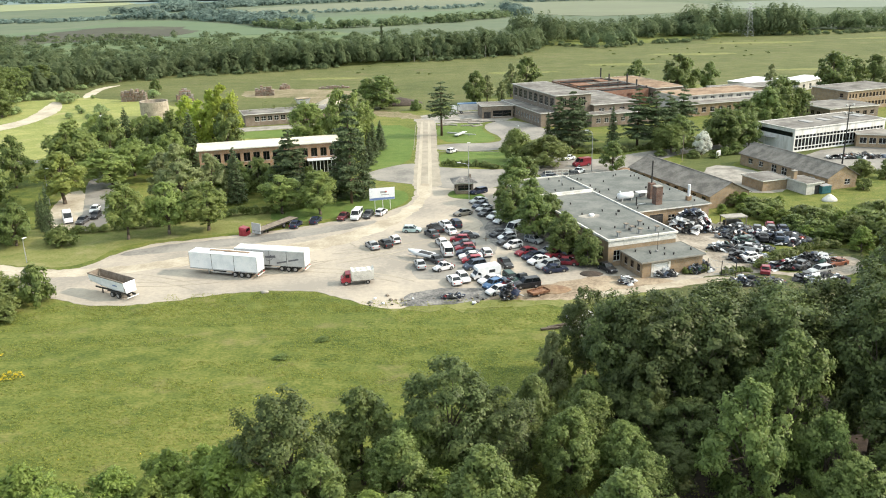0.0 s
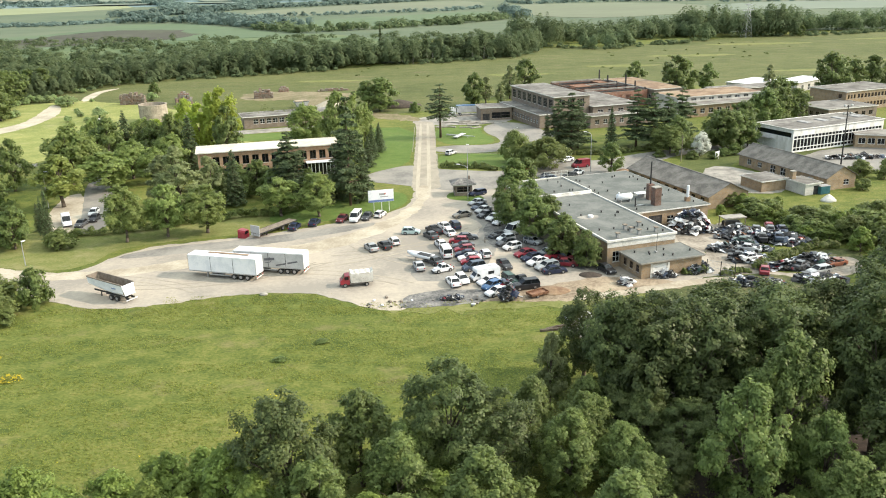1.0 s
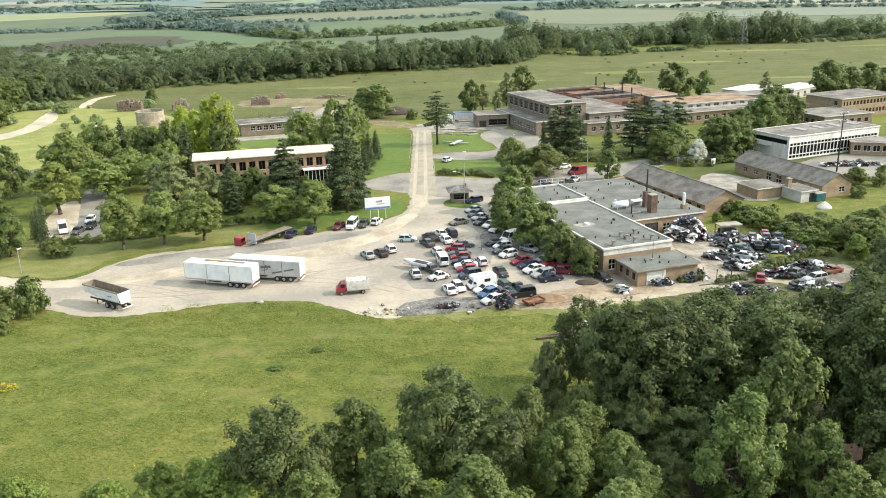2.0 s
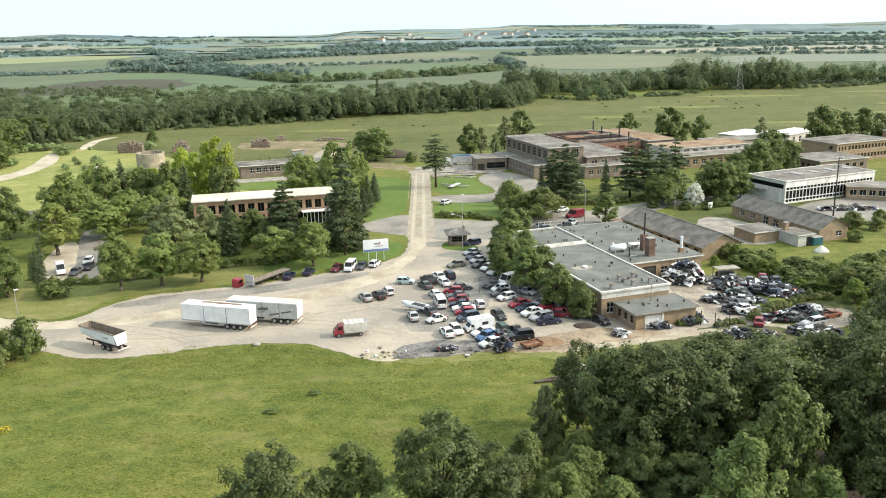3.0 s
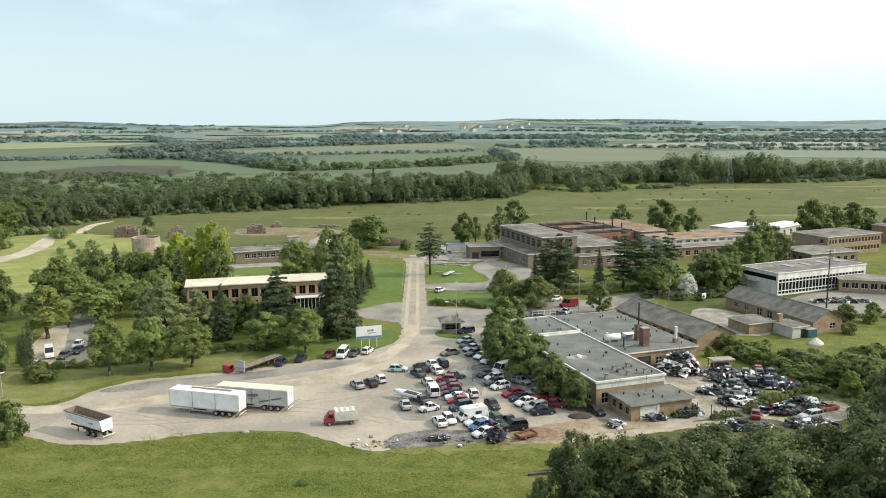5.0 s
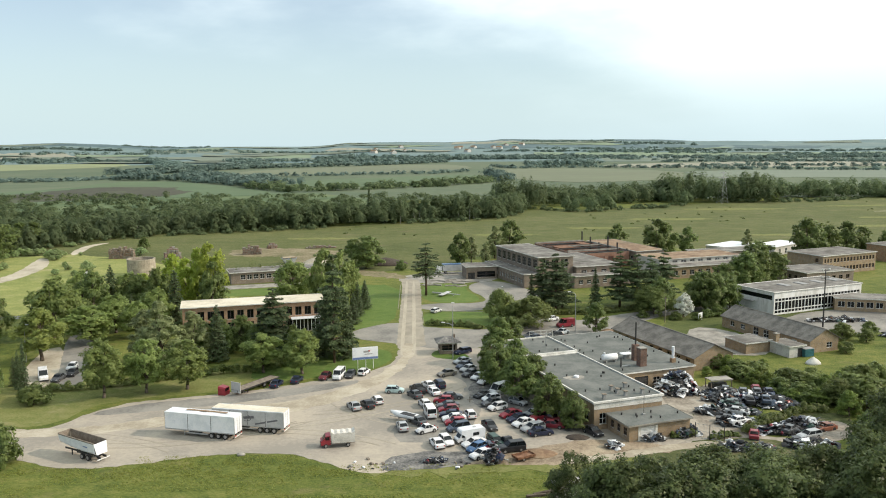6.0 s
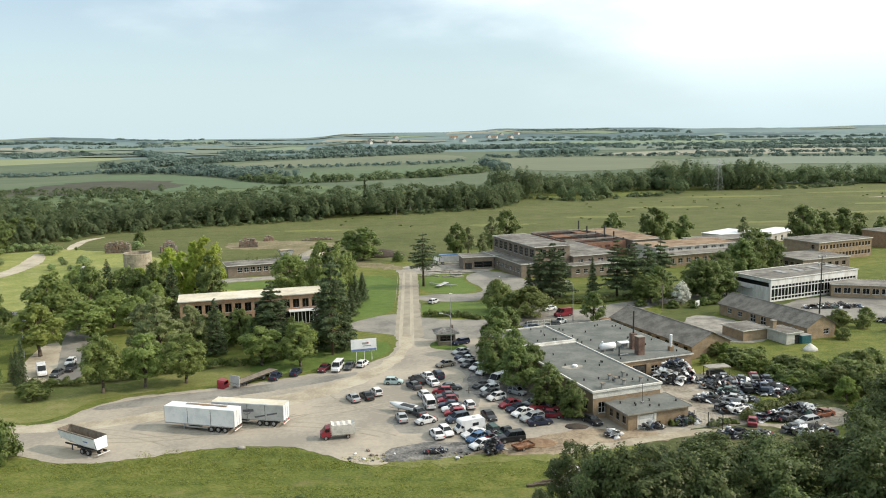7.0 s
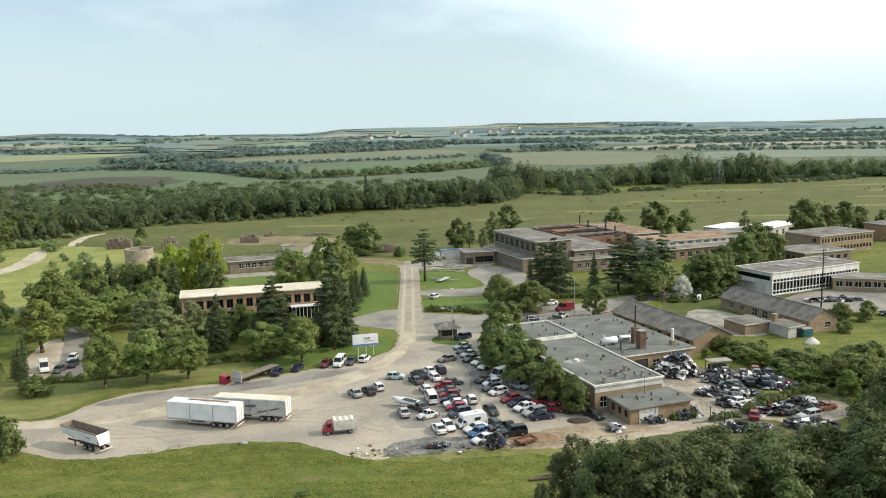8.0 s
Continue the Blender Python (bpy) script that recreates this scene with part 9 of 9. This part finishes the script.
scrap(0.0, 126.2, 1.8, 0.8, 0.35, 50, 15, "small dark debris on the oily patch", 0, 0, 0.0)
scrap(112.0, 224.0, 9.0, 1.8, 1.0, 160, 16, "row of white and grey junk before the white building", 8)
scrap(119.0, 206.0, 4.0, 2.0, 1.2, 90, 17, "dark junk beside the court")
scrap(29.8, 131.6, 1.2, 0.9, 0.7, 50, 19, "small pile of white and blue grey scrap beside the annex", 45, 20, 0.4)
scrap(42.6, 136.0, 1.6, 1.0, 1.4, 70, 20, "rusty pipes and bars piled by the annex wall", 0, 20, 0.0)
scrap(37.0, 134.9, 2.2, 0.9, 0.9, 80, 18, "white and dark parts beside the garage door", 6)
shelter = thing("shelter", pose(58.4, 163.8, 0.03, 0, 0, 12), "open shelter with pale sheet roof in the scrap yard", "shelter")
part("roof", Shape().box(-2.5, 2.5, -1.3, 1.3, 1.9, 2.02, 0.03).box(-2.5, 2.5, -1.32, -1.2, 1.8, 1.9), M_CONC, shelter)
for sx_ in (-2.3, 2.3):
    for sy_ in (-1.1, 1.1):
        part("post", Shape().box(sx_ - 0.07, sx_ + 0.07, sy_ - 0.07, sy_ + 0.07, -0.1, 1.9), M_WOOD, shelter)
part("clutter", Shape().box(-2.0, 1.6, -0.7, 0.8, 0.0, 1.1, 0.15), M_DARKMETAL, shelter, "dark engine parts stored under the roof")


# gate and fence of the scrap yard
def mesh_gate(x, y, heading, w, h):
    t = thing("metal_gate", pose(x, y, 0.03, 0, 0, heading), "closed grey steel gate with thin bars", "gate")
    for k in (0, w / 2, w):
        part("post", Shape().box(k - 0.06, k + 0.06, -0.06, 0.06, -0.2, h + 0.1), M_DARKMETAL, t)
    for z in (0.15, h * 0.5, h - 0.05):
        part("rail", Shape().tube((0, 0, z), (w, 0, z), 0.03, n=6), M_METAL, t)
    for k in range(1, int(w / 0.22)):
        part("bar", Shape().tube((k * 0.22, 0, 0.15), (k * 0.22, 0, h - 0.05), 0.012, n=5), M_METAL, t)


mesh_gate(44.6, 135.6, -32, 4.8, 2.6)
hut = thing("blue_container", pose(86.5, 186.5, 0.03, 0, 0, 19) @ Matrix.Scale(0.8, 4), "faded blue skip container beside the hut", "container")
part("shell", Shape().box(0, 3.4, 0, 2.2, 0, 2.3, 0.06), PAINT["teal"], hut)
for k in range(8):
    part("rib", Shape().box(0.2 + 0.42 * k, 0.32 + 0.42 * k, -0.05, 0.01, 0.1, 2.2), PAINT["teal"], hut)
part("cover", Shape().box(-0.05, 3.45, -0.05, 2.25, 2.3, 2.42, 0.03), M_PANEL, hut)
single("boulder", Shape().loft([[(math.cos(i * math.tau / 9) * q * (1 + 0.2 * math.sin(i * 2.3)), math.sin(i * math.tau / 9) * q * 0.6, z_) for i in range(9)] for z_, q in ((-0.1, 1.6), (0.5, 1.7), (1.2, 0.9))]), M_SAND2, pose(-132.6, 317.2, 0), "pale boulder on the grass", "stone")
stone = single("stone", Shape().loft([[(math.cos(i * math.tau / 9) * q * (1 + 0.2 * math.sin(i * 2.3)), math.sin(i * math.tau / 9) * q * 0.6, z_) for i in range(9)] for z_, q in ((-0.1, 0.7), (0.2, 0.75), (0.4, 0.4))]), M_CONC, pose(-31.6, 130.0, 0), "pale stone at the meadow's edge", "stone")
for k in range(26):
    r_ = random.Random(400 + k)
    q = r_.uniform(0.15, 0.4)
    single("debris", Shape().box(-q, q, -q * 0.6, q * 0.6, -0.02, q * 0.7, 0.05), r_.choice([M_CONC, M_WHITE, M_DARKMETAL, M_WOOD]), pose(r_.uniform(-14, 8), r_.uniform(122.5, 128), 0.05, 0, 0, r_.uniform(0, 180)), "small debris on the yard's rough edge", "debris", "loose debris")
board = single("notice_board", Shape().box(-1.0, 1.0, -0.04, 0.04, 0.6, 2.2, 0.02).box(-0.8, -0.7, -0.04, 0.04, -0.1, 0.6).box(0.7, 0.8, -0.04, 0.04, -0.1, 0.6), M_WHITE, pose(75.2, 227.0, 0.02, 0, 0, 40), "white notice board on the lawn", "sign")


# white steel rack and red shell behind the workshop
rack = thing("steel_rack", pose(24.5, 206.0, 0.03, 0, 0, 14), "white painted open steel rack", "rack")
for k in range(5):
    part("post", Shape().box(k * 1.6, k * 1.6 + 0.1, 0, 0.1, -0.1, 2.2), M_FRAMEW, rack)
for z_ in (0.6, 1.4, 2.15):
    part("rail", Shape().box(0, 6.5, 0.02, 0.08, z_, z_ + 0.08), M_FRAMEW, rack)
# junk under the trees at the wood's edge
sheet("hard_stand", [(16.5, 116.5), (17.5, 110), (24, 108.5), (27, 112), (22, 116)], 0.03, M_CONC, "small concrete hardstand at the wood's edge", "pavement", 1, 0.3)
for px_, py_, pr_ in ((15.9, 114.0, 24), (15.0, 113.0, 10)):
    single("old_beam", Shape().box(-2.0, 2.0, -0.2, 0.2, 0, 0.35, 0.04), M_BARK, pose(px_, py_, 0.0, 0, 0, pr_), "dark old beam lying in the grass", "beam")


# lattice pylon above the wood
def pylon(x, y, h):
    t = thing("pylon", pose(x, y, 0, 0, 0, 20), "grey lattice pylon rising from the wood", "pylon")
    s = Shape()
    for a in (-1, 1):
        for b in (-1, 1):
            s.tube((a * 3, b * 3, 0), (a * 0.5, b * 0.5, h), 0.10, 0.06, 5)
    for k in range(8):
        z0, z1 = h * k / 8, h * (k + 1) / 8
        w0, w1 = 3 - 2.5 * k / 8, 3 - 2.5 * (k + 1) / 8
        for b in (-1, 1):
            s.tube((-w0, b * w0, z0), (w1, b * w1, z1), 0.05, n=4).tube((w0, b * w0, z0), (-w1, b * w1, z1), 0.05, n=4)
            s.tube((b * w0, -w0, z0), (b * w1, w1, z1), 0.05, n=4)
    part("lattice", s, M_METAL, t)
    for z, w in ((h - 1, 3.5), (h - 5, 5.0)):
        part("crossarm", Shape().box(-w, w, -0.25, 0.25, z - 0.2, z + 0.2), M_METAL, t)


pylon(229.0, 646.0, 25.0)
for k in range(14):
    r_ = random.Random(500 + k)
    a, d = radians(r_.uniform(-4, 9)), r_.uniform(2700, 3600)
    hx, hy = d * math.sin(a), d * math.cos(a)
    house("far_house", hx, hy, r_.uniform(0, 90), 16, 22, 7, M_RENDER, "white village house on the far plain", {}, roof="gable_y", roofmat=M_TERRA, ridge=5, category="house", z=hgt(hx, hy))
